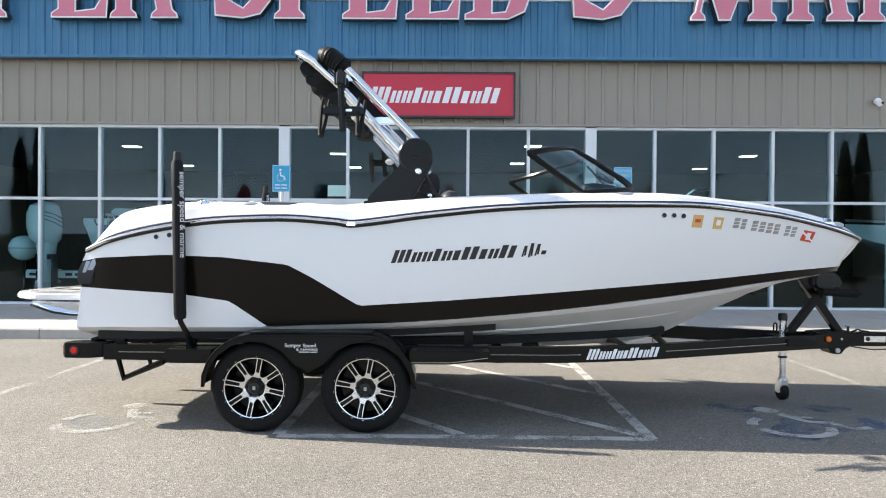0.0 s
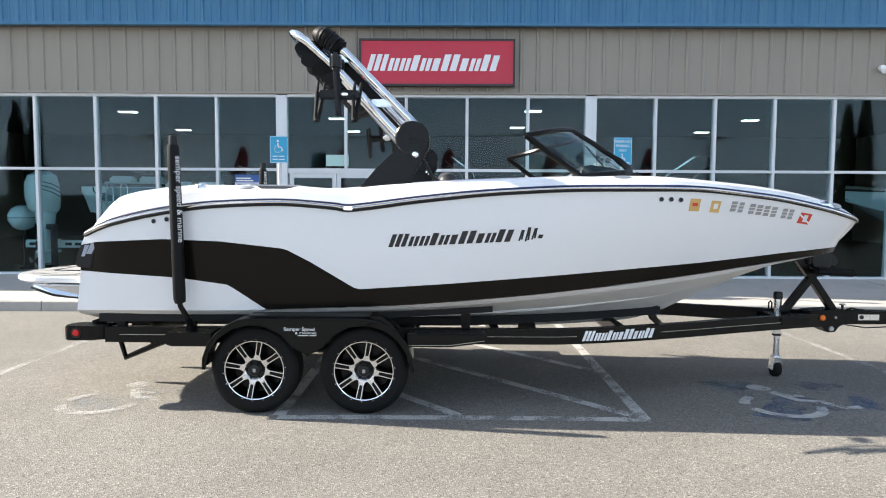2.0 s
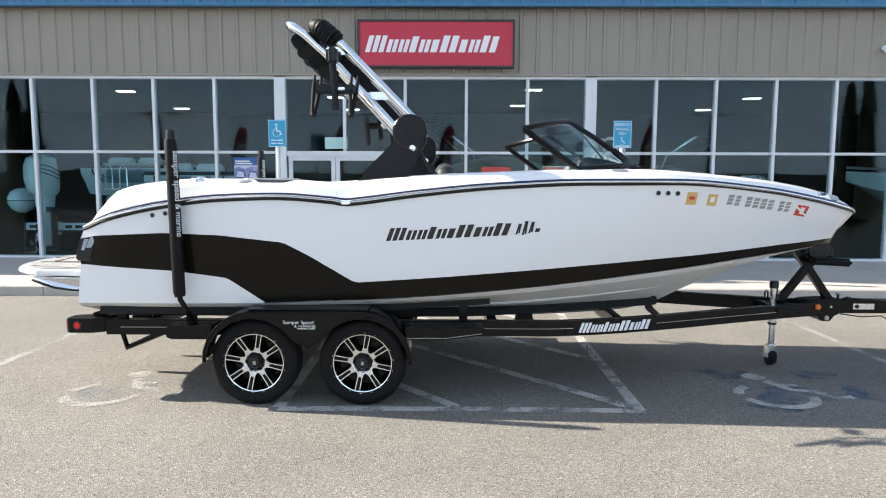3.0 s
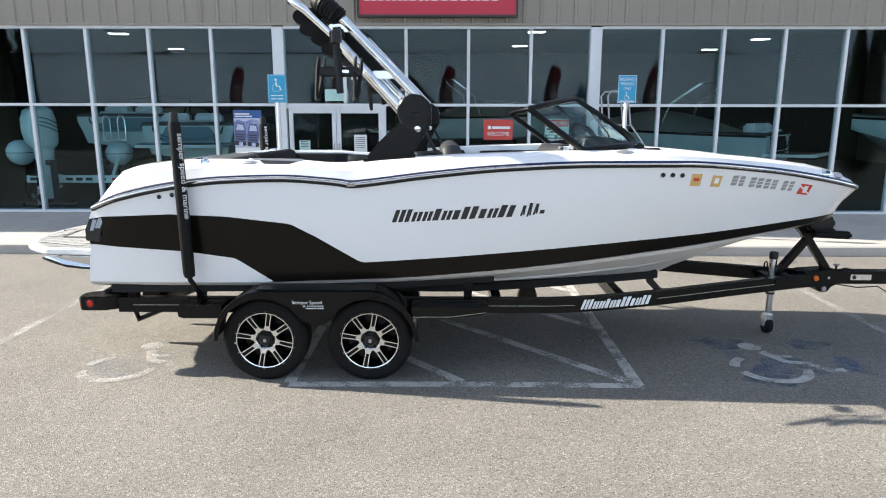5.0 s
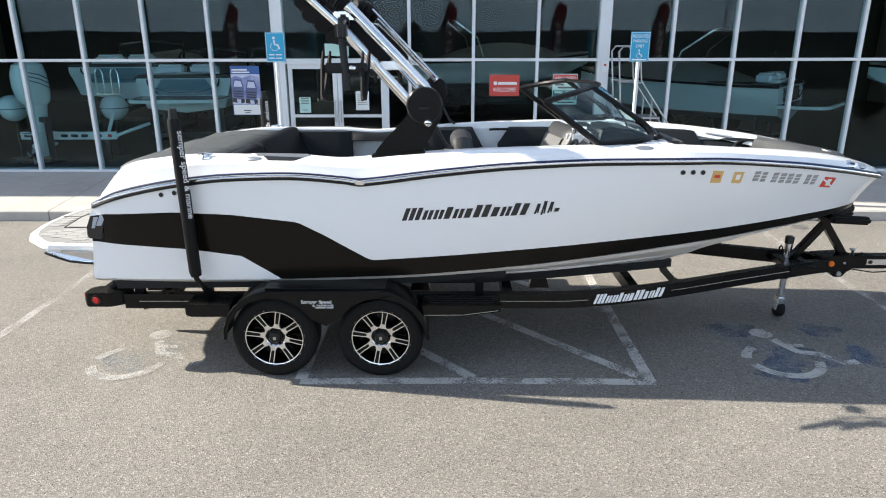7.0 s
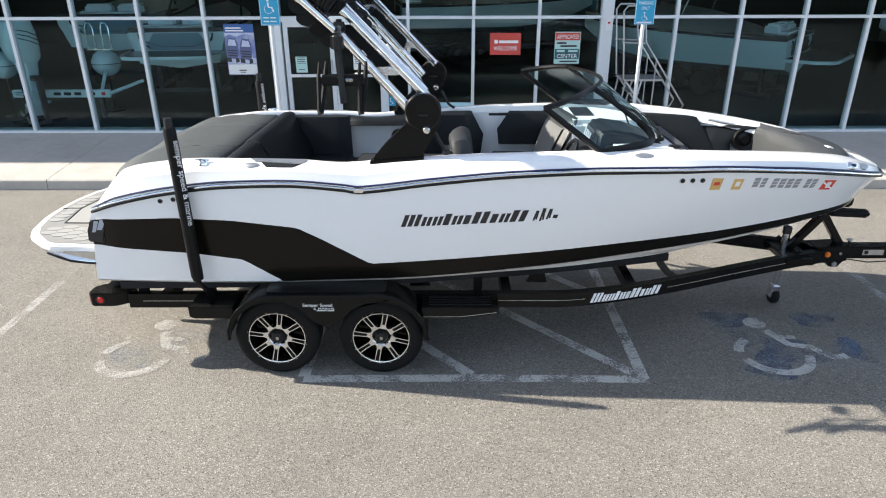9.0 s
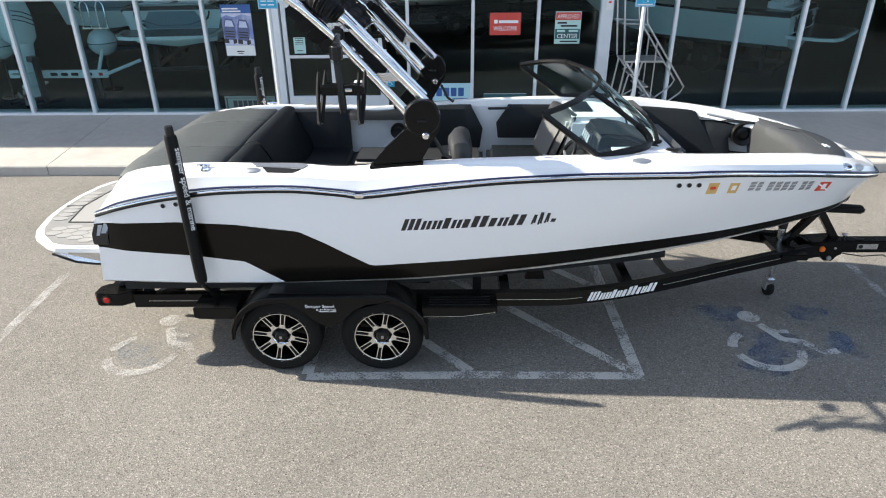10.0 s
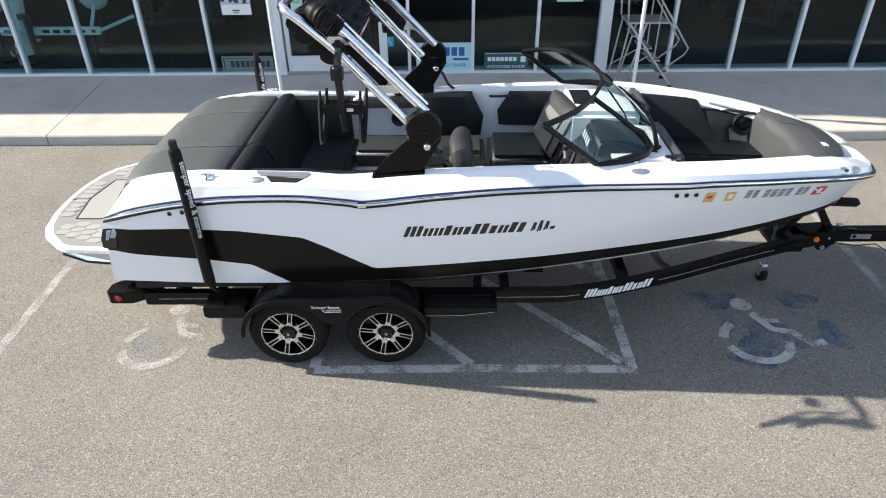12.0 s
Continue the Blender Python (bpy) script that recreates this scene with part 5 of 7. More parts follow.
    st = part("step", prism([(-0.26, 0.535), (0.06, 0.535), (0.30, 0.565), (0.36, 0.58), (0.36, 0.635), (-0.26, 0.635)], "y", ys0, ys1), BLACK_PAINT, trailer, "black ribbed fender step", bevel=0.006)
    part("pinstripe", tube([(-0.25, ys1 + s * 0.001, 0.548), (0.06, ys1 + s * 0.001, 0.55), (0.34, ys1 + s * 0.001, 0.588)], 0.0022, 4), PIN, st)
    for k in range(4):
        part("tread_rib", slab(-0.2 + 0.0, 0.3, ys0 + s * (0.05 + 0.045 * k) - 0.008, ys0 + s * (0.05 + 0.045 * k) + 0.008, 0.634, 0.64), BLACK_PLASTIC, st)
    st = part("step", prism([(-2.14, 0.545), (-2.1, 0.53), (-1.78, 0.53), (-1.78, 0.635), (-2.14, 0.635)], "y", ys0, ys1), BLACK_PAINT, trailer, "black ribbed fender step", bevel=0.006)
    # guide pole with padded cover
    yp = MID + s * 1.26
    dx, dz = (0.0, 0.0) if s < 0 else (0.03, -0.06)
    pole = part("guide_pole", tube([(-1.97, MID + s * 1.12, 0.62), (-1.985, MID + s * 1.18, 0.7), (-2.03, yp, 0.84), (-2.045 + dx * 0.2, yp, 1.0), (-2.06 + dx, yp, 2.14 + dz)], 0.021, 10), BLACK_PAINT, trailer, smooth=True)
    cover = part("padded_cover", tube([(-2.03, yp, 0.865), (-2.035, yp, 0.9), (-2.045 + dx * 0.5, yp, 1.4), (-2.055 + dx * 0.9, yp, 1.9 + dz), (-2.06 + dx, yp, 2.06 + dz), (-2.06 + dx, yp, 2.085 + dz)], [0.040, 0.047, 0.047, 0.047, 0.046, 0.040], 14), FABRIC_BLACK, pole, "black padded pole cover", smooth=True)
    part("pole_cap", spin([(0, 0.02), (0.027, 0.015), (0.031, 0.0), (0.031, -0.08), (0, -0.08)], (-2.06 + dx, yp, 2.14 + dz), "z", 14), BLACK_PLASTIC, pole, smooth=True)
    POLE_COVERS.append((cover, yp))
for x in (-2.45, -1.02, 0.45, 1.55):
    o = ease(x, RAIL) - 0.075
    part("cross_member", slab(x - 0.04, x + 0.04, MID - o, MID + o, 0.50, 0.60), BLACK_PAINT, trailer)
part("rear_bar", slab(-3.0, -2.94, MID - 0.87, MID + 0.87, 0.55, 0.62), BLACK_PAINT, trailer, bevel=0.006)
for s in (-1, 1):
    part("rear_brace", tube([(-2.9, MID + s * 0.9, 0.64), (-2.72, MID + s * 0.84, 0.70)], 0.025, 6), BLACK_PAINT, trailer)
    part("skid", tube([(-3.0, MID + s * 0.3, 0.54), (-2.91, MID + s * 0.3, 0.22), (-2.56, MID + s * 0.3, 0.37), (-2.5, MID + s * 0.3, 0.52)], 0.03, 6), BLACK_PAINT, trailer)
part("roller_tube", tube([(-2.5, MID - 0.35, 0.66), (-2.5, MID + 0.35, 0.66)], 0.045, 14), WHITE_PAINT, trailer, "pale keel roller", smooth=True)
for x in (-1.452, -0.598):
    part("axle", tube([(x, MID - 1.1, 0.343), (x, MID + 1.1, 0.343)], 0.035, 10), BLACK_PAINT, trailer)
# tongue, hinge, winch stand, jack
part("tongue", slab(3.42, 5.6, MID - 0.065, MID + 0.065, 0.53, 0.655), BLACK_PAINT, trailer, bevel=0.008)
hinge = part("tongue_hinge", prism([(3.46, 0.66), (3.46, 0.52), (3.58, 0.515), (3.62, 0.46), (3.70, 0.46), (3.74, 0.515), (3.78, 0.53), (3.78, 0.675), (3.72, 0.675)], "y", MID - 0.105, MID + 0.105), BLACK_PAINT, trailer, bevel=0.006)
part("pivot_bolt", spin([(0, -0.12), (0.022, -0.12), (0.024, -0.10), (0.024, 0.10), (0.022, 0.12), (0, 0.12)], (3.66, MID, 0.495), "y", 12), GALV, hinge, smooth=True)
part("pivot_bolt", spin([(0, -0.112), (0.012, -0.11), (0.012, 0.11), (0, 0.112)], (3.70, MID, 0.6), "y", 10), GALV, hinge, smooth=True)
for s in (-1, 1):
    part("side_marker", spin([(0, -0.012), (0.022, -0.01), (0.028, 0.0), (0.028, 0.012), (0, 0.012)], (3.565, MID + s * 0.134, 0.60), "y", 18), AMBER_LENS, hinge, "round amber side marker", smooth=True)
pin = part("hinge_pin", tube([(3.80, MID - 0.03, 0.65), (3.80, MID - 0.03, 0.71)], 0.012, 8), BLACK_PLASTIC, hinge)
part("pin_knob", spin([(0, 0.01), (0.026, 0.006), (0.03, 0.0), (0.026, -0.006), (0, -0.008)], (3.80, MID - 0.03, 0.715), "z", 16), GALV, pin, smooth=True)
part("safety_cable", tube([(3.84, MID - 0.02, 0.66), (3.88, MID - 0.05, 0.685), (3.93, MID - 0.03, 0.67), (3.99, MID - 0.04, 0.665)], 0.009, 6), BLACK_PLASTIC, hinge, smooth=True)
plate = part("maker_plate", slab(3.93, 4.13, MID - 0.069, MID - 0.064, 0.57, 0.625), MACHINED, trailer, "silver plate with a dark emblem")
part("plate_mark", spin([(0, -0.002), (0.02, -0.002), (0.02, 0.002), (0, 0.002)], (3.965, MID - 0.07, 0.598), "y", 16), BLACK_PLASTIC, plate)
part("brake_line", tube([(3.8, MID - 0.075, 0.53), (4.0, MID - 0.08, 0.50), (4.2, MID - 0.07, 0.51), (4.35, MID - 0.05, 0.42), (4.5, MID, 0.46)], 0.006, 6), BLACK_PLASTIC, trailer, smooth=True)


def strut(name, x0, z0, x1, z1, y, w, t, mat=BLACK_PAINT):
    d = Vector((x1 - x0, 0, z1 - z0))
    n = Vector((-d.z, 0, d.x)).normalized() * w / 2
    return part(name, prism([(x0 + n.x, z0 + n.z), (x1 + n.x, z1 + n.z), (x1 - n.x, z1 - n.z), (x0 - n.x, z0 - n.z)], "y", y - t / 2, y + t / 2), mat, trailer, bevel=0.006)


strut("winch_post", 3.73, 0.65, 3.34, 1.20, MID, 0.065, 0.075)
strut("winch_post", 3.25, 0.63, 3.55, 1.03, MID, 0.065, 0.07)
winch = part("winch", spin([(0, -0.085), (0.09, -0.085), (0.1, -0.07), (0.1, 0.07), (0.09, 0.085), (0, 0.085)], (3.56, MID, 1.14), "y", 24), BLACK_PLASTIC, trailer, "black domed winch cover", smooth=True)
part("winch_cover", prism([(3.43, 1.1), (3.7, 1.08), (3.73, 1.12), (3.68, 1.2), (3.58, 1.25), (3.45, 1.23)], "y", MID - 0.075, MID + 0.075), BLACK_PLASTIC, winch, bevel=0.012)
part("bow_pad", cushion(3.46, 3.83, MID - 0.2, MID - 0.1, 1.0, 1.07, 0.022, turn=Matrix.Rotation(radians(3), 4, "Y")), RUBBER, winch, smooth=True)
part("bow_pad", cushion(3.46, 3.83, MID + 0.1, MID + 0.2, 1.0, 1.07, 0.022, turn=Matrix.Rotation(radians(3), 4, "Y")), RUBBER, winch, smooth=True)
part("bow_roller", tube([(3.44, MID - 0.1, 1.21), (3.44, MID + 0.1, 1.21)], 0.04, 12), RUBBER, winch, smooth=True)
part("winch_strap", tube([(3.56, MID, 1.24), (3.60, MID, 1.33)], 0.02, 6, flat=0.3), WHITE_PAINT, winch)
jack = part("tongue_jack", tube([(3.225, MID + 0.05, 0.19), (3.225, MID + 0.05, 0.40), (3.225, MID + 0.05, 0.402), (3.225, MID + 0.05, 0.76)], [0.03, 0.03, 0.037, 0.037], 16), MACHINED, trailer, "bright jack tube with a black cap and wheel", smooth=True)
part("jack_cap", spin([(0, 0.07), (0.036, 0.068), (0.042, 0.055), (0.042, 0.0), (0, 0.0)], (3.225, MID + 0.05, 0.755), "z", 16), BLACK_PLASTIC, jack, smooth=True)
part("jack_wheel", spin([(0.02, -0.035), (0.07, -0.035), (0.08, -0.02), (0.08, 0.02), (0.07, 0.035), (0.02, 0.035)], (3.225, MID + 0.05, 0.08), "x", 20), RUBBER, jack, smooth=True)
part("jack_fork", prism([(3.17, 0.07), (3.26, 0.07), (3.265, 0.2), (3.185, 0.2)], "y", MID + 0.002, MID + 0.098), MACHINED, jack, bevel=0.008)
part("jack_band", spin([(0.031, -0.01), (0.041, -0.01), (0.041, 0.01), (0.031, 0.01)], (3.225, MID + 0.05, 0.41), "z", 16), BLACK_PLASTIC, jack)
part("jack_handle", tube([(3.13, MID + 0.03, 0.66), (3.13, MID + 0.03, 0.72), (3.145, MID + 0.03, 0.735), (3.16, MID + 0.03, 0.72), (3.16, MID + 0.03, 0.66)], 0.008, 6), BLACK_PAINT, jack, smooth=True)
part("jack_mount", slab(3.1, 3.36, MID - 0.3, MID + 0.3, 0.56, 0.62), BLACK_PAINT, trailer, bevel=0.006)


def wheel(x, side):
    """Tyre and eight-spoke machined rim; face turned outwards."""
    y, s = MID + side * 1.175, side
    c = (x, y, 0.343)

    def pr(pts):
        return [(r, h * s) for r, h in pts]

    tyre = part("tyre", spin(pr([(0.235, -0.11), (0.30, -0.125), (0.328, -0.112), (0.343, -0.09), (0.346, -0.03), (0.346, 0.03), (0.343, 0.09), (0.328, 0.112), (0.312, 0.121), (0.30, 0.122), (0.297, 0.125), (0.27, 0.124), (0.245, 0.118), (0.238, 0.105), (0.235, 0.09)]), c, "y", 64), RUBBER, trailer, "black low-profile trailer tyre", smooth=30)
    rim = part("rim", spin(pr([(0.236, -0.1), (0.232, 0.02), (0.226, 0.085), (0.238, 0.1), (0.241, 0.113), (0.237, 0.117), (0.229, 0.117), (0.224, 0.108), (0.215, 0.06), (0.2, -0.02), (0.0, -0.03)]), c, "y", 64), BLACK_PAINT, tyre, "black rim with machined eight-spoke face", smooth=30)
    part("rim_edge", spin(pr([(0.224, 0.110), (0.226, 0.1172), (0.233, 0.1195), (0.235, 0.115)]), c, "y", 64), MACHINED, rim, smooth=True)
    spoke = bmesh.new()

    def bar(q):
        top = [spoke.verts.new((a, h * s, r)) for a, r, h in q]
        low = [spoke.verts.new((a, (h - 0.045) * s, r)) for a, r, h in q]
        spoke.faces.new(top)
        for i in range(len(q)):
            spoke.faces.new((top[i], top[(i + 1) % len(q)], low[(i + 1) % len(q)], low[i]))

    bar([(-0.030, 0.078, 0.0965), (0.030, 0.078, 0.0965), (0.0195, 0.118, 0.101), (-0.0195, 0.118, 0.101)])
    for k in (-1, 1):
        bar([(k * 0.0155 - 0.0038, 0.117, 0.101), (k * 0.0155 + 0.0038, 0.117, 0.101), (k * 0.0185 + 0.0034, 0.225, 0.1125), (k * 0.0185 - 0.0034, 0.225, 0.1125)])
    bmesh.ops.recalc_face_normals(spoke, faces=spoke.faces)
    web = bmesh.new()
    q = [(-0.02, 0.085, 0.082), (0.02, 0.085, 0.082), (0.021, 0.22, 0.1), (-0.021, 0.22, 0.1)]
    top = [web.verts.new((a, h * s, r)) for a, r, h in q]
    low = [web.verts.new((a, (h - 0.06) * s, r)) for a, r, h in q]
    web.faces.new(top)
    for i in range(4):
        web.faces.new((top[i], top[(i + 1) % 4], low[(i + 1) % 4], low[i]))
    bmesh.ops.recalc_face_normals(web, faces=web.faces)
    first = part("spoke", spoke, MACHINED)
    dark = part("spoke_web", web, BLACK_PAINT)
    at = Vector(c) - origin(rim)
    for k in range(8):
        a = 2 * math.pi * k / 8 + radians(11)
        for src in (first, dark):
            ob = src if k == 0 else new(src.name.split(".")[0], src.data)
            ob.parent = rim
            ob.location = at
            ob.rotation_euler = (0, a, 0)
    part("hub_ring", spin(pr([(0.066, 0.080), (0.072, 0.088), (0.085, 0.0955), (0.093, 0.0955), (0.097, 0.088), (0.10, 0.05), (0.066, 0.05)]), c, "y", 40), MACHINED, rim, smooth=30)
    part("hub_cap", spin(pr([(0.07, 0.05), (0.07, 0.085), (0.064, 0.082), (0.052, 0.082), (0.05, 0.1), (0.04, 0.114), (0.02, 0.118), (0.0, 0.118)]), c, "y", 24), BLACK_PLASTIC, rim, smooth=30)
    part("cap_emblem", slab(x - 0.011, x + 0.011, y + s * 0.118, y + s * 0.121, 0.343 - 0.014, 0.343 + 0.012), GALV, rim)
    bolt = part("rim_bolt", spin(pr([(0, 0.119), (0.0055, 0.117), (0.0055, 0.105), (0, 0.105)]), (0, 0, 0), "y", 6), CHROME)
    nut = part("lug_nut", spin(pr([(0, 0.11), (0.008, 0.108), (0.008, 0.09), (0, 0.09)]), (0, 0, 0), "y", 6), BLACK_PAINT)
    for k in range(18):
        a = 2 * math.pi * (k + 0.3) / 18
        ob = bolt if k == 0 else new("rim_bolt", bolt.data)
        ob.parent = rim
        ob.location = at + Vector((0.2455 * math.cos(a), 0, 0.2455 * math.sin(a)))
    for k in range(6):
        a = 2 * math.pi * k / 6
        ob = nut if k == 0 else new("lug_nut", nut.data)
        ob.parent = rim
        ob.location = at + Vector((0.062 * math.cos(a), 0, 0.062 * math.sin(a)))


for x in (-1.452, -0.598):
    for s in (-1, 1):
        wheel(x, s)

# ---- painted markings on the lot ----
def worn_paint(name, colour, cover, solid=0.8):
    m = bpy.data.materials.new(name)
    m.use_nodes = True
    n, l = m.node_tree.nodes, m.node_tree.links
    p = n["Principled BSDF"]
    p.inputs["Roughness"].default_value = 0.8
    where = n.new("ShaderNodeTexCoord")
    chips, broad = n.new("ShaderNodeTexNoise"), n.new("ShaderNodeTexNoise")
    chips.inputs["Scale"].default_value, chips.inputs["Detail"].default_value = 90, 3
    broad.inputs["Scale"].default_value, broad.inputs["Detail"].default_value = 4, 6
    for t in (chips, broad):
        l.new(where.outputs["Object"], t.inputs["Vector"])
    add = n.new("ShaderNodeMath")
    add.operation = "ADD"
    l.new(chips.outputs["Fac"], add.inputs[0])
    l.new(broad.outputs["Fac"], add.inputs[1])
    cutoff = n.new("ShaderNodeMapRange")
    cutoff.inputs["From Min"].default_value, cutoff.inputs["From Max"].default_value = 1.09 + cover, 0.83 + cover
    cutoff.inputs["To Max"].default_value = solid
    l.new(add.outputs[0], cutoff.inputs["Value"])
    p.inputs["Base Color"].default_value = (*colour, 1)
    see, mix = n.new("ShaderNodeBsdfTransparent"), n.new("ShaderNodeMixShader")
    l.new(cutoff.outputs["Result"], mix.inputs[0])
    l.new(see.outputs[0], mix.inputs[1])
    l.new(p.outputs[0], mix.inputs[2])
    l.new(mix.outputs[0], n["Material Output"].inputs["Surface"])
    return m


LINE = worn_paint("worn_white_line_paint", (0.56, 0.55, 0.52), 0.13)
LINE_OLD = worn_paint("faded_white_line_paint", (0.52, 0.515, 0.50), 0.04, 0.5)
FADED_BLUE = worn_paint("faded_blue_paint", (0.025, 0.115, 0.27), 0.03, 0.5)
FADED_BLUE_OLD = worn_paint("bleached_blue_paint", (0.16, 0.22, 0.29), -0.02, 0.26)
GALV_OLD = material("dull_cast_iron", (0.14, 0.135, 0.13), 0.6, 0.3, vary=0.2, scale=60)


def stroke(pts, w, mat, name, parent, z=0.004):
    """A painted band on the ground along a line."""
    pts = [Vector((p[0], p[1], 0)) for p in pts]
    left, right = [], []
    for i, p in enumerate(pts):
        d = (pts[min(i + 1, len(pts) - 1)] - pts[max(i - 1, 0)]).normalized()
        n = Vector((-d.y, d.x, 0)) * w / 2
        left.append((p.x + n.x, p.y + n.y, z))
        right.append((p.x - n.x, p.y - n.y, z))
    bm = loft([left, right])
    bmesh.ops.recalc_face_normals(bm, faces=bm.faces)
    if bm.faces[:][0].normal.z < 0:
        bmesh.ops.reverse_faces(bm, faces=bm.faces)
    return part(name, bm, mat, parent)


marks = thing("road_marking", (0.1, 5, 0), "worn white hatched access aisle lines", "road marking", kind="structure")
for k, (a, b) in enumerate((((-1.25, 4.92), (0.12, 4.935)), ((0.12, 4.935), (1.6, 4.915)), ((1.57, 4.92), (1.57, 9.7)), ((-1.25, 4.95), (-1.25, 9.7)), ((0.14, 4.98), (-1.22, 6.5)), ((1.5, 5.0), (-1.22, 7.9)), ((1.55, 6.35), (-1.22, 9.3)), ((1.55, 7.75), (-0.2, 9.6)))):
    stroke([a, b], 0.1, LINE, "painted_line", marks, 0.004 + 0.0008 * k)
for x0, x1 in ((-4.22, -4.26), (4.42, 4.42)):
    stroke([(x0, 4.4), (x1, 9.7)], 0.1, LINE_OLD, "painted_line", marks)


def chair_mark(cx, cy, mat, patch):
    """The wheelchair sign: head, body, arm, legs and a broken wheel ring."""
    root = thing("wheelchair_marking", (cx, cy, 0), "worn white wheelchair sign painted on the lot", "road marking", "wheelchair markings", kind="structure")
    # what is left of the blue field: ragged islands
    rnd = random.Random(4)
    for k, (px, py, rx, ry) in enumerate(((-0.36, 0.5, 0.24, 0.15), (0.46, 0.48, 0.2, 0.13), (-0.3, 0.12, 0.16, 0.13), (0.02, -0.1, 0.34, 0.2), (0.56, -0.06, 0.16, 0.2), (-0.28, -0.38, 0.2, 0.12)) if patch else ((-0.15, -0.1, 0.3, 0.2), (0.15, 0.2, 0.2, 0.14))):
        ring = []
        for i in range(26):
            a = 2 * math.pi * i / 26
            f = 1 + 0.22 * math.sin(3 * a + k) + 0.2 * (rnd.random() - 0.5)
            ring.append((cx + px + rx * f * math.cos(a), cy + py + ry * f * math.sin(a), 0.0022 + 0.0002 * k))
        bm = bmesh.new()
        bm.faces.new([bm.verts.new(p) for p in ring])
        part("blue_field", bm, FADED_BLUE if patch else FADED_BLUE_OLD, root)
    head = [(cx - 0.115 + 0.105 * math.cos(a), cy + 0.405 + 0.10 * math.sin(a)) for a in np.linspace(0, 2 * math.pi, 20)[:-1]]
    bm = bmesh.new()
    bm.faces.new([bm.verts.new((x, y, 0.0065)) for x, y in head])
    part("head_dot", bm, mat, root)
    stroke([(cx - 0.07, cy + 0.27), (cx + 0.04, cy + 0.02), (cx + 0.2, cy - 0.02), (cx + 0.36, cy - 0.21)], 0.09, mat, "body_stroke", root, 0.0066)
    stroke([(cx - 0.02, cy + 0.16), (cx + 0.15, cy + 0.14)], 0.06, mat, "arm_stroke", root, 0.0074)
    stroke([(cx + 0.34, cy - 0.19), (cx + 0.46, cy - 0.16)], 0.075, mat, "foot_stroke", root, 0.0078)
    ring = [(cx - 0.17 + 0.29 * math.cos(a), cy - 0.14 + 0.28 * math.sin(a)) for a in np.linspace(radians(196), radians(356), 18)]
    stroke(ring, 0.085, mat, "ring_stroke", root, 0.0082)
    ring = [(cx - 0.17 + 0.29 * math.cos(a), cy - 0.14 + 0.28 * math.sin(a)) for a in np.linspace(radians(120), radians(172), 8)]
    stroke(ring, 0.085, mat, "ring_stroke", root, 0.0086)


cover = thing("utility_cover", (5.07, 9.5, 0), "small round grey metal cover set in the asphalt", "utility cover", kind="structure")
part("lid", spin([(0, 0.006), (0.085, 0.006), (0.09, 0.003), (0.09, 0.0), (0, 0.0)], (5.07, 9.48, 0.001), "z", 24), GALV_OLD, cover)
part("ring", spin([(0.095, 0.0), (0.095, 0.007), (0.115, 0.004), (0.115, 0.0)], (5.07, 9.48, 0.001), "z", 24), GALV_OLD, cover)
chair_mark(2.98, 5.43, LINE, True)
chair_mark(-2.62, 5.39, LINE_OLD, False)


# ---- doors ----
def door(x0, x1):
    root = thing("door_1" if x0 < -2.5 else "door_2", (x0, GLASS_Y, 0.33), "closed white aluminium glass shop door", "door", kind="structure")
    y0, y1 = GLASS_Y - 0.03, GLASS_Y + 0.02
    for a, b, c, d in ((x0, x0 + 0.075, 0.35, 2.2), (x1 - 0.075, x1, 0.35, 2.2), (x0 + 0.075, x1 - 0.075, 2.12, 2.2), (x0 + 0.075, x1 - 0.075, 0.35, 0.62)):
        part("door_frame", slab(a, b, y0, y1, c, d), ALU_FRAME, root, bevel=0.003)
    part("mid_rail", slab(x0 + 0.075, x1 - 0.075, y0 + 0.004, y1 - 0.004, 1.28, 1.33), ALU_FRAME, root)
    for c, d in ((0.62, 1.28), (1.33, 2.12)):
        ob = part("pane", slab(x0 + 0.075, x1 - 0.075, GLASS_Y - 0.006, GLASS_Y, c, d), SHOP_GLASS, root)
        ob.visible_shadow = False
    return root


dm = (DOOR0 + DOOR1) / 2 + 0.01
d1 = door(DOOR0, dm - 0.004)
d2 = door(dm + 0.004, DOOR1)
part("door_handle", tube([(dm - 0.05, GLASS_Y - 0.03, 1.2), (dm - 0.05, GLASS_Y - 0.08, 1.22), (dm - 0.05, GLASS_Y - 0.08, 1.55), (dm - 0.05, GLASS_Y - 0.03, 1.57)], 0.012, 8), GALV, d1, smooth=True)
part("door_handle", tube([(dm + 0.05, GLASS_Y - 0.03, 1.2), (dm + 0.05, GLASS_Y - 0.08, 1.22), (dm + 0.05, GLASS_Y - 0.08, 1.55), (dm + 0.05, GLASS_Y - 0.03, 1.57)], 0.012, 8), GALV, d2, smooth=True)
frame_of_door = thing("door_frame_1", (DOOR0, GLASS_Y, 0.33), "white aluminium door surround", "door frame", kind="structure")
part("jamb", slab(DOOR1, DOOR1 + 0.06, GLASS_Y - 0.05, GLASS_Y + 0.07, 0.33, 2.245), ALU_FRAME, frame_of_door)
part("lintel", slab(-2.9, DOOR1, GLASS_Y - 0.05, GLASS_Y + 0.07, 2.2, 2.245), ALU_FRAME, frame_of_door)
part("threshold", slab(-2.9, DOOR1, GLASS_Y - 0.06, GLASS_Y + 0.08, 0.31, 0.35), GALV, frame_of_door)


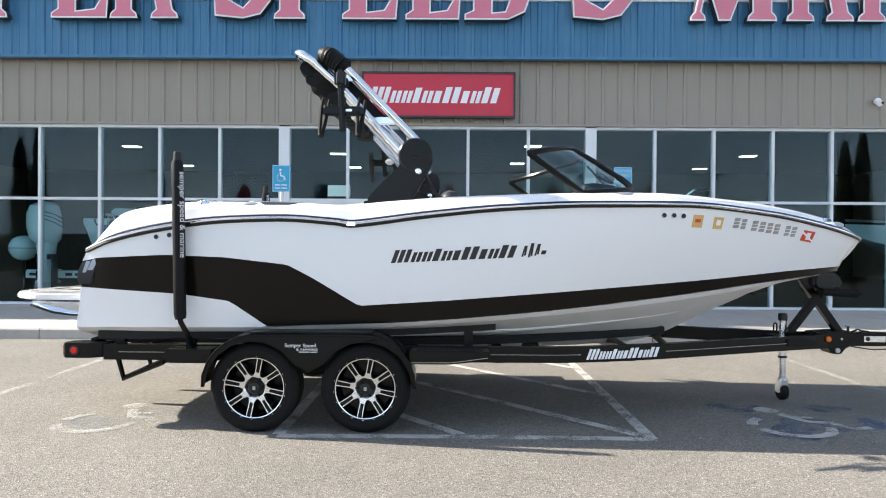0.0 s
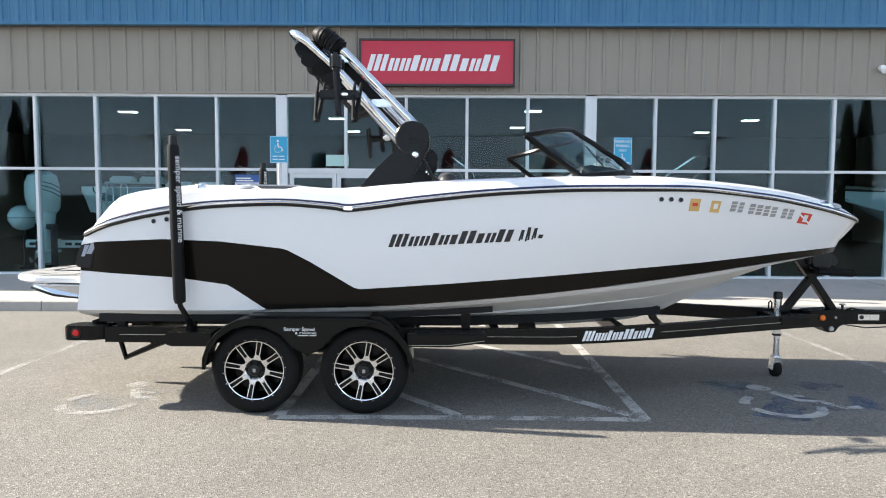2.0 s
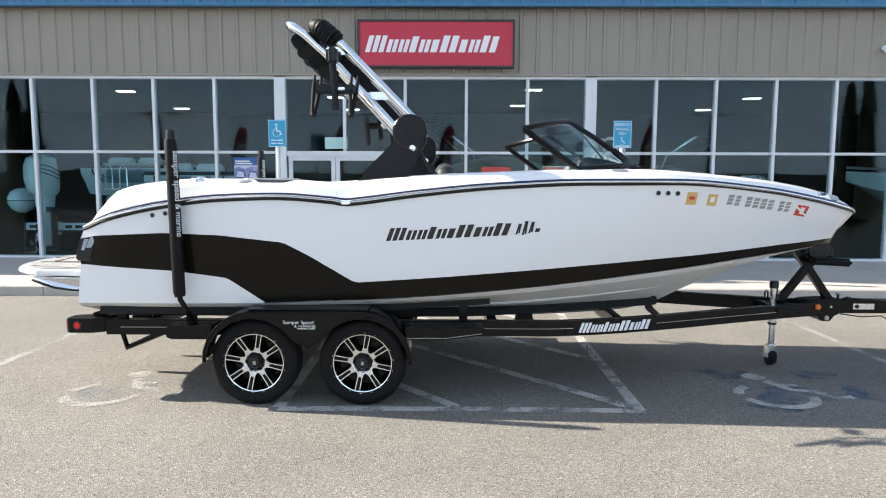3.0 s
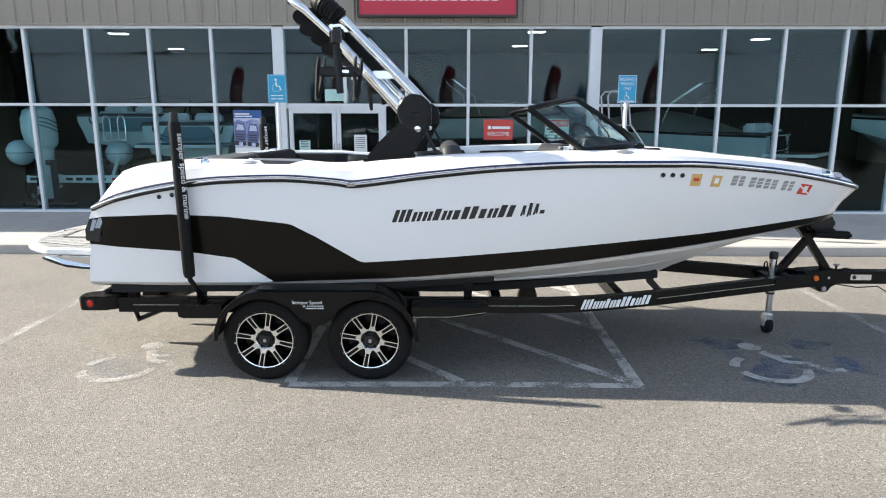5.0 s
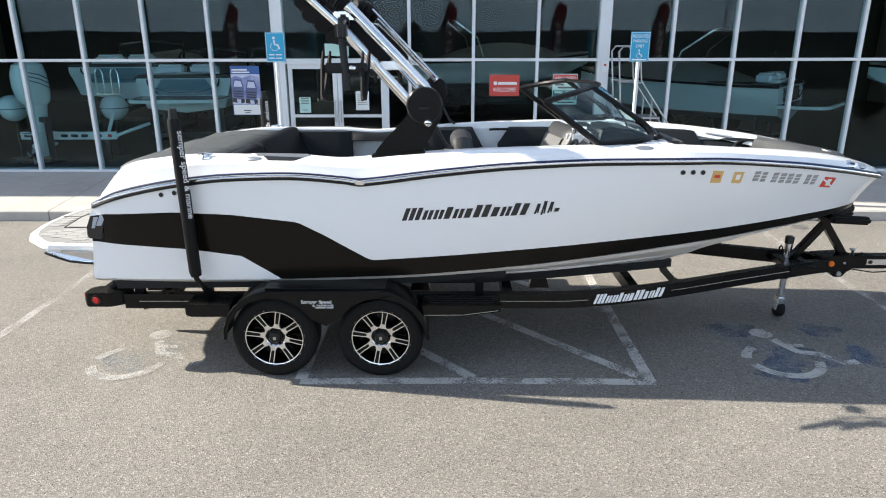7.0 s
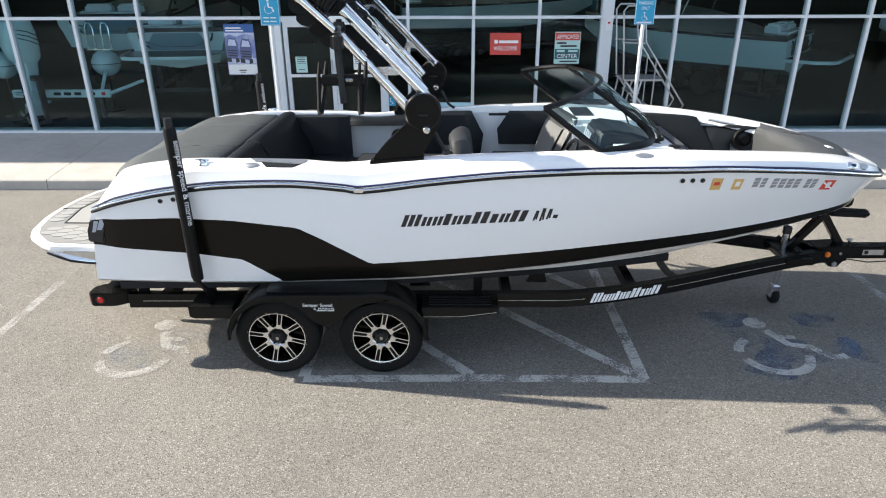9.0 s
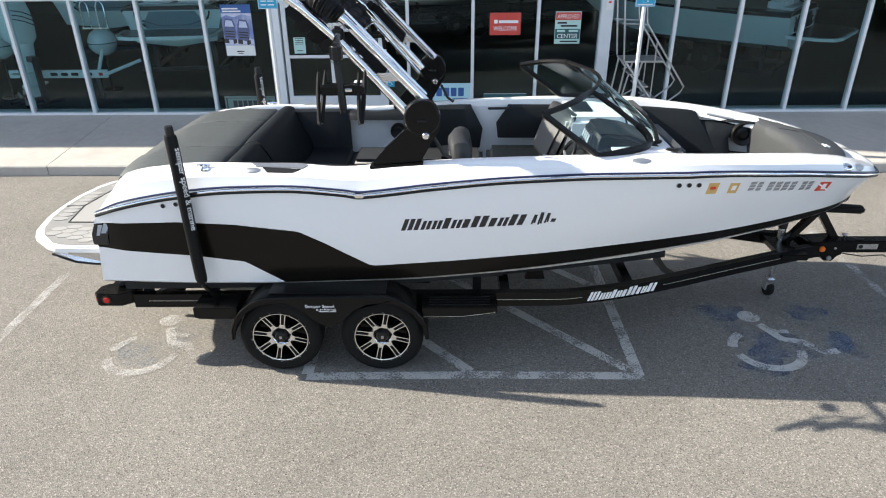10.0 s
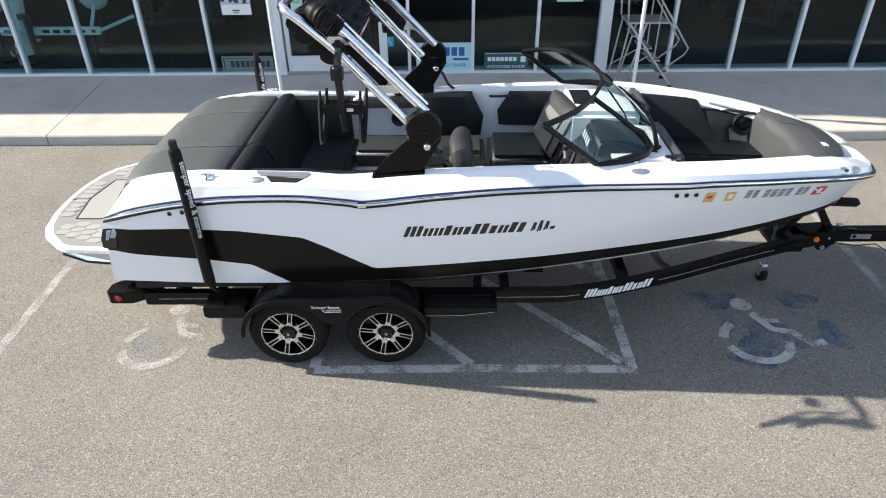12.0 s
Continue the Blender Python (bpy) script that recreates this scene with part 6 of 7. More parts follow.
# ---- signs ----
def text_line(words, x, y, z, size, mat, parent, name="lettering", width=None):
    c = bpy.data.curves.new("tmp_text", "FONT")
    c.body, c.size, c.align_x, c.extrude = words, size, "CENTER", 0.001
    tmp = bpy.data.objects.new("tmp_text", c)
    scene.collection.objects.link(tmp)
    bpy.context.view_layer.update()
    data = bpy.data.meshes.new_from_object(tmp.evaluated_get(bpy.context.evaluated_depsgraph_get()))
    bpy.data.objects.remove(tmp)
    bpy.data.curves.remove(c)
    k = 1.0
    if width:
        xs = [v.co.x for v in data.vertices]
        k = width / (max(xs) - min(xs))
    data.transform(Matrix.Translation((x, y, z)) @ Matrix.Rotation(math.pi / 2, 4, "X") @ Matrix.Diagonal((k, 1, 1, 1)))
    data.transform(Matrix.Translation(-origin(parent)))
    data.materials.clear()
    data.materials.append(mat)
    ob = new(name, data)
    ob.parent = parent
    return ob


def text_mesh(words, size):
    c = bpy.data.curves.new("tmp_text", "FONT")
    c.body, c.size, c.extrude = words, size, 0.0008
    tmp = bpy.data.objects.new("tmp_text", c)
    scene.collection.objects.link(tmp)
    bpy.context.view_layer.update()
    data = bpy.data.meshes.new_from_object(tmp.evaluated_get(bpy.context.evaluated_depsgraph_get()))
    bpy.data.objects.remove(tmp)
    bpy.data.curves.remove(c)
    bm = bmesh.new()
    bm.from_mesh(data)
    bpy.data.meshes.remove(data)
    return bm


# shop name down the guide poles and on the fender
for cover, yp in POLE_COVERS:
    bm = text_mesh("semper speed & marine", 0.066)
    long = max(v.co.x for v in bm.verts)
    for v in bm.verts:
        u, h, d = v.co
        z = 2.0 - u * 0.66 / long
        a = (h + 0.024) / 0.048
        r = 0.0495 + d
        v.co = (-2.0445 + (0.02 if yp > MID else 0) - 0.011 * (z - 1.4) + r * math.sin(a), yp - r * math.cos(a), z)
    part("lettering", bm, WHITE_PAINT, cover, "white shop lettering")
text_line("Semper Speed", -1.085, MID - 1.353, 0.668, 0.04, WHITE_PAINT, NEAR_FENDER, width=0.235)
text_line("& MARINE", -1.035, MID - 1.353, 0.642, 0.024, WHITE_PAINT, NEAR_FENDER, width=0.165)


def chair_icon(x, y, z, h, mat, parent):
    """Small upright wheelchair sign."""
    part("icon", spin([(0, 0), (h * 0.1, 0), (h * 0.1, 0.002), (0, 0.002)], (x - h * 0.08, y, z + h * 0.9), "y", 14), mat, parent)
    part("icon", tube([(x - h * 0.08, y, z + h * 0.75), (x - h * 0.04, y, z + h * 0.42), (x + h * 0.2, y, z + h * 0.4), (x + h * 0.32, y, z + h * 0.1)], h * 0.06, 6, flat=0.3), mat, parent)
    ring = [(x + h * 0.3 * math.cos(a) - h * 0.05, y, z + h * 0.28 + h * 0.3 * math.sin(a)) for a in np.linspace(radians(120), radians(350), 14)]
    part("icon", tube(ring, h * 0.05, 6, flat=0.3), mat, parent)


def parking_sign(x, written):
    label = "blue reserved parking sign on a steel post" if written else "blue wheelchair parking sign on a steel post"
    root = thing("parking_sign", (x, 10.6, 0.2), label, "sign", "parking signs")
    post = part("sign_post", tube([(x, 10.62, 0.1), (x, 10.62, 2.72)], 0.03, 12), ALU_FRAME, root, "white steel post", smooth=True)
    z0, z1 = 2.29, 2.72
    plate = part("sign_plate", slab(x - 0.145, x + 0.145, 10.582, 10.588, z0, z1), SIGN_BLUE, root, bevel=0.002)
    for a, b, c, d in ((-0.138, 0.138, z1 - 0.012, z1 - 0.007), (-0.138, 0.138, z0 + 0.007, z0 + 0.012), (-0.138, -0.133, z0 + 0.012, z1 - 0.012), (0.133, 0.138, z0 + 0.012, z1 - 0.012)):
        part("border", slab(x + a, x + b, 10.579, 10.583, c, d), WHITE_PAINT, plate)
    if written:
        text_line("RESERVED", x, 10.579, z1 - 0.085, 0.065, WHITE_PAINT, plate, width=0.24)
        text_line("PARKING", x, 10.579, z1 - 0.155, 0.065, WHITE_PAINT, plate, width=0.21)
        text_line("ONLY", x, 10.579, z1 - 0.225, 0.065, WHITE_PAINT, plate, width=0.12)
        chair_icon(x, 10.579, z0 + 0.055, 0.12, WHITE_PAINT, plate)
        part("small_print", slab(x - 0.11, x + 0.11, 10.579, 10.583, z0 + 0.022, z0 + 0.04), WHITE_PAINT, plate)
    else:
        chair_icon(x, 10.579, z0 + 0.17, 0.2, WHITE_PAINT, plate)
        for c in (0.10, 0.05):
            for a, b in ((-0.1, -0.02), (0.0, 0.09)):
                part("small_print", slab(x + a, x + b, 10.579, 10.583, z0 + c, z0 + c + 0.016), WHITE_PAINT, plate)


parking_sign(-2.655, False)
parking_sign(2.835, True)

# red fascia sign with the name as plain slanted bars
board = thing("shop_sign", (-0.155, 12.0, 3.77), "red rectangular shop sign with white slanted bars", "sign")
face = part("sign_face", slab(-1.52, 1.21, 11.985, 12.1, 3.795, 4.565), SIGN_RED, board)
DARK_FRAME = material("dark_sign_frame", (0.03, 0.028, 0.03), 0.5)
for a, b, c, d in ((-1.55, 1.24, 4.56, 4.595), (-1.55, 1.24, 3.765, 3.80), (-1.55, -1.515, 3.80, 4.56), (1.205, 1.24, 3.80, 4.56)):
    part("sign_frame", slab(a, b, 11.965, 12.1, c, d), DARK_FRAME, board)
for quad in mark_shapes(2.36, 0.29, 0.3):
    part("sign_bar", prism([(-1.42 + u, 4.03 + v) for u, v in quad], "y", 11.979, 11.986), WHITE_PAINT, board)

# big channel shapes on the fascia: feet, stems and bowls in faded pink with a white rim
PINK = material("sun_faded_red_acrylic", (0.62, 0.17, 0.24), 0.4, vary=0.08, dirt=(0.70, 0.30, 0.36), dirt_scale=1.5)
DARK_EDGE = material("dark_return", (0.02, 0.02, 0.025), 0.5)


def channel_shape(pts, parent):
    cx = sum(p[0] for p in pts) / len(pts)
    cz = sum(p[1] for p in pts) / len(pts)
    back = part("return", prism(pts, "y", 11.74, 11.88), DARK_EDGE, parent)
    big = []
    n = len(pts)
    area = sum(pts[i][0] * pts[(i + 1) % n][1] - pts[(i + 1) % n][0] * pts[i][1] for i in range(n))
    sgn = 1 if area > 0 else -1
    for i in range(n):
        p, a, b = Vector(pts[i]), Vector(pts[i - 1]), Vector(pts[(i + 1) % n])
        d1, d2 = (p - a).normalized(), (b - p).normalized()
        n1, n2 = Vector((d1.y, -d1.x)) * sgn, Vector((d2.y, -d2.x)) * sgn
        m = (n1 + n2)
        m = m / max(0.35, m.length_squared / 2)
        big.append(tuple(p - m * 0.028))
    part("rim", prism(pts, "y", 11.728, 11.74), WHITE_PAINT, parent)
    part("face", prism(big, "y", 11.718, 11.728), PINK, parent)


def glyph(kind, x0, x1):
    root = thing("sign_letter", (x0, 11.74, 5.46), "faded pink channel shape with a white rim", "sign letter", "fascia letters")
    zb, zt, w = 5.46, 6.75, x1 - x0
    foot, st = 0.09, 0.3
    stem = lambda a, b, serif=0.1, lean=0.0: [(a - serif, zb), (b + serif, zb), (b + serif * 0.8, zb + foot), (b, zb + foot * 1.8), (b + lean, zt), (a + lean, zt), (a, zb + foot * 1.8), (a - serif * 0.8, zb + foot)]
    if kind == "one":
        channel_shape(stem(x0 + 0.1, x1 - 0.1), root)
    elif kind == "two":
        channel_shape(stem(x0 + 0.1, x0 + 0.1 + st), root)
        channel_shape(stem(x1 - 0.1 - st, x1 - 0.1, 0.1, -0.22), root)
    elif kind == "base":
        channel_shape([(x0, zb), (x1 - 0.03, zb), (x1, zb + 0.42), (x1 - 0.1, zb + 0.42), (x1 - 0.25, zb + 0.17), (x0 + 0.45, zb + 0.13), (x0 + 0.45, zt), (x0 + 0.12, zt), (x0 + 0.12, zb + 0.17), (x0, zb + foot)], root)
    elif kind == "bowl":
        pts = [(x0 + 0.02, zb + 0.05), (x0 + w * 0.5, zb), (x0 + w * 0.8, zb + 0.08), (x1, zb + 0.36), (x1, zb + 0.7), (x1 - 0.3, zb + 0.7), (x1 - 0.32, zb + 0.42), (x0 + w * 0.5, zb + 0.2), (x0 + 0.14, zb + 0.42), (x0, zb + 0.45)]
        channel_shape(pts, root)
    elif kind == "round":
        pts = [(x0, zb), (x0 + w * 0.65, zb), (x0 + w * 0.9, zb + 0.14), (x1, zb + 0.5), (x1, zt), (x1 - 0.33, zt), (x1 - 0.33, zb + 0.55), (x0 + w * 0.6, zb + 0.15), (x0 + 0.5, zb + 0.13), (x0 + 0.5, zt), (x0 + 0.15, zt), (x0 + 0.15, zb + 0.17), (x0, zb + 0.1)]
        channel_shape(pts, root)
    elif kind == "splay":
        channel_shape(stem(x0 + 0.08, x0 + 0.2, 0.08, 0.25), root)
        channel_shape([(x0 + 0.5, zb), (x0 + 0.72, zb), (x0 + 1.0, zb + 0.75), (x0 + 0.95, zt), (x0 + 0.45, zt), (x0 + 0.2, zt - 0.3)], root)
        channel_shape(stem(x1 - 0.45, x1 - 0.1, 0.09), root)


for kind, x0, x1 in (("one", -8.65, -7.86), ("base", -7.08, -6.05), ("two", -6.03, -4.80), ("bowl", -4.17, -3.12), ("one", -3.1, -2.53), ("base", -1.88, -0.88), ("base", -0.75, 0.235), ("round", 0.30, 1.50), ("bowl", 2.21, 3.30), ("splay", 4.30, 5.85), ("two", 6.0, 7.2), ("two", 7.26, 8.5), ("one", 8.9, 9.7)):
    glyph(kind, x0, x1)

# dome camera on the tan wall
dome = thing("security_camera", (7.85, 12.12, 4.1), "white dome security camera on the wall", "camera")
part("mount", spin([(0, 0), (0.05, 0), (0.06, -0.03), (0.055, -0.08), (0, -0.09)], (7.85, 12.13, 4.13), "y", 18), WHITE_PAINT, dome, smooth=True)
part("dome", spin([(0, -0.07), (0.03, -0.062), (0.05, -0.035), (0.058, 0.0), (0.05, 0.03), (0, 0.035)], (7.86, 12.03, 4.09), "z", 18), WHITE_PAINT, dome, smooth=True)
part("lens", spin([(0, -0.052), (0.02, -0.05), (0.026, -0.04), (0, -0.03)], (7.87, 12.0, 4.075), "y", 14), LENS_SMOKE, dome)

# ---- things fixed to the glass ----
PAPER = material("white_paper", (0.72, 0.73, 0.72), 0.7, vary=0.05)
TEAL_PAPER = material("pale_teal_paper", (0.42, 0.62, 0.58), 0.7, vary=0.05)
POSTER_BLUE = material("blue_poster_print", (0.16, 0.20, 0.42), 0.5, vary=0.5, scale=9, dirt=(0.55, 0.58, 0.68), dirt_scale=5.0, dirt_amount=0.8)
POSTER_TOP = material("blue_poster_band", (0.03, 0.10, 0.30), 0.5, vary=0.1)
INK = material("dark_print", (0.03, 0.03, 0.035), 0.6)
RED_CARD = material("red_card", (0.55, 0.06, 0.045), 0.5, vary=0.05)
GREEN_CARD = material("dark_green_card", (0.02, 0.09, 0.10), 0.5, vary=0.05)
PALE_BLUE_CARD = material("pale_blue_card", (0.42, 0.66, 0.72), 0.5, vary=0.05)
PY = GLASS_Y - 0.004


def card(name, x0, x1, z0, z1, mat, label, category, y=PY):
    root = thing(name, ((x0 + x1) / 2, y, z0), label, category)
    part("sheet", slab(x0, x1, y - 0.002, y + 0.001, z0, z1), mat, root)
    return root


def bars(root, rows, mat, y=PY):
    for x0, x1, z0, z1 in rows:
        part("print_bar", slab(x0, x1, y - 0.005, y - 0.002, z0, z1), mat, root)


poster = p = card("poster", -3.93, -3.36, 1.645, 2.225, POSTER_BLUE, "blue and white vehicle poster taped to the glass", "poster")
bars(p, [(-3.93, -3.36, 2.225, 2.34)], POSTER_TOP)
bars(p, [(-3.9, -3.6, 2.275, 2.295), (-3.9, -3.55, 2.24, 2.26)], PAPER, PY - 0.003)
bars(p, [(-3.92, -3.37, 1.65, 1.79)], PAPER)
bars(p, [(-3.72, -3.58, 1.70, 1.715), (-3.7, -3.6, 1.675, 1.685)], INK, PY - 0.003)
PRINT_STEEL = material("steel_blue_print", (0.09, 0.11, 0.22), 0.5, vary=0.4, scale=30)
PRINT_PALE = material("pale_snow_print", (0.50, 0.53, 0.66), 0.5, vary=0.25, scale=14)


def print_shape(pts, mat, root, y=PY - 0.003):
    part("print_shape", prism(pts, "y", y - 0.002, y + 0.001), mat, root)


# two boxy vehicles in snow
print_shape([(-3.925, 1.80), (-3.365, 1.80), (-3.365, 1.87), (-3.5, 1.90), (-3.66, 1.86), (-3.8, 1.91), (-3.925, 1.89)], PRINT_PALE, p)
print_shape([(-3.925, 2.17), (-3.84, 2.2), (-3.7, 2.17), (-3.55, 2.21), (-3.365, 2.18), (-3.365, 2.222), (-3.925, 2.222)], PRINT_PALE, p)
for x, z in ((-3.81, 1.99), (-3.55, 1.975)):
    print_shape([(x - 0.10, z - 0.11), (x + 0.09, z - 0.13), (x + 0.12, z - 0.02), (x + 0.115, z + 0.09), (x + 0.085, z + 0.16), (x - 0.055, z + 0.17), (x - 0.095, z + 0.09), (x - 0.115, z - 0.02)], PRINT_STEEL, p, PY - 0.005)
    print_shape([(x - 0.075, z + 0.06), (x + 0.095, z + 0.055), (x + 0.07, z + 0.135), (x - 0.045, z + 0.145)], PRINT_PALE, p, PY - 0.007)
    for k in range(3):
        print_shape([(x - 0.085, z - 0.08 + 0.035 * k), (x + 0.09, z - 0.09 + 0.035 * k), (x + 0.09, z - 0.075 + 0.035 * k), (x - 0.085, z - 0.065 + 0.035 * k)], INK, p, PY - 0.007)
    print_shape([(x - 0.12, z - 0.16), (x - 0.03, z - 0.17), (x - 0.03, z - 0.11), (x - 0.12, z - 0.1)], INK, p, PY - 0.009)
    print_shape([(x + 0.05, z - 0.18), (x + 0.12, z - 0.165), (x + 0.12, z - 0.11), (x + 0.05, z - 0.12)], INK, p, PY - 0.009)
poster.location.z, poster.scale.z = 1.325, 1.22
poster.location.x, poster.scale.x = -3.635, 0.9
p = card("paper_sign", -2.20, -1.78, 2.34, 2.545, TEAL_PAPER, "pale green paper taped above the shop doors", "paper")
p = card("notice", -2.70, -2.50, 1.675, 1.945, TEAL_PAPER, "pale teal opening-hours notice on the door", "notice", GLASS_Y - 0.012)
bars(p, [(-2.67, -2.53, 1.92 - 0.03 * k, 1.93 - 0.03 * k) for k in range(4)] + [(-2.65, -2.55, 1.72, 1.73)], INK, GLASS_Y - 0.012)
p.location.z -= 0.315
p = card("notice", -1.69, -1.455, 1.655, 1.985, PAPER, "white paper notice on the door", "notice", GLASS_Y - 0.012)
bars(p, [(-1.66, -1.49, 1.93 - 0.035 * k, 1.94 - 0.035 * k) for k in range(6)], INK, GLASS_Y - 0.012)
p.location.z -= 0.250
p = card("access_sticker", -1.14, -0.98, 1.14, 1.31, SIGN_BLUE, "square blue wheelchair sticker on the glass", "sticker")
chair_icon(-1.06, PY - 0.006, 1.165, 0.12, WHITE_PAINT, p)
p.location.z -= 0.370
p = card("welcome_sign", 0.685, 1.215, 1.88, 2.245, RED_CARD, "red welcome card in the window", "sign")
text_line("WELCOME", 0.95, PY - 0.005, 1.955, 0.1, WHITE_PAINT, p, width=0.4)
bars(p, [(0.76, 0.82, 2.07, 2.13), (0.84, 1.17, 2.075, 2.12)], WHITE_PAINT)
p.location.z -= 0.230
p = card("dealer_sign", 1.80, 2.24, 1.72, 2.25, TEAL_PAPER, "approved dealer card in the window", "sign")
bars(p, [(1.81, 2.23, 2.11, 2.235)], RED_CARD)
text_line("APPROVED", 2.02, PY - 0.008, 2.135, 0.1, WHITE_PAINT, p, width=0.37)
bars(p, [(1.84, 2.0, 2.05, 2.08), (1.9, 2.18, 2.0, 2.03)], INK)
bars(p, [(1.81, 2.23, 1.80, 1.965)], GREEN_CARD)
text_line("CENTER", 2.02, PY - 0.008, 1.815, 0.1, WHITE_PAINT, p, width=0.35)
bars(p, [(1.84, 1.98, 1.915, 1.95), (2.04, 2.2, 1.915, 1.95)], TEAL_PAPER, PY - 0.003)
bars(p, [(1.9, 2.2, 1.745, 1.77)], INK)
p.location.z -= 0.220
p = card("window_decal", -4.05, -3.14, 0.62, 0.90, material("grey_green_decal", (0.12, 0.2, 0.19), 0.5), "grey-green decal low on the glass", "decal")
bars(p, [(-4.02, -4.0, 0.65, 0.87), (-4.0, -3.16, 0.86, 0.87), (-4.0, -3.16, 0.65, 0.66)] + [(-3.9 + 0.09 * k, -3.83 + 0.09 * k, 0.70, 0.82) for k in range(8)], INK)
p.location.z -= 0.280
p = card("window_decal", -0.60, 0.37, 0.62, 1.11, PALE_BLUE_CARD, "pale blue dealer decal low on the glass", "decal")
bars(p, [(-0.5 + 0.13 * k, -0.4 + 0.13 * k, 0.88, 1.03) for k in range(6)] + [(0.05, 0.32, 0.80, 0.84)], POSTER_TOP)
text_line("AUTHORIZED DEALER", -0.12, PY - 0.005, 0.69, 0.08, POSTER_TOP, p, width=0.8)
p.location.z -= 0.280
p = card("window_decal", 0.60, 1.38, 0.63, 0.95, GREEN_CARD, "dark green dealer decal low on the glass", "decal")
bars(p, [(0.66 + 0.075 * k, 0.72 + 0.075 * k, 0.80, 0.87) for k in range(7)] + [(1.24, 1.33, 0.78, 0.88), (0.61, 1.37, 0.935, 0.942), (0.61, 1.37, 0.638, 0.645)], PAPER)
text_line("AUTHORIZED DEALER", 0.99, PY - 0.005, 0.68, 0.07, PAPER, p, width=0.68)
p.location.z -= 0.300
p = thing("intercom", (2.68, 12.13, 2.1), "small white bell box on the post", "bell")
part("box", slab(2.62, 2.74, 12.115, 12.14, 2.06, 2.25), PAPER, p, bevel=0.006)
part("button", slab(2.66, 2.70, 12.108, 12.116, 2.17, 2.2), RED_LENS, p)

# ---- rolling ladder before the glass ----
lad = thing("rolling_ladder", (3.20, 11.6, 0.27), "silver steel rolling warehouse ladder", "ladder")
for y in (11.35, 11.85):
    part("side_rail", tube([(2.85, y, 1.35), (3.65, y, 0.34)], 0.018, 8), GALV, lad, smooth=True)
    part("handrail", tube([(2.82, y, 1.38), (2.72, y, 2.42), (2.78, y, 2.5), (3.00, y, 2.5), (3.06, y, 2.42), (3.12, y, 1.95), (3.85, y, 0.95), (3.80, y, 0.85), (3.48, y, 0.6)], 0.015, 8), GALV, lad, smooth=True)
    part("back_leg", tube([(2.86, y, 1.36), (2.72, y, 0.3)], 0.016, 8), GALV, lad, smooth=True)
    part("back_leg", tube([(3.12, y, 1.36), (2.90, y, 0.32)], 0.016, 8), GALV, lad, smooth=True)
    part("brace", tube([(2.75, y, 0.55), (3.25, y, 0.85)], 0.012, 8), GALV, lad, smooth=True)
    part("handrail_post", tube([(3.32, y, 0.8), (3.32, y, 1.7)], 0.012, 8), GALV, lad, smooth=True)
    part("rail_link", tube([(2.73, y, 1.95), (3.14, y, 1.93)], 0.012, 8), GALV, lad, smooth=True)
    part("foot", spin([(0, 0.0), (0.035, 0.0), (0.03, 0.05), (0, 0.05)], (3.65, y, 0.29), "z", 12), RUBBER, lad)
part("platform", slab(2.82, 3.48, 11.35, 11.85, 1.34, 1.37), GALV, lad, bevel=0.006)
for k in range(4):
    t = (k + 1) / 5
    part("tread", slab(2.85 + 0.8 * t - 0.08, 2.85 + 0.8 * t + 0.1, 11.36, 11.84, 1.35 - 1.01 * t - 0.012, 1.35 - 1.01 * t + 0.012), GALV, lad, bevel=0.004)

# ---- showroom: lamps and boats behind the glass ----
TUBE = glow("fluorescent_panel", (1.0, 0.95, 0.84), 5.5)
for x, y in ((2.44, 18.8), (2.41, 22.8), (9.35, 20.6), (9.15, 24.0), (-9.24, 19.3), (-9.5, 24.0), (-3.4, 20.6), (-3.4, 24.2)):
    lamp = thing("ceiling_light", (x, y, 4.3), "bright rectangular ceiling light panel", "ceiling light", "ceiling lights")
    part("frame", slab(x - 0.24, x + 0.24, y - 0.14, y + 0.14, 4.27, 4.299), WHITE_PAINT, lamp)
    part("diffuser", slab(x - 0.22, x + 0.22, y - 0.12, y + 0.12, 4.262, 4.271), TUBE, lamp)

TEAL_HULL = material("pale_show_hull", (0.62, 0.69, 0.69), 0.2, vary=0.03, coat=0.3)
SHOW_COVER = material("grey_boat_cover", (0.26, 0.24, 0.22), 0.9, vary=0.15, scale=8, bump=0.5, bump_scale=30)
TEAL_BAND = material("slate_blue_band", (0.13, 0.22, 0.27), 0.3, vary=0.1)
SHOW_DARK = material("dark_show_gelcoat", (0.02, 0.02, 0.025), 0.25)


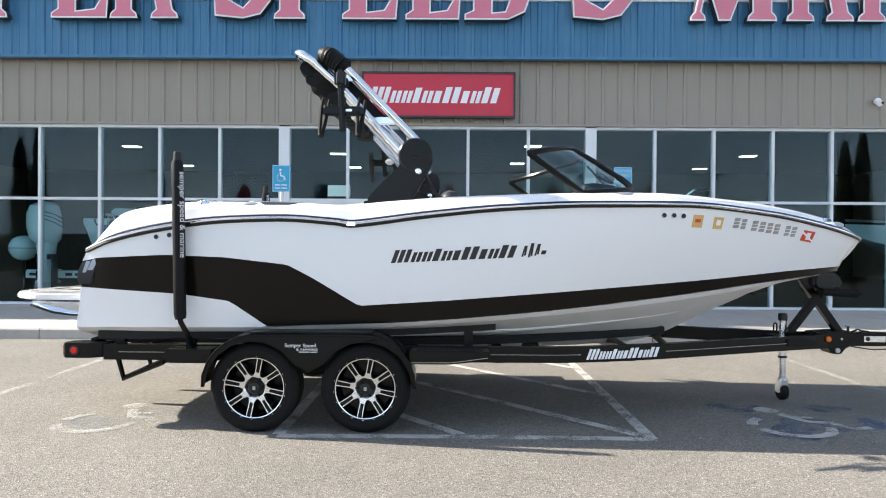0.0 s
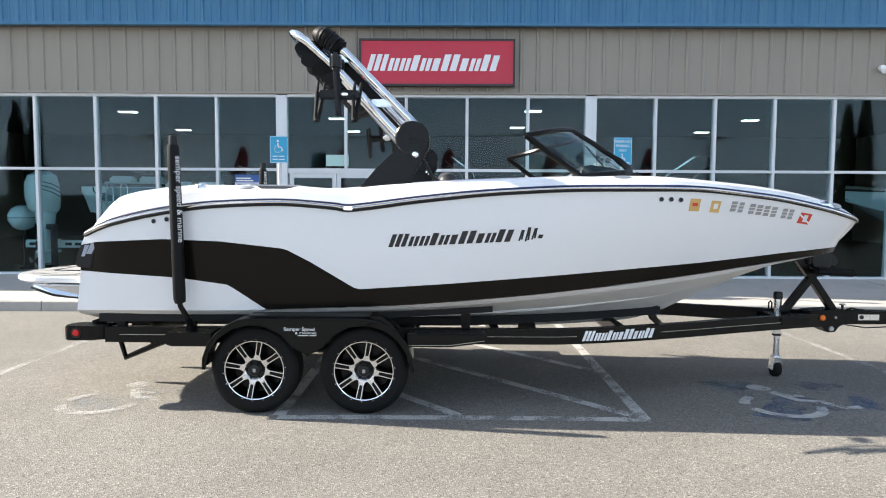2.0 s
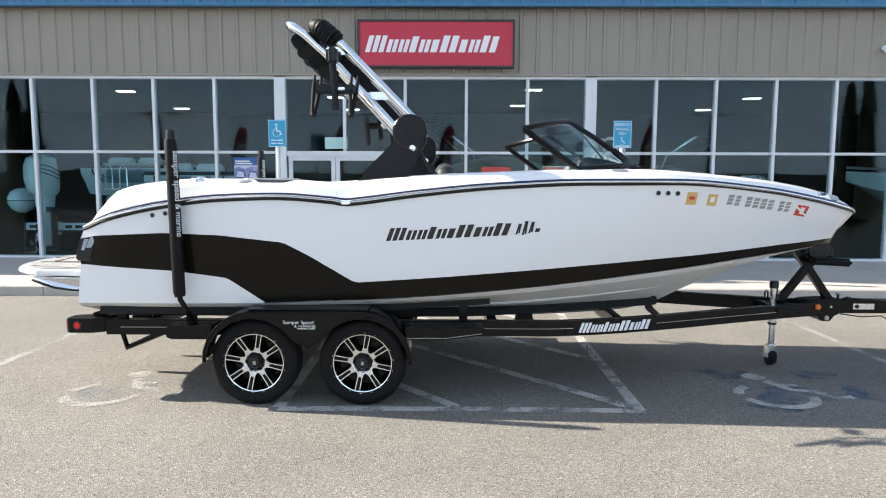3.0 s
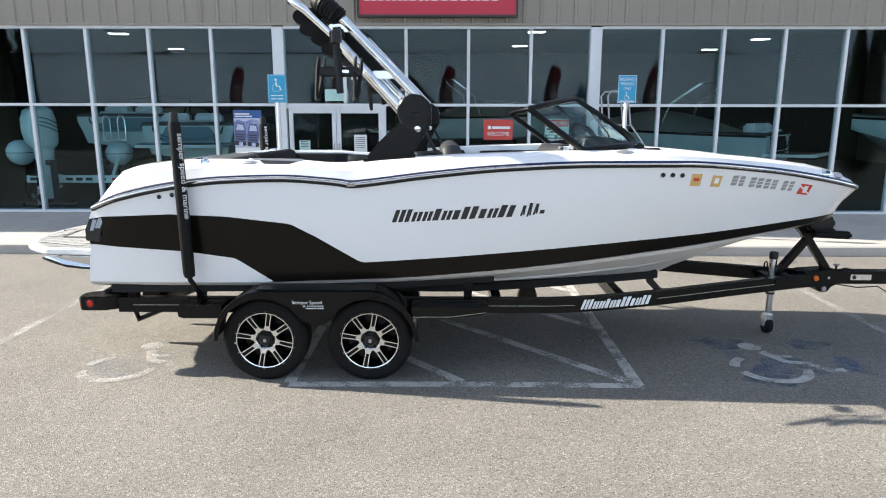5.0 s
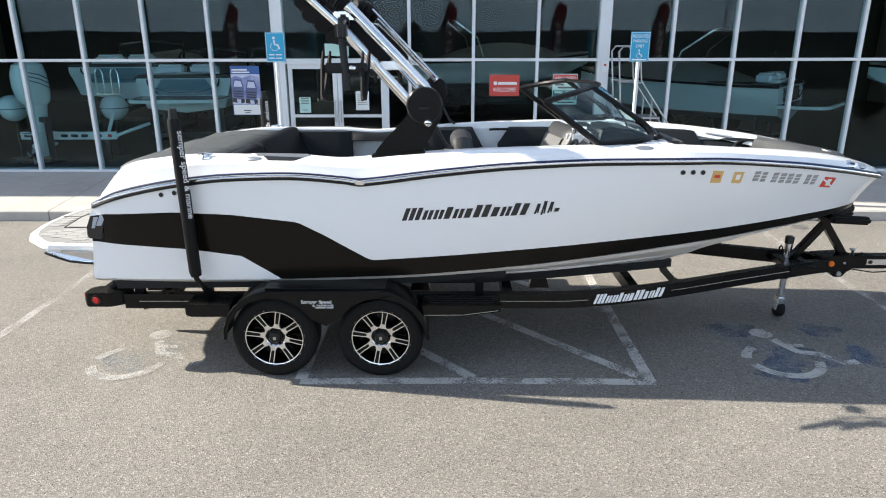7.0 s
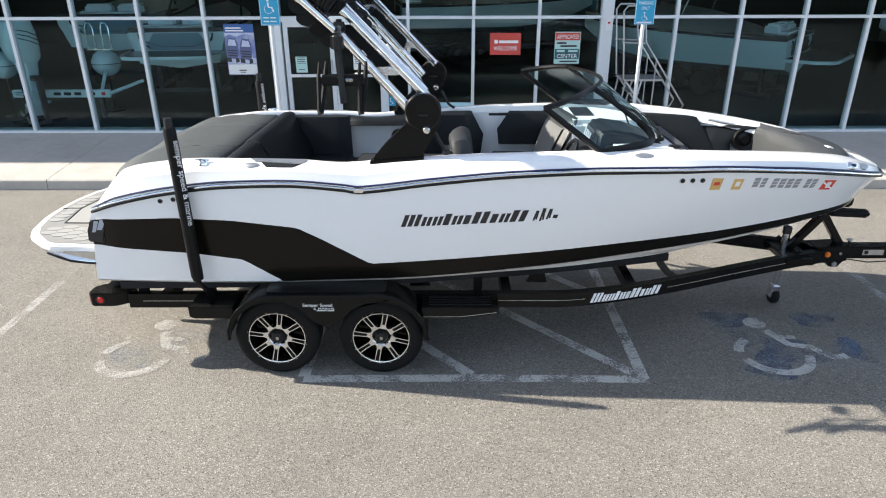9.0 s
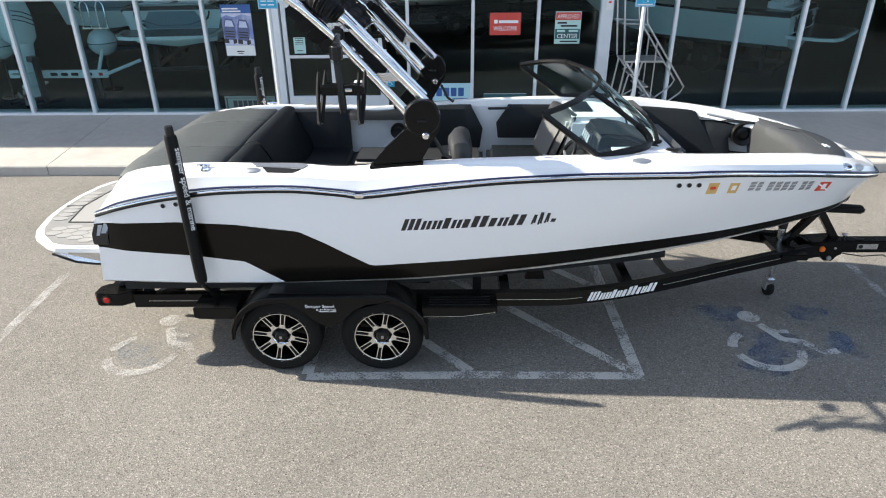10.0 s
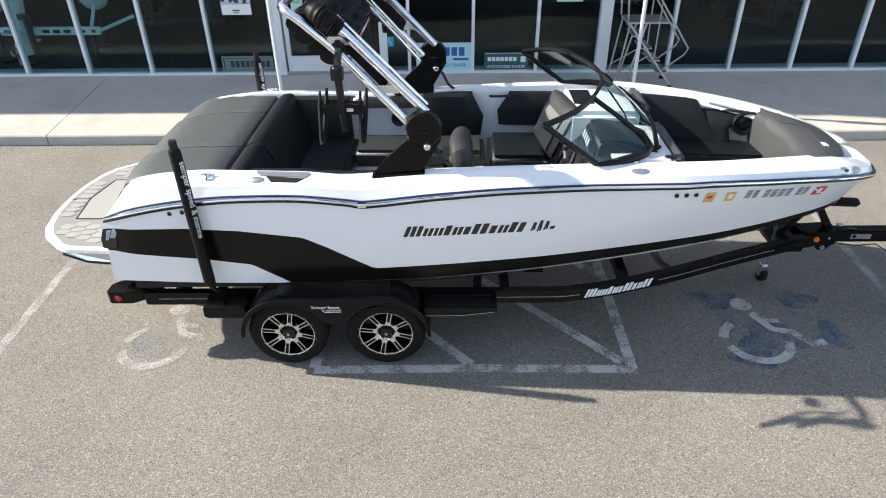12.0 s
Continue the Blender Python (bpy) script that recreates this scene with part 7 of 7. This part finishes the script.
def show_boat(x, y, z, turn, length=6.0, beam=2.3, label="", cover=True, dark=False, platform=True):
    """A runabout on a low trailer; stern at the origin, bow along +x before the turn."""
    root = thing("show_boat", (0, 0, 0), label, "boat", "showroom boats")
    rows, deck_rows, low = [], [], []
    for k in range(25):
        t = k / 24
        xx = length * t
        b = beam / 2 * (1 - max(0, (t - 0.45) / 0.55) ** 2.4) * (0.94 + 0.06 * min(1, t * 6))
        sheer = 1.0 + 0.18 * t * t
        chine = 0.40 + 0.52 * max(0, (t - 0.5) / 0.5) ** 2
        keel = (0.17 if cover else 0.30) + (0.85 * max(0, (t - 0.62) / 0.38) ** 2.2)
        rows.append([(xx, -b, sheer), (xx, -b * 1.0, sheer - 0.12), (xx, -b * 0.93, (sheer + chine) / 2), (xx, -b * 0.84, chine), (xx, 0, keel), (xx, b * 0.84, chine), (xx, b * 0.93, (sheer + chine) / 2), (xx, b, sheer - 0.12), (xx, b, sheer)])
        hump = 0.34 * math.sin(math.pi * min(1, max(0, (t - 0.22) / 0.6))) ** 0.7 if cover else 0.02
        deck_rows.append([(xx, -b, sheer), (xx, -b * 0.9, sheer + 0.06), (xx, -b * 0.55, sheer + 0.08 + hump), (xx, 0, sheer + 0.1 + hump * 1.15), (xx, b * 0.55, sheer + 0.08 + hump), (xx, b * 0.9, sheer + 0.06), (xx, b, sheer)])
    m = pose(x, y, z, 0, 0, turn)

    def put(name, bm, mat, lab="", smooth=40):
        bm.transform(m)
        return part(name, bm, mat, root, lab, smooth=smooth)

    bm = loft(rows)
    bm.faces.new([v for v in bm.verts][:9])
    put("hull", tidy(bm), TEAL_HULL, "pale gelcoat hull")
    put("boat_cover" if cover else "deck", tidy(loft(deck_rows)), SHOW_COVER if cover else TEAL_HULL)
    for s in (-1, 1):
        line = [Vector((r[0][0], s * abs(r[0][1]) * 1.01, r[0][2])) for r in rows]
        put("rub_rail", tube(line, 0.03, 6), SHOW_DARK)
    if dark:
        band = [[(r[1][0], r[1][1] * 1.004 - 0.004, r[1][2] - 0.02), (r[2][0], r[2][1] * 1.004 - 0.004, r[2][2] + 0.08)] for r in rows[2:20]]
        put("side_band", loft(band), SHOW_DARK)
    if platform:
        put("swim_platform", prism([(-0.95, -beam * 0.30), (-0.86, -beam * 0.42), (-0.6, -beam * 0.48), (0.02, -beam * 0.5), (0.02, beam * 0.5), (-0.6, beam * 0.48), (-0.86, beam * 0.42), (-0.95, beam * 0.30)], "z", 0.58, 0.64), TEAL_HULL, smooth=False)
        put("platform_pad", prism([(-0.89, -beam * 0.28), (-0.81, -beam * 0.38), (-0.57, -beam * 0.44), (-0.04, -beam * 0.45), (-0.04, beam * 0.45), (-0.57, beam * 0.44), (-0.81, beam * 0.38), (-0.89, beam * 0.28)], "z", 0.64, 0.65), SHOW_DARK, smooth=False)
    # transom well, quarter handles and stern seats
    put("transom_well", prism([(-beam * 0.22, 0.98), (-beam * 0.30, 0.74), (-beam * 0.27, 0.66), (beam * 0.27, 0.66), (beam * 0.30, 0.74), (beam * 0.22, 0.98)], "x", -0.02, 0.01), SHOW_DARK if cover else TEAL_BAND, smooth=False)
    for s in (-1, 1):
        put("grab_handle", tube([(-0.03, s * beam * 0.36, 0.98), (-0.05, s * beam * 0.355, 0.9), (-0.05, s * beam * 0.31, 0.78), (-0.03, s * beam * 0.27, 0.70)], 0.018, 6), SHOW_DARK)
    for yy in (-0.62, 0.06):
        put("stern_seat", cushion(0.3, 0.62, yy, yy + 0.56, 1.0, 1.26, 0.05), LINER_WHITE)
    # dark slab added for the shade inside the open stern bay
    put("bay_shade", slab(0.02, 1.5, -beam * 0.47, beam * 0.47, 0.99, 1.075), SHOW_DARK, smooth=False)
    put("engine_cover", cushion(0.08, 0.34, -0.7, 0.7, 0.98, 1.12, 0.04), LINER_WHITE)
    if not cover:
        put("windscreen_frame", tube([(2.6, -0.85, 1.1), (3.0, -0.8, 1.45), (3.2, 0, 1.55), (3.0, 0.8, 1.45), (2.6, 0.85, 1.1)], 0.025, 6), SHOW_DARK)
    else:
        for s in (-1, 1):
            put("tower_tube", tube([(2.4, s * 0.95, 1.1), (2.2, s * 0.9, 1.7), (1.6, s * 0.7, 2.15), (1.5, 0, 2.2)], 0.03, 8), CHROME)
    put("stripe", tube([(-0.008, -0.7, 0.85), (-0.008, -0.3, 0.72), (-0.008, 0.3, 0.72), (-0.008, 0.7, 0.85)], 0.015, 6), SHOW_DARK)
    bm = slab(0.2, length * 0.8, -0.75, -0.68, -0.25, -0.15)
    slab(0.2, length * 0.8, 0.68, 0.75, -0.25, -0.15, bm)
    slab(0.3, 0.38, -0.9, 0.9, -0.24, -0.16, bm)
    slab(length * 0.7, length * 0.7 + 0.08, -0.72, 0.72, -0.24, -0.16, bm)
    for xx in (0.5, length * 0.6):
        for yy in (-0.6, 0.6):
            slab(xx - 0.04, xx + 0.04, yy - 0.04, yy + 0.04, -0.2, 0.5, bm)
    put("cradle", bm, SHOW_DARK, smooth=False)
    for xx in (1.6, 2.3):
        for yy in (-0.95, 0.95):
            put("cradle_wheel", spin([(0.1, -0.09), (0.27, -0.1), (0.3, -0.07), (0.3, 0.07), (0.27, 0.1), (0.1, 0.09), (0, 0.03), (0, -0.03)][:6], (xx, yy, 0.32 - (z - 0.33)), "y", 24), RUBBER)
    return root


def outboard(x, y, z, turn, lab):
    """A tall white outboard motor: cowl, leg, plate and propeller."""
    root = thing("outboard_motor", (x, y, z), lab, "outboard motor", "outboard motors")
    m = pose(x, y, z, 0, 0, turn)

    def put(name, bm, mat, smooth=40):
        bm.transform(m)
        return part(name, bm, mat, root, smooth=smooth)

    rows = []
    for h, a, b, dx in ((0.0, 0.2, 0.17, 0.0), (0.08, 0.27, 0.22, -0.02), (0.3, 0.3, 0.25, -0.04), (0.55, 0.29, 0.25, -0.05), (0.72, 0.24, 0.22, -0.04), (0.8, 0.12, 0.12, -0.02)):
        rows.append([(dx + a * math.copysign(abs(math.cos(t)) ** 0.7, math.cos(t)), b * math.copysign(abs(math.sin(t)) ** 0.7, math.sin(t)), 0.95 + h) for t in np.linspace(0, 2 * math.pi, 25)[:-1]])
    bm = loft(rows, close=True)
    bmesh.ops.holes_fill(bm, edges=bm.edges)
    put("cowl", tidy(bm), TEAL_HULL)
    for k in range(3):
        put("cowl_stripe", tube([(-0.22, -0.245 - 0.0, 1.55 - 0.07 * k), (0.0, -0.262, 1.5 - 0.08 * k), (0.2, -0.24, 1.4 - 0.08 * k)], 0.008, 6), SHOW_DARK)
    rows = [[(dx + a * math.cos(t), b * math.sin(t), h) for t in np.linspace(0, 2 * math.pi, 17)[:-1]] for h, a, b, dx in ((0.95, 0.2, 0.15, 0), (0.6, 0.16, 0.1, 0), (0.42, 0.17, 0.08, 0.02), (0.15, 0.14, 0.05, 0.02), (-0.05, 0.1, 0.02, 0.05))]
    put("leg", tidy(loft(rows, close=True)), TEAL_HULL)
    put("plate", slab(-0.3, 0.22, -0.13, 0.13, 0.4, 0.42), TEAL_HULL, False)
    put("gearcase", tube([(0.28, 0, 0.17), (0.15, 0, 0.17), (-0.12, 0, 0.17), (-0.2, 0, 0.17)], [0.02, 0.06, 0.065, 0.04], 14), TEAL_HULL)
    for k in range(3):
        a = 2 * math.pi * k / 3
        put("blade", prism([(0.03 * math.cos(a), 0.03 * math.sin(a)), (0.17 * math.cos(a + 0.45), 0.17 * math.sin(a + 0.45)), (0.19 * math.cos(a + 0.1), 0.19 * math.sin(a + 0.1)), (0.13 * math.cos(a - 0.3), 0.13 * math.sin(a - 0.3))], "x", -0.25, -0.235), GALV, False)
    bm = slab(-0.05, 0.05, -0.3, -0.24, 0.33 - z, 0.7)
    slab(-0.05, 0.05, 0.24, 0.3, 0.33 - z, 0.7, bm)
    slab(-0.06, 0.06, -0.3, 0.3, 0.62, 0.72, bm)
    slab(-0.35, 0.35, -0.32, -0.22, 0.33 - z, 0.38 - z, bm)
    slab(-0.35, 0.35, 0.22, 0.32, 0.33 - z, 0.38 - z, bm)
    put("stand", bm, SHOW_DARK, False)
    return root


outboard(-7.88, 12.95, 0.5, 60, "tall white outboard motor behind the glass")
outboard(-9.6, 13.2, 0.6, 70, "tall white outboard motor behind the glass")
show_boat(-7.4, 15.6, 1.02, 100, 6.5, 2.4, "pale fishing boat hull on a trailer in the showroom", cover=False, platform=False)
show_boat(-5.5, 14.2, 0.85, 96, 5.6, 2.0, "pale runabout seen from its stern in the showroom", cover=False, platform=True)
show_boat(7.5, 15.1, 0.64, 140, 5.2, 2.2, "pale wakeboard boat under a grey cover", dark=True)
show_boat(14.6, 14.3, 0.85, 167, 5.4, 2.2, "pale runabout under a grey cover", dark=True)
show_boat(-1.5, 21.0, 0.95, 10, 6.0, 2.3, "pale covered boat at the back of the showroom")

# round fenders, ladder hoops and a white trailer bar near the glass
def round_fender(x, y, z):
    ball = thing("boat_fender", (x, y, 0.33), "round pale inflatable boat fender on a stand", "fender", "boat fenders")
    part("float", spin([(0, -0.26), (0.1, -0.245), (0.2, -0.18), (0.27, -0.06), (0.275, 0.05), (0.21, 0.18), (0.1, 0.245), (0, 0.255)], (x, y, z), "z", 28), TEAL_HULL, ball, smooth=True)
    part("seam_band", tube([(x + 0.276 * math.cos(a), y + 0.276 * math.sin(a), z) for a in np.linspace(0, 2 * math.pi, 25)], 0.007, 6), SHOW_DARK, ball)
    part("stand", tube([(x, y, z - 0.23), (x, y, 0.36), (x, y, 0.35), (x, y, 0.33)], [0.02, 0.02, 0.2, 0.2], 12), SHOW_DARK, ball)


round_fender(-6.92, 14.0, 1.28)
round_fender(-8.62, 13.4, 1.33)
hoop = thing("boarding_ladder", (-6.95, 13.9, 1.56), "bright bent-tube boarding ladder hoops", "ladder")
for x in (-7.17, -6.86):
    part("hoop", tube([(x, 13.92, 1.56), (x, 13.92, 1.96), (x + 0.04, 13.92, 2.05), (x + 0.11, 13.92, 2.05), (x + 0.15, 13.92, 1.96), (x + 0.15, 13.92, 1.56)], 0.016, 8), CHROME, hoop, smooth=True)
part("foot_bar", slab(-7.2, -6.68, 13.9, 13.95, 1.54, 1.57), CHROME, hoop)
bar = thing("trailer_crossbar", (-7.4, 13.3, 0.33), "white trailer crossbar with oval lamp holes", "trailer part")
part("beam", slab(-8.5, -6.6, 13.26, 13.34, 0.73, 0.88), TEAL_HULL, bar, bevel=0.01)
for x in (-8.35, -7.62, -7.42, -7.22, -6.95):
    part("lamp_hole", cushion(x - 0.07, x + 0.07, 13.245, 13.262, 0.775, 0.835, 0.012), SHOW_DARK, bar)
part("lamp", cushion(-6.76, -6.68, 13.245, 13.262, 0.775, 0.835, 0.012), RED_LENS, bar)
for x in (-8.2, -6.8):
    part("stand", slab(x - 0.04, x + 0.04, 13.27, 13.33, 0.33, 0.73), SHOW_DARK, bar)
for x0, z0, x1, z1 in ((-6.62, 0.80, -6.0, 1.02), (-6.75, 0.88, -6.70, 1.22)):
    part("tongue", tube([(x0, 13.3, z0), (x1, 13.5, z1)], 0.035, 6), TEAL_HULL, bar)
part("shelf", slab(-6.0, -5.0, 25.5, 25.9, 0.33, 2.2), SHOW_DARK, thing("shelf_unit", (-5.5, 25.7, 0.33), "dark shelf unit against the back wall", "shelf"))

# ---- what stands behind the camera and is seen in the glass ----
FLAG_RED = material("dark_red_flag", (0.22, 0.012, 0.02), 0.8, vary=0.15)
POLE_DARK = material("dark_bronze_pole", (0.03, 0.028, 0.025), 0.5)


def feather_flag(x, y):
    root = thing("feather_flag", (x, y, 0), "dark red feather flag on a bowed pole", "flag", "feather flags")
    line = [(x, y, 0.05), (x, y, 2.6), (x + 0.03, y, 3.3), (x + 0.14, y, 3.75), (x + 0.34, y, 3.95), (x + 0.5, y, 3.9)]
    part("pole", tube(line, [0.02, 0.016, 0.012, 0.01, 0.008, 0.006], 8), POLE_DARK, root, smooth=True)
    part("base_plate", slab(x - 0.25, x + 0.25, y - 0.25, y + 0.25, 0, 0.03), POLE_DARK, root)
    rows = []
    for k in range(14):
        t = k / 13
        z = 0.9 + 3.0 * t
        x0 = x + 0.015 + (0.0 if z < 2.8 else 0.3 * ((z - 2.8) / 1.1) ** 2)
        w = 0.52 * (1 - 0.2 * (1 - t)) * (1.0 if t < 0.85 else 1 - ((t - 0.85) / 0.15) ** 2 * 0.8)
        rows.append([(x0 + w * u, y + 0.03 * math.sin(3 * u + 5 * t), z) for u in (0, 0.33, 0.66, 1.0)])
    cloth = part("cloth", loft(rows), FLAG_RED, root, smooth=True)
    for k in range(6):
        z = 1.5 + 0.3 * k
        part("print_bar", slab(x + 0.2, x + 0.42, y + 0.035, y + 0.05, z, z + 0.18), PAPER, cloth)


for x in (-8.6, -4.6, -0.3, 3.85, 7.75):
    feather_flag(x, -2.3)


def lot_lamp(x, y):
    root = thing("parking_lamp", (x, y, 0), "dark twin-head parking lot lamp post", "lamp post", "lot lamps")
    part("post", tube([(x, y, 0), (x, y, 4.2)], [0.06, 0.045], 10), POLE_DARK, root, smooth=True)
    for s in (-1, 1):
        part("arm", tube([(x, y, 4.1), (x + s * 0.3, y, 4.15), (x + s * 0.48, y, 4.25), (x + s * 0.5, y, 4.38)], 0.025, 8), POLE_DARK, root, smooth=True)
        part("lamp_head", slab(x + s * 0.5 - 0.16, x + s * 0.5 + 0.16, y - 0.1, y + 0.16, 4.38, 4.55), POLE_DARK, root, bevel=0.02)


lot_lamp(-11.95, -3.4)
lot_lamp(10.9, -3.4)
LEAF = material("dark_cypress_leaf", (0.022, 0.035, 0.015), 0.8, vary=0.4, scale=3)
BARK = material("grey_brown_bark", (0.12, 0.09, 0.07), 0.9, vary=0.3, scale=15, bump=0.6, bump_scale=40)


def cypress(x, y, height, seed):
    rnd = random.Random(seed)
    root = thing("cypress_tree", (x, y, 0), "slim dark green twin-topped cypress tree", "tree", "cypress trees")
    part("trunk", tube([(x, y, 0), (x + 0.02, y, 0.5), (x, y, height * 0.8)], [0.09, 0.07, 0.015], 8), BARK, root, smooth=True)
    bm = bmesh.new()
    for k in range(2600):
        top = 0 if rnd.random() < 0.55 else 1
        ox = -0.28 if top == 0 else 0.28
        hh = height * (1.0 if top else 0.95)
        t = rnd.random() ** 0.8
        z = 0.35 + (hh - 0.35) * t
        r = 0.56 * (1 - t) ** 0.6 * min(1, t * 8 + 0.4) * (0.6 + 0.5 * rnd.random()) * (1 + 0.22 * math.sin(t * 19 + top * 2) * math.sin(t * 7))
        a = rnd.random() * 2 * math.pi
        c = Vector((x + ox * min(1, 0.5 + t) + r * math.cos(a), y + r * math.sin(a), z))
        d = Vector((math.cos(a) * 0.35, math.sin(a) * 0.35, 1)).normalized() * (0.09 + 0.08 * rnd.random())
        w = Vector((-math.sin(a), math.cos(a), 0)) * 0.03
        vs = [bm.verts.new(c - w), bm.verts.new(c + w), bm.verts.new(c + w * 0.5 + d * 0.7), bm.verts.new(c + d), bm.verts.new(c - w * 0.5 + d * 0.7)]
        bm.faces.new(vs)
    for ox, hh in ((-0.25, height * 0.9), (0.25, height * 0.95)):
        tube([(x + ox * 0.6, y, 0.4), (x + ox, y, height * 0.3), (x + ox, y, height * 0.65), (x + ox, y, hh)], [0.2, 0.32, 0.22, 0.02], 9, bm)
    part("crown", bm, LEAF, root)


cypress(-13.05, 3.9, 4.9, 3)
cypress(12.6, 3.9, 4.9, 5)

WIRE = material("black_cable", (0.01, 0.01, 0.01), 0.6)
line = thing("power_line", (0, -9, 0), "black overhead power line between wooden poles", "power line")
for z0, z1 in ((4.6, 6.4),):
    part("cable", tube([(-40 + 4 * k, -9, z0 + (z1 - z0) * k / 20 + 0.9 * ((k - 10) / 10) ** 2 - 0.45) for k in range(21)], 0.032, 6), WIRE, line)
for x in (-40, 40):
    part("wooden_pole", tube([(x, -9, 0), (x, -9, 8.5)], [0.16, 0.11], 10), BARK, line, smooth=True)

# low dark hills and a pale fence along the far side of the lot
HILL = material("dry_scrub_hill", (0.026, 0.023, 0.016), 1.0, spec=0.1, vary=0.5, scale=0.05, dirt=(0.012, 0.014, 0.008), dirt_scale=0.03, dirt_amount=0.8)
rows = []
for k in range(81):
    x = -600 + 15 * k
    h = 6.3 + 0.5 * math.sin(k * 0.31) + 0.35 * math.sin(k * 0.83 + 1) + 0.3 * math.sin(k * 1.9)
    rows.append([(x, -95, -0.2), (x, -140, 1.5), (x, -300, h * 0.5), (x, -420, h), (x, -520, -1)])
tagged(part("backdrop", loft(rows), HILL, smooth=True), "low dark scrub-covered hills beyond the lot", "hills", kind="structure")
fence = thing("fence", (0, -60, 0), "low pale post fence at the edge of the lot", "fence")
bm = slab(-0.06, 0.06, -0.06, 0.06, 0, 1.1)
post = part("fence_post", bm, PAPER)
for k in range(100):
    ob = post if k == 0 else new("fence_post", post.data)
    ob.parent = fence
    ob.location = (-80 + 1.6 * k, 0, 0)
part("fence_rail", slab(-80, 80, -60.03, -59.97, 0.5, 0.6), POLE_DARK, fence)


def parked_van(x, y, col, label):
    root = thing("parked_van", (x, y, 0), label, "van", "parked vans")
    m = material("vehicle_paint", col, 0.3, vary=0.03, coat=0.3)
    side = [(x - 2.4, 0.4), (x + 2.3, 0.4), (x + 2.4, 0.9), (x + 1.6, 1.1), (x + 0.9, 1.85), (x - 2.3, 1.9), (x - 2.45, 1.0)]
    part("body", prism(side, "y", y - 0.9, y + 0.9), m, root, bevel=0.08)
    for s in (-1, 1):
        part("window", prism([(x + 1.3, 1.12), (x + 0.8, 1.7), (x - 2.1, 1.72), (x - 2.2, 1.12)], "y", y + s * 0.9, y + s * 0.91), LENS_SMOKE, root)
        for xx in (x - 1.5, x + 1.5):
            part("tyre", spin([(0, -0.1), (0.3, -0.1), (0.33, -0.07), (0.33, 0.07), (0.3, 0.1), (0, 0.1)], (xx, y + s * 0.82, 0.33), "y", 20), RUBBER, root, smooth=True)


parked_van(-14, -34, (0.6, 0.6, 0.6), "white van parked far across the lot")
parked_van(9, -38, (0.06, 0.06, 0.07), "dark van parked far across the lot")

# true beam of boat and trailer; the boat lies a little low on its far side
for root, beam, y in ((boat, 0.95, 6.20), (trailer, 0.94, 6.22)):
    root.scale.y = beam
    root.location.y = y
boat.location.y -= 0.03
boat.location.z -= 0.025
boat.rotation_euler = (radians(-1.2), 0, radians(-1.1))
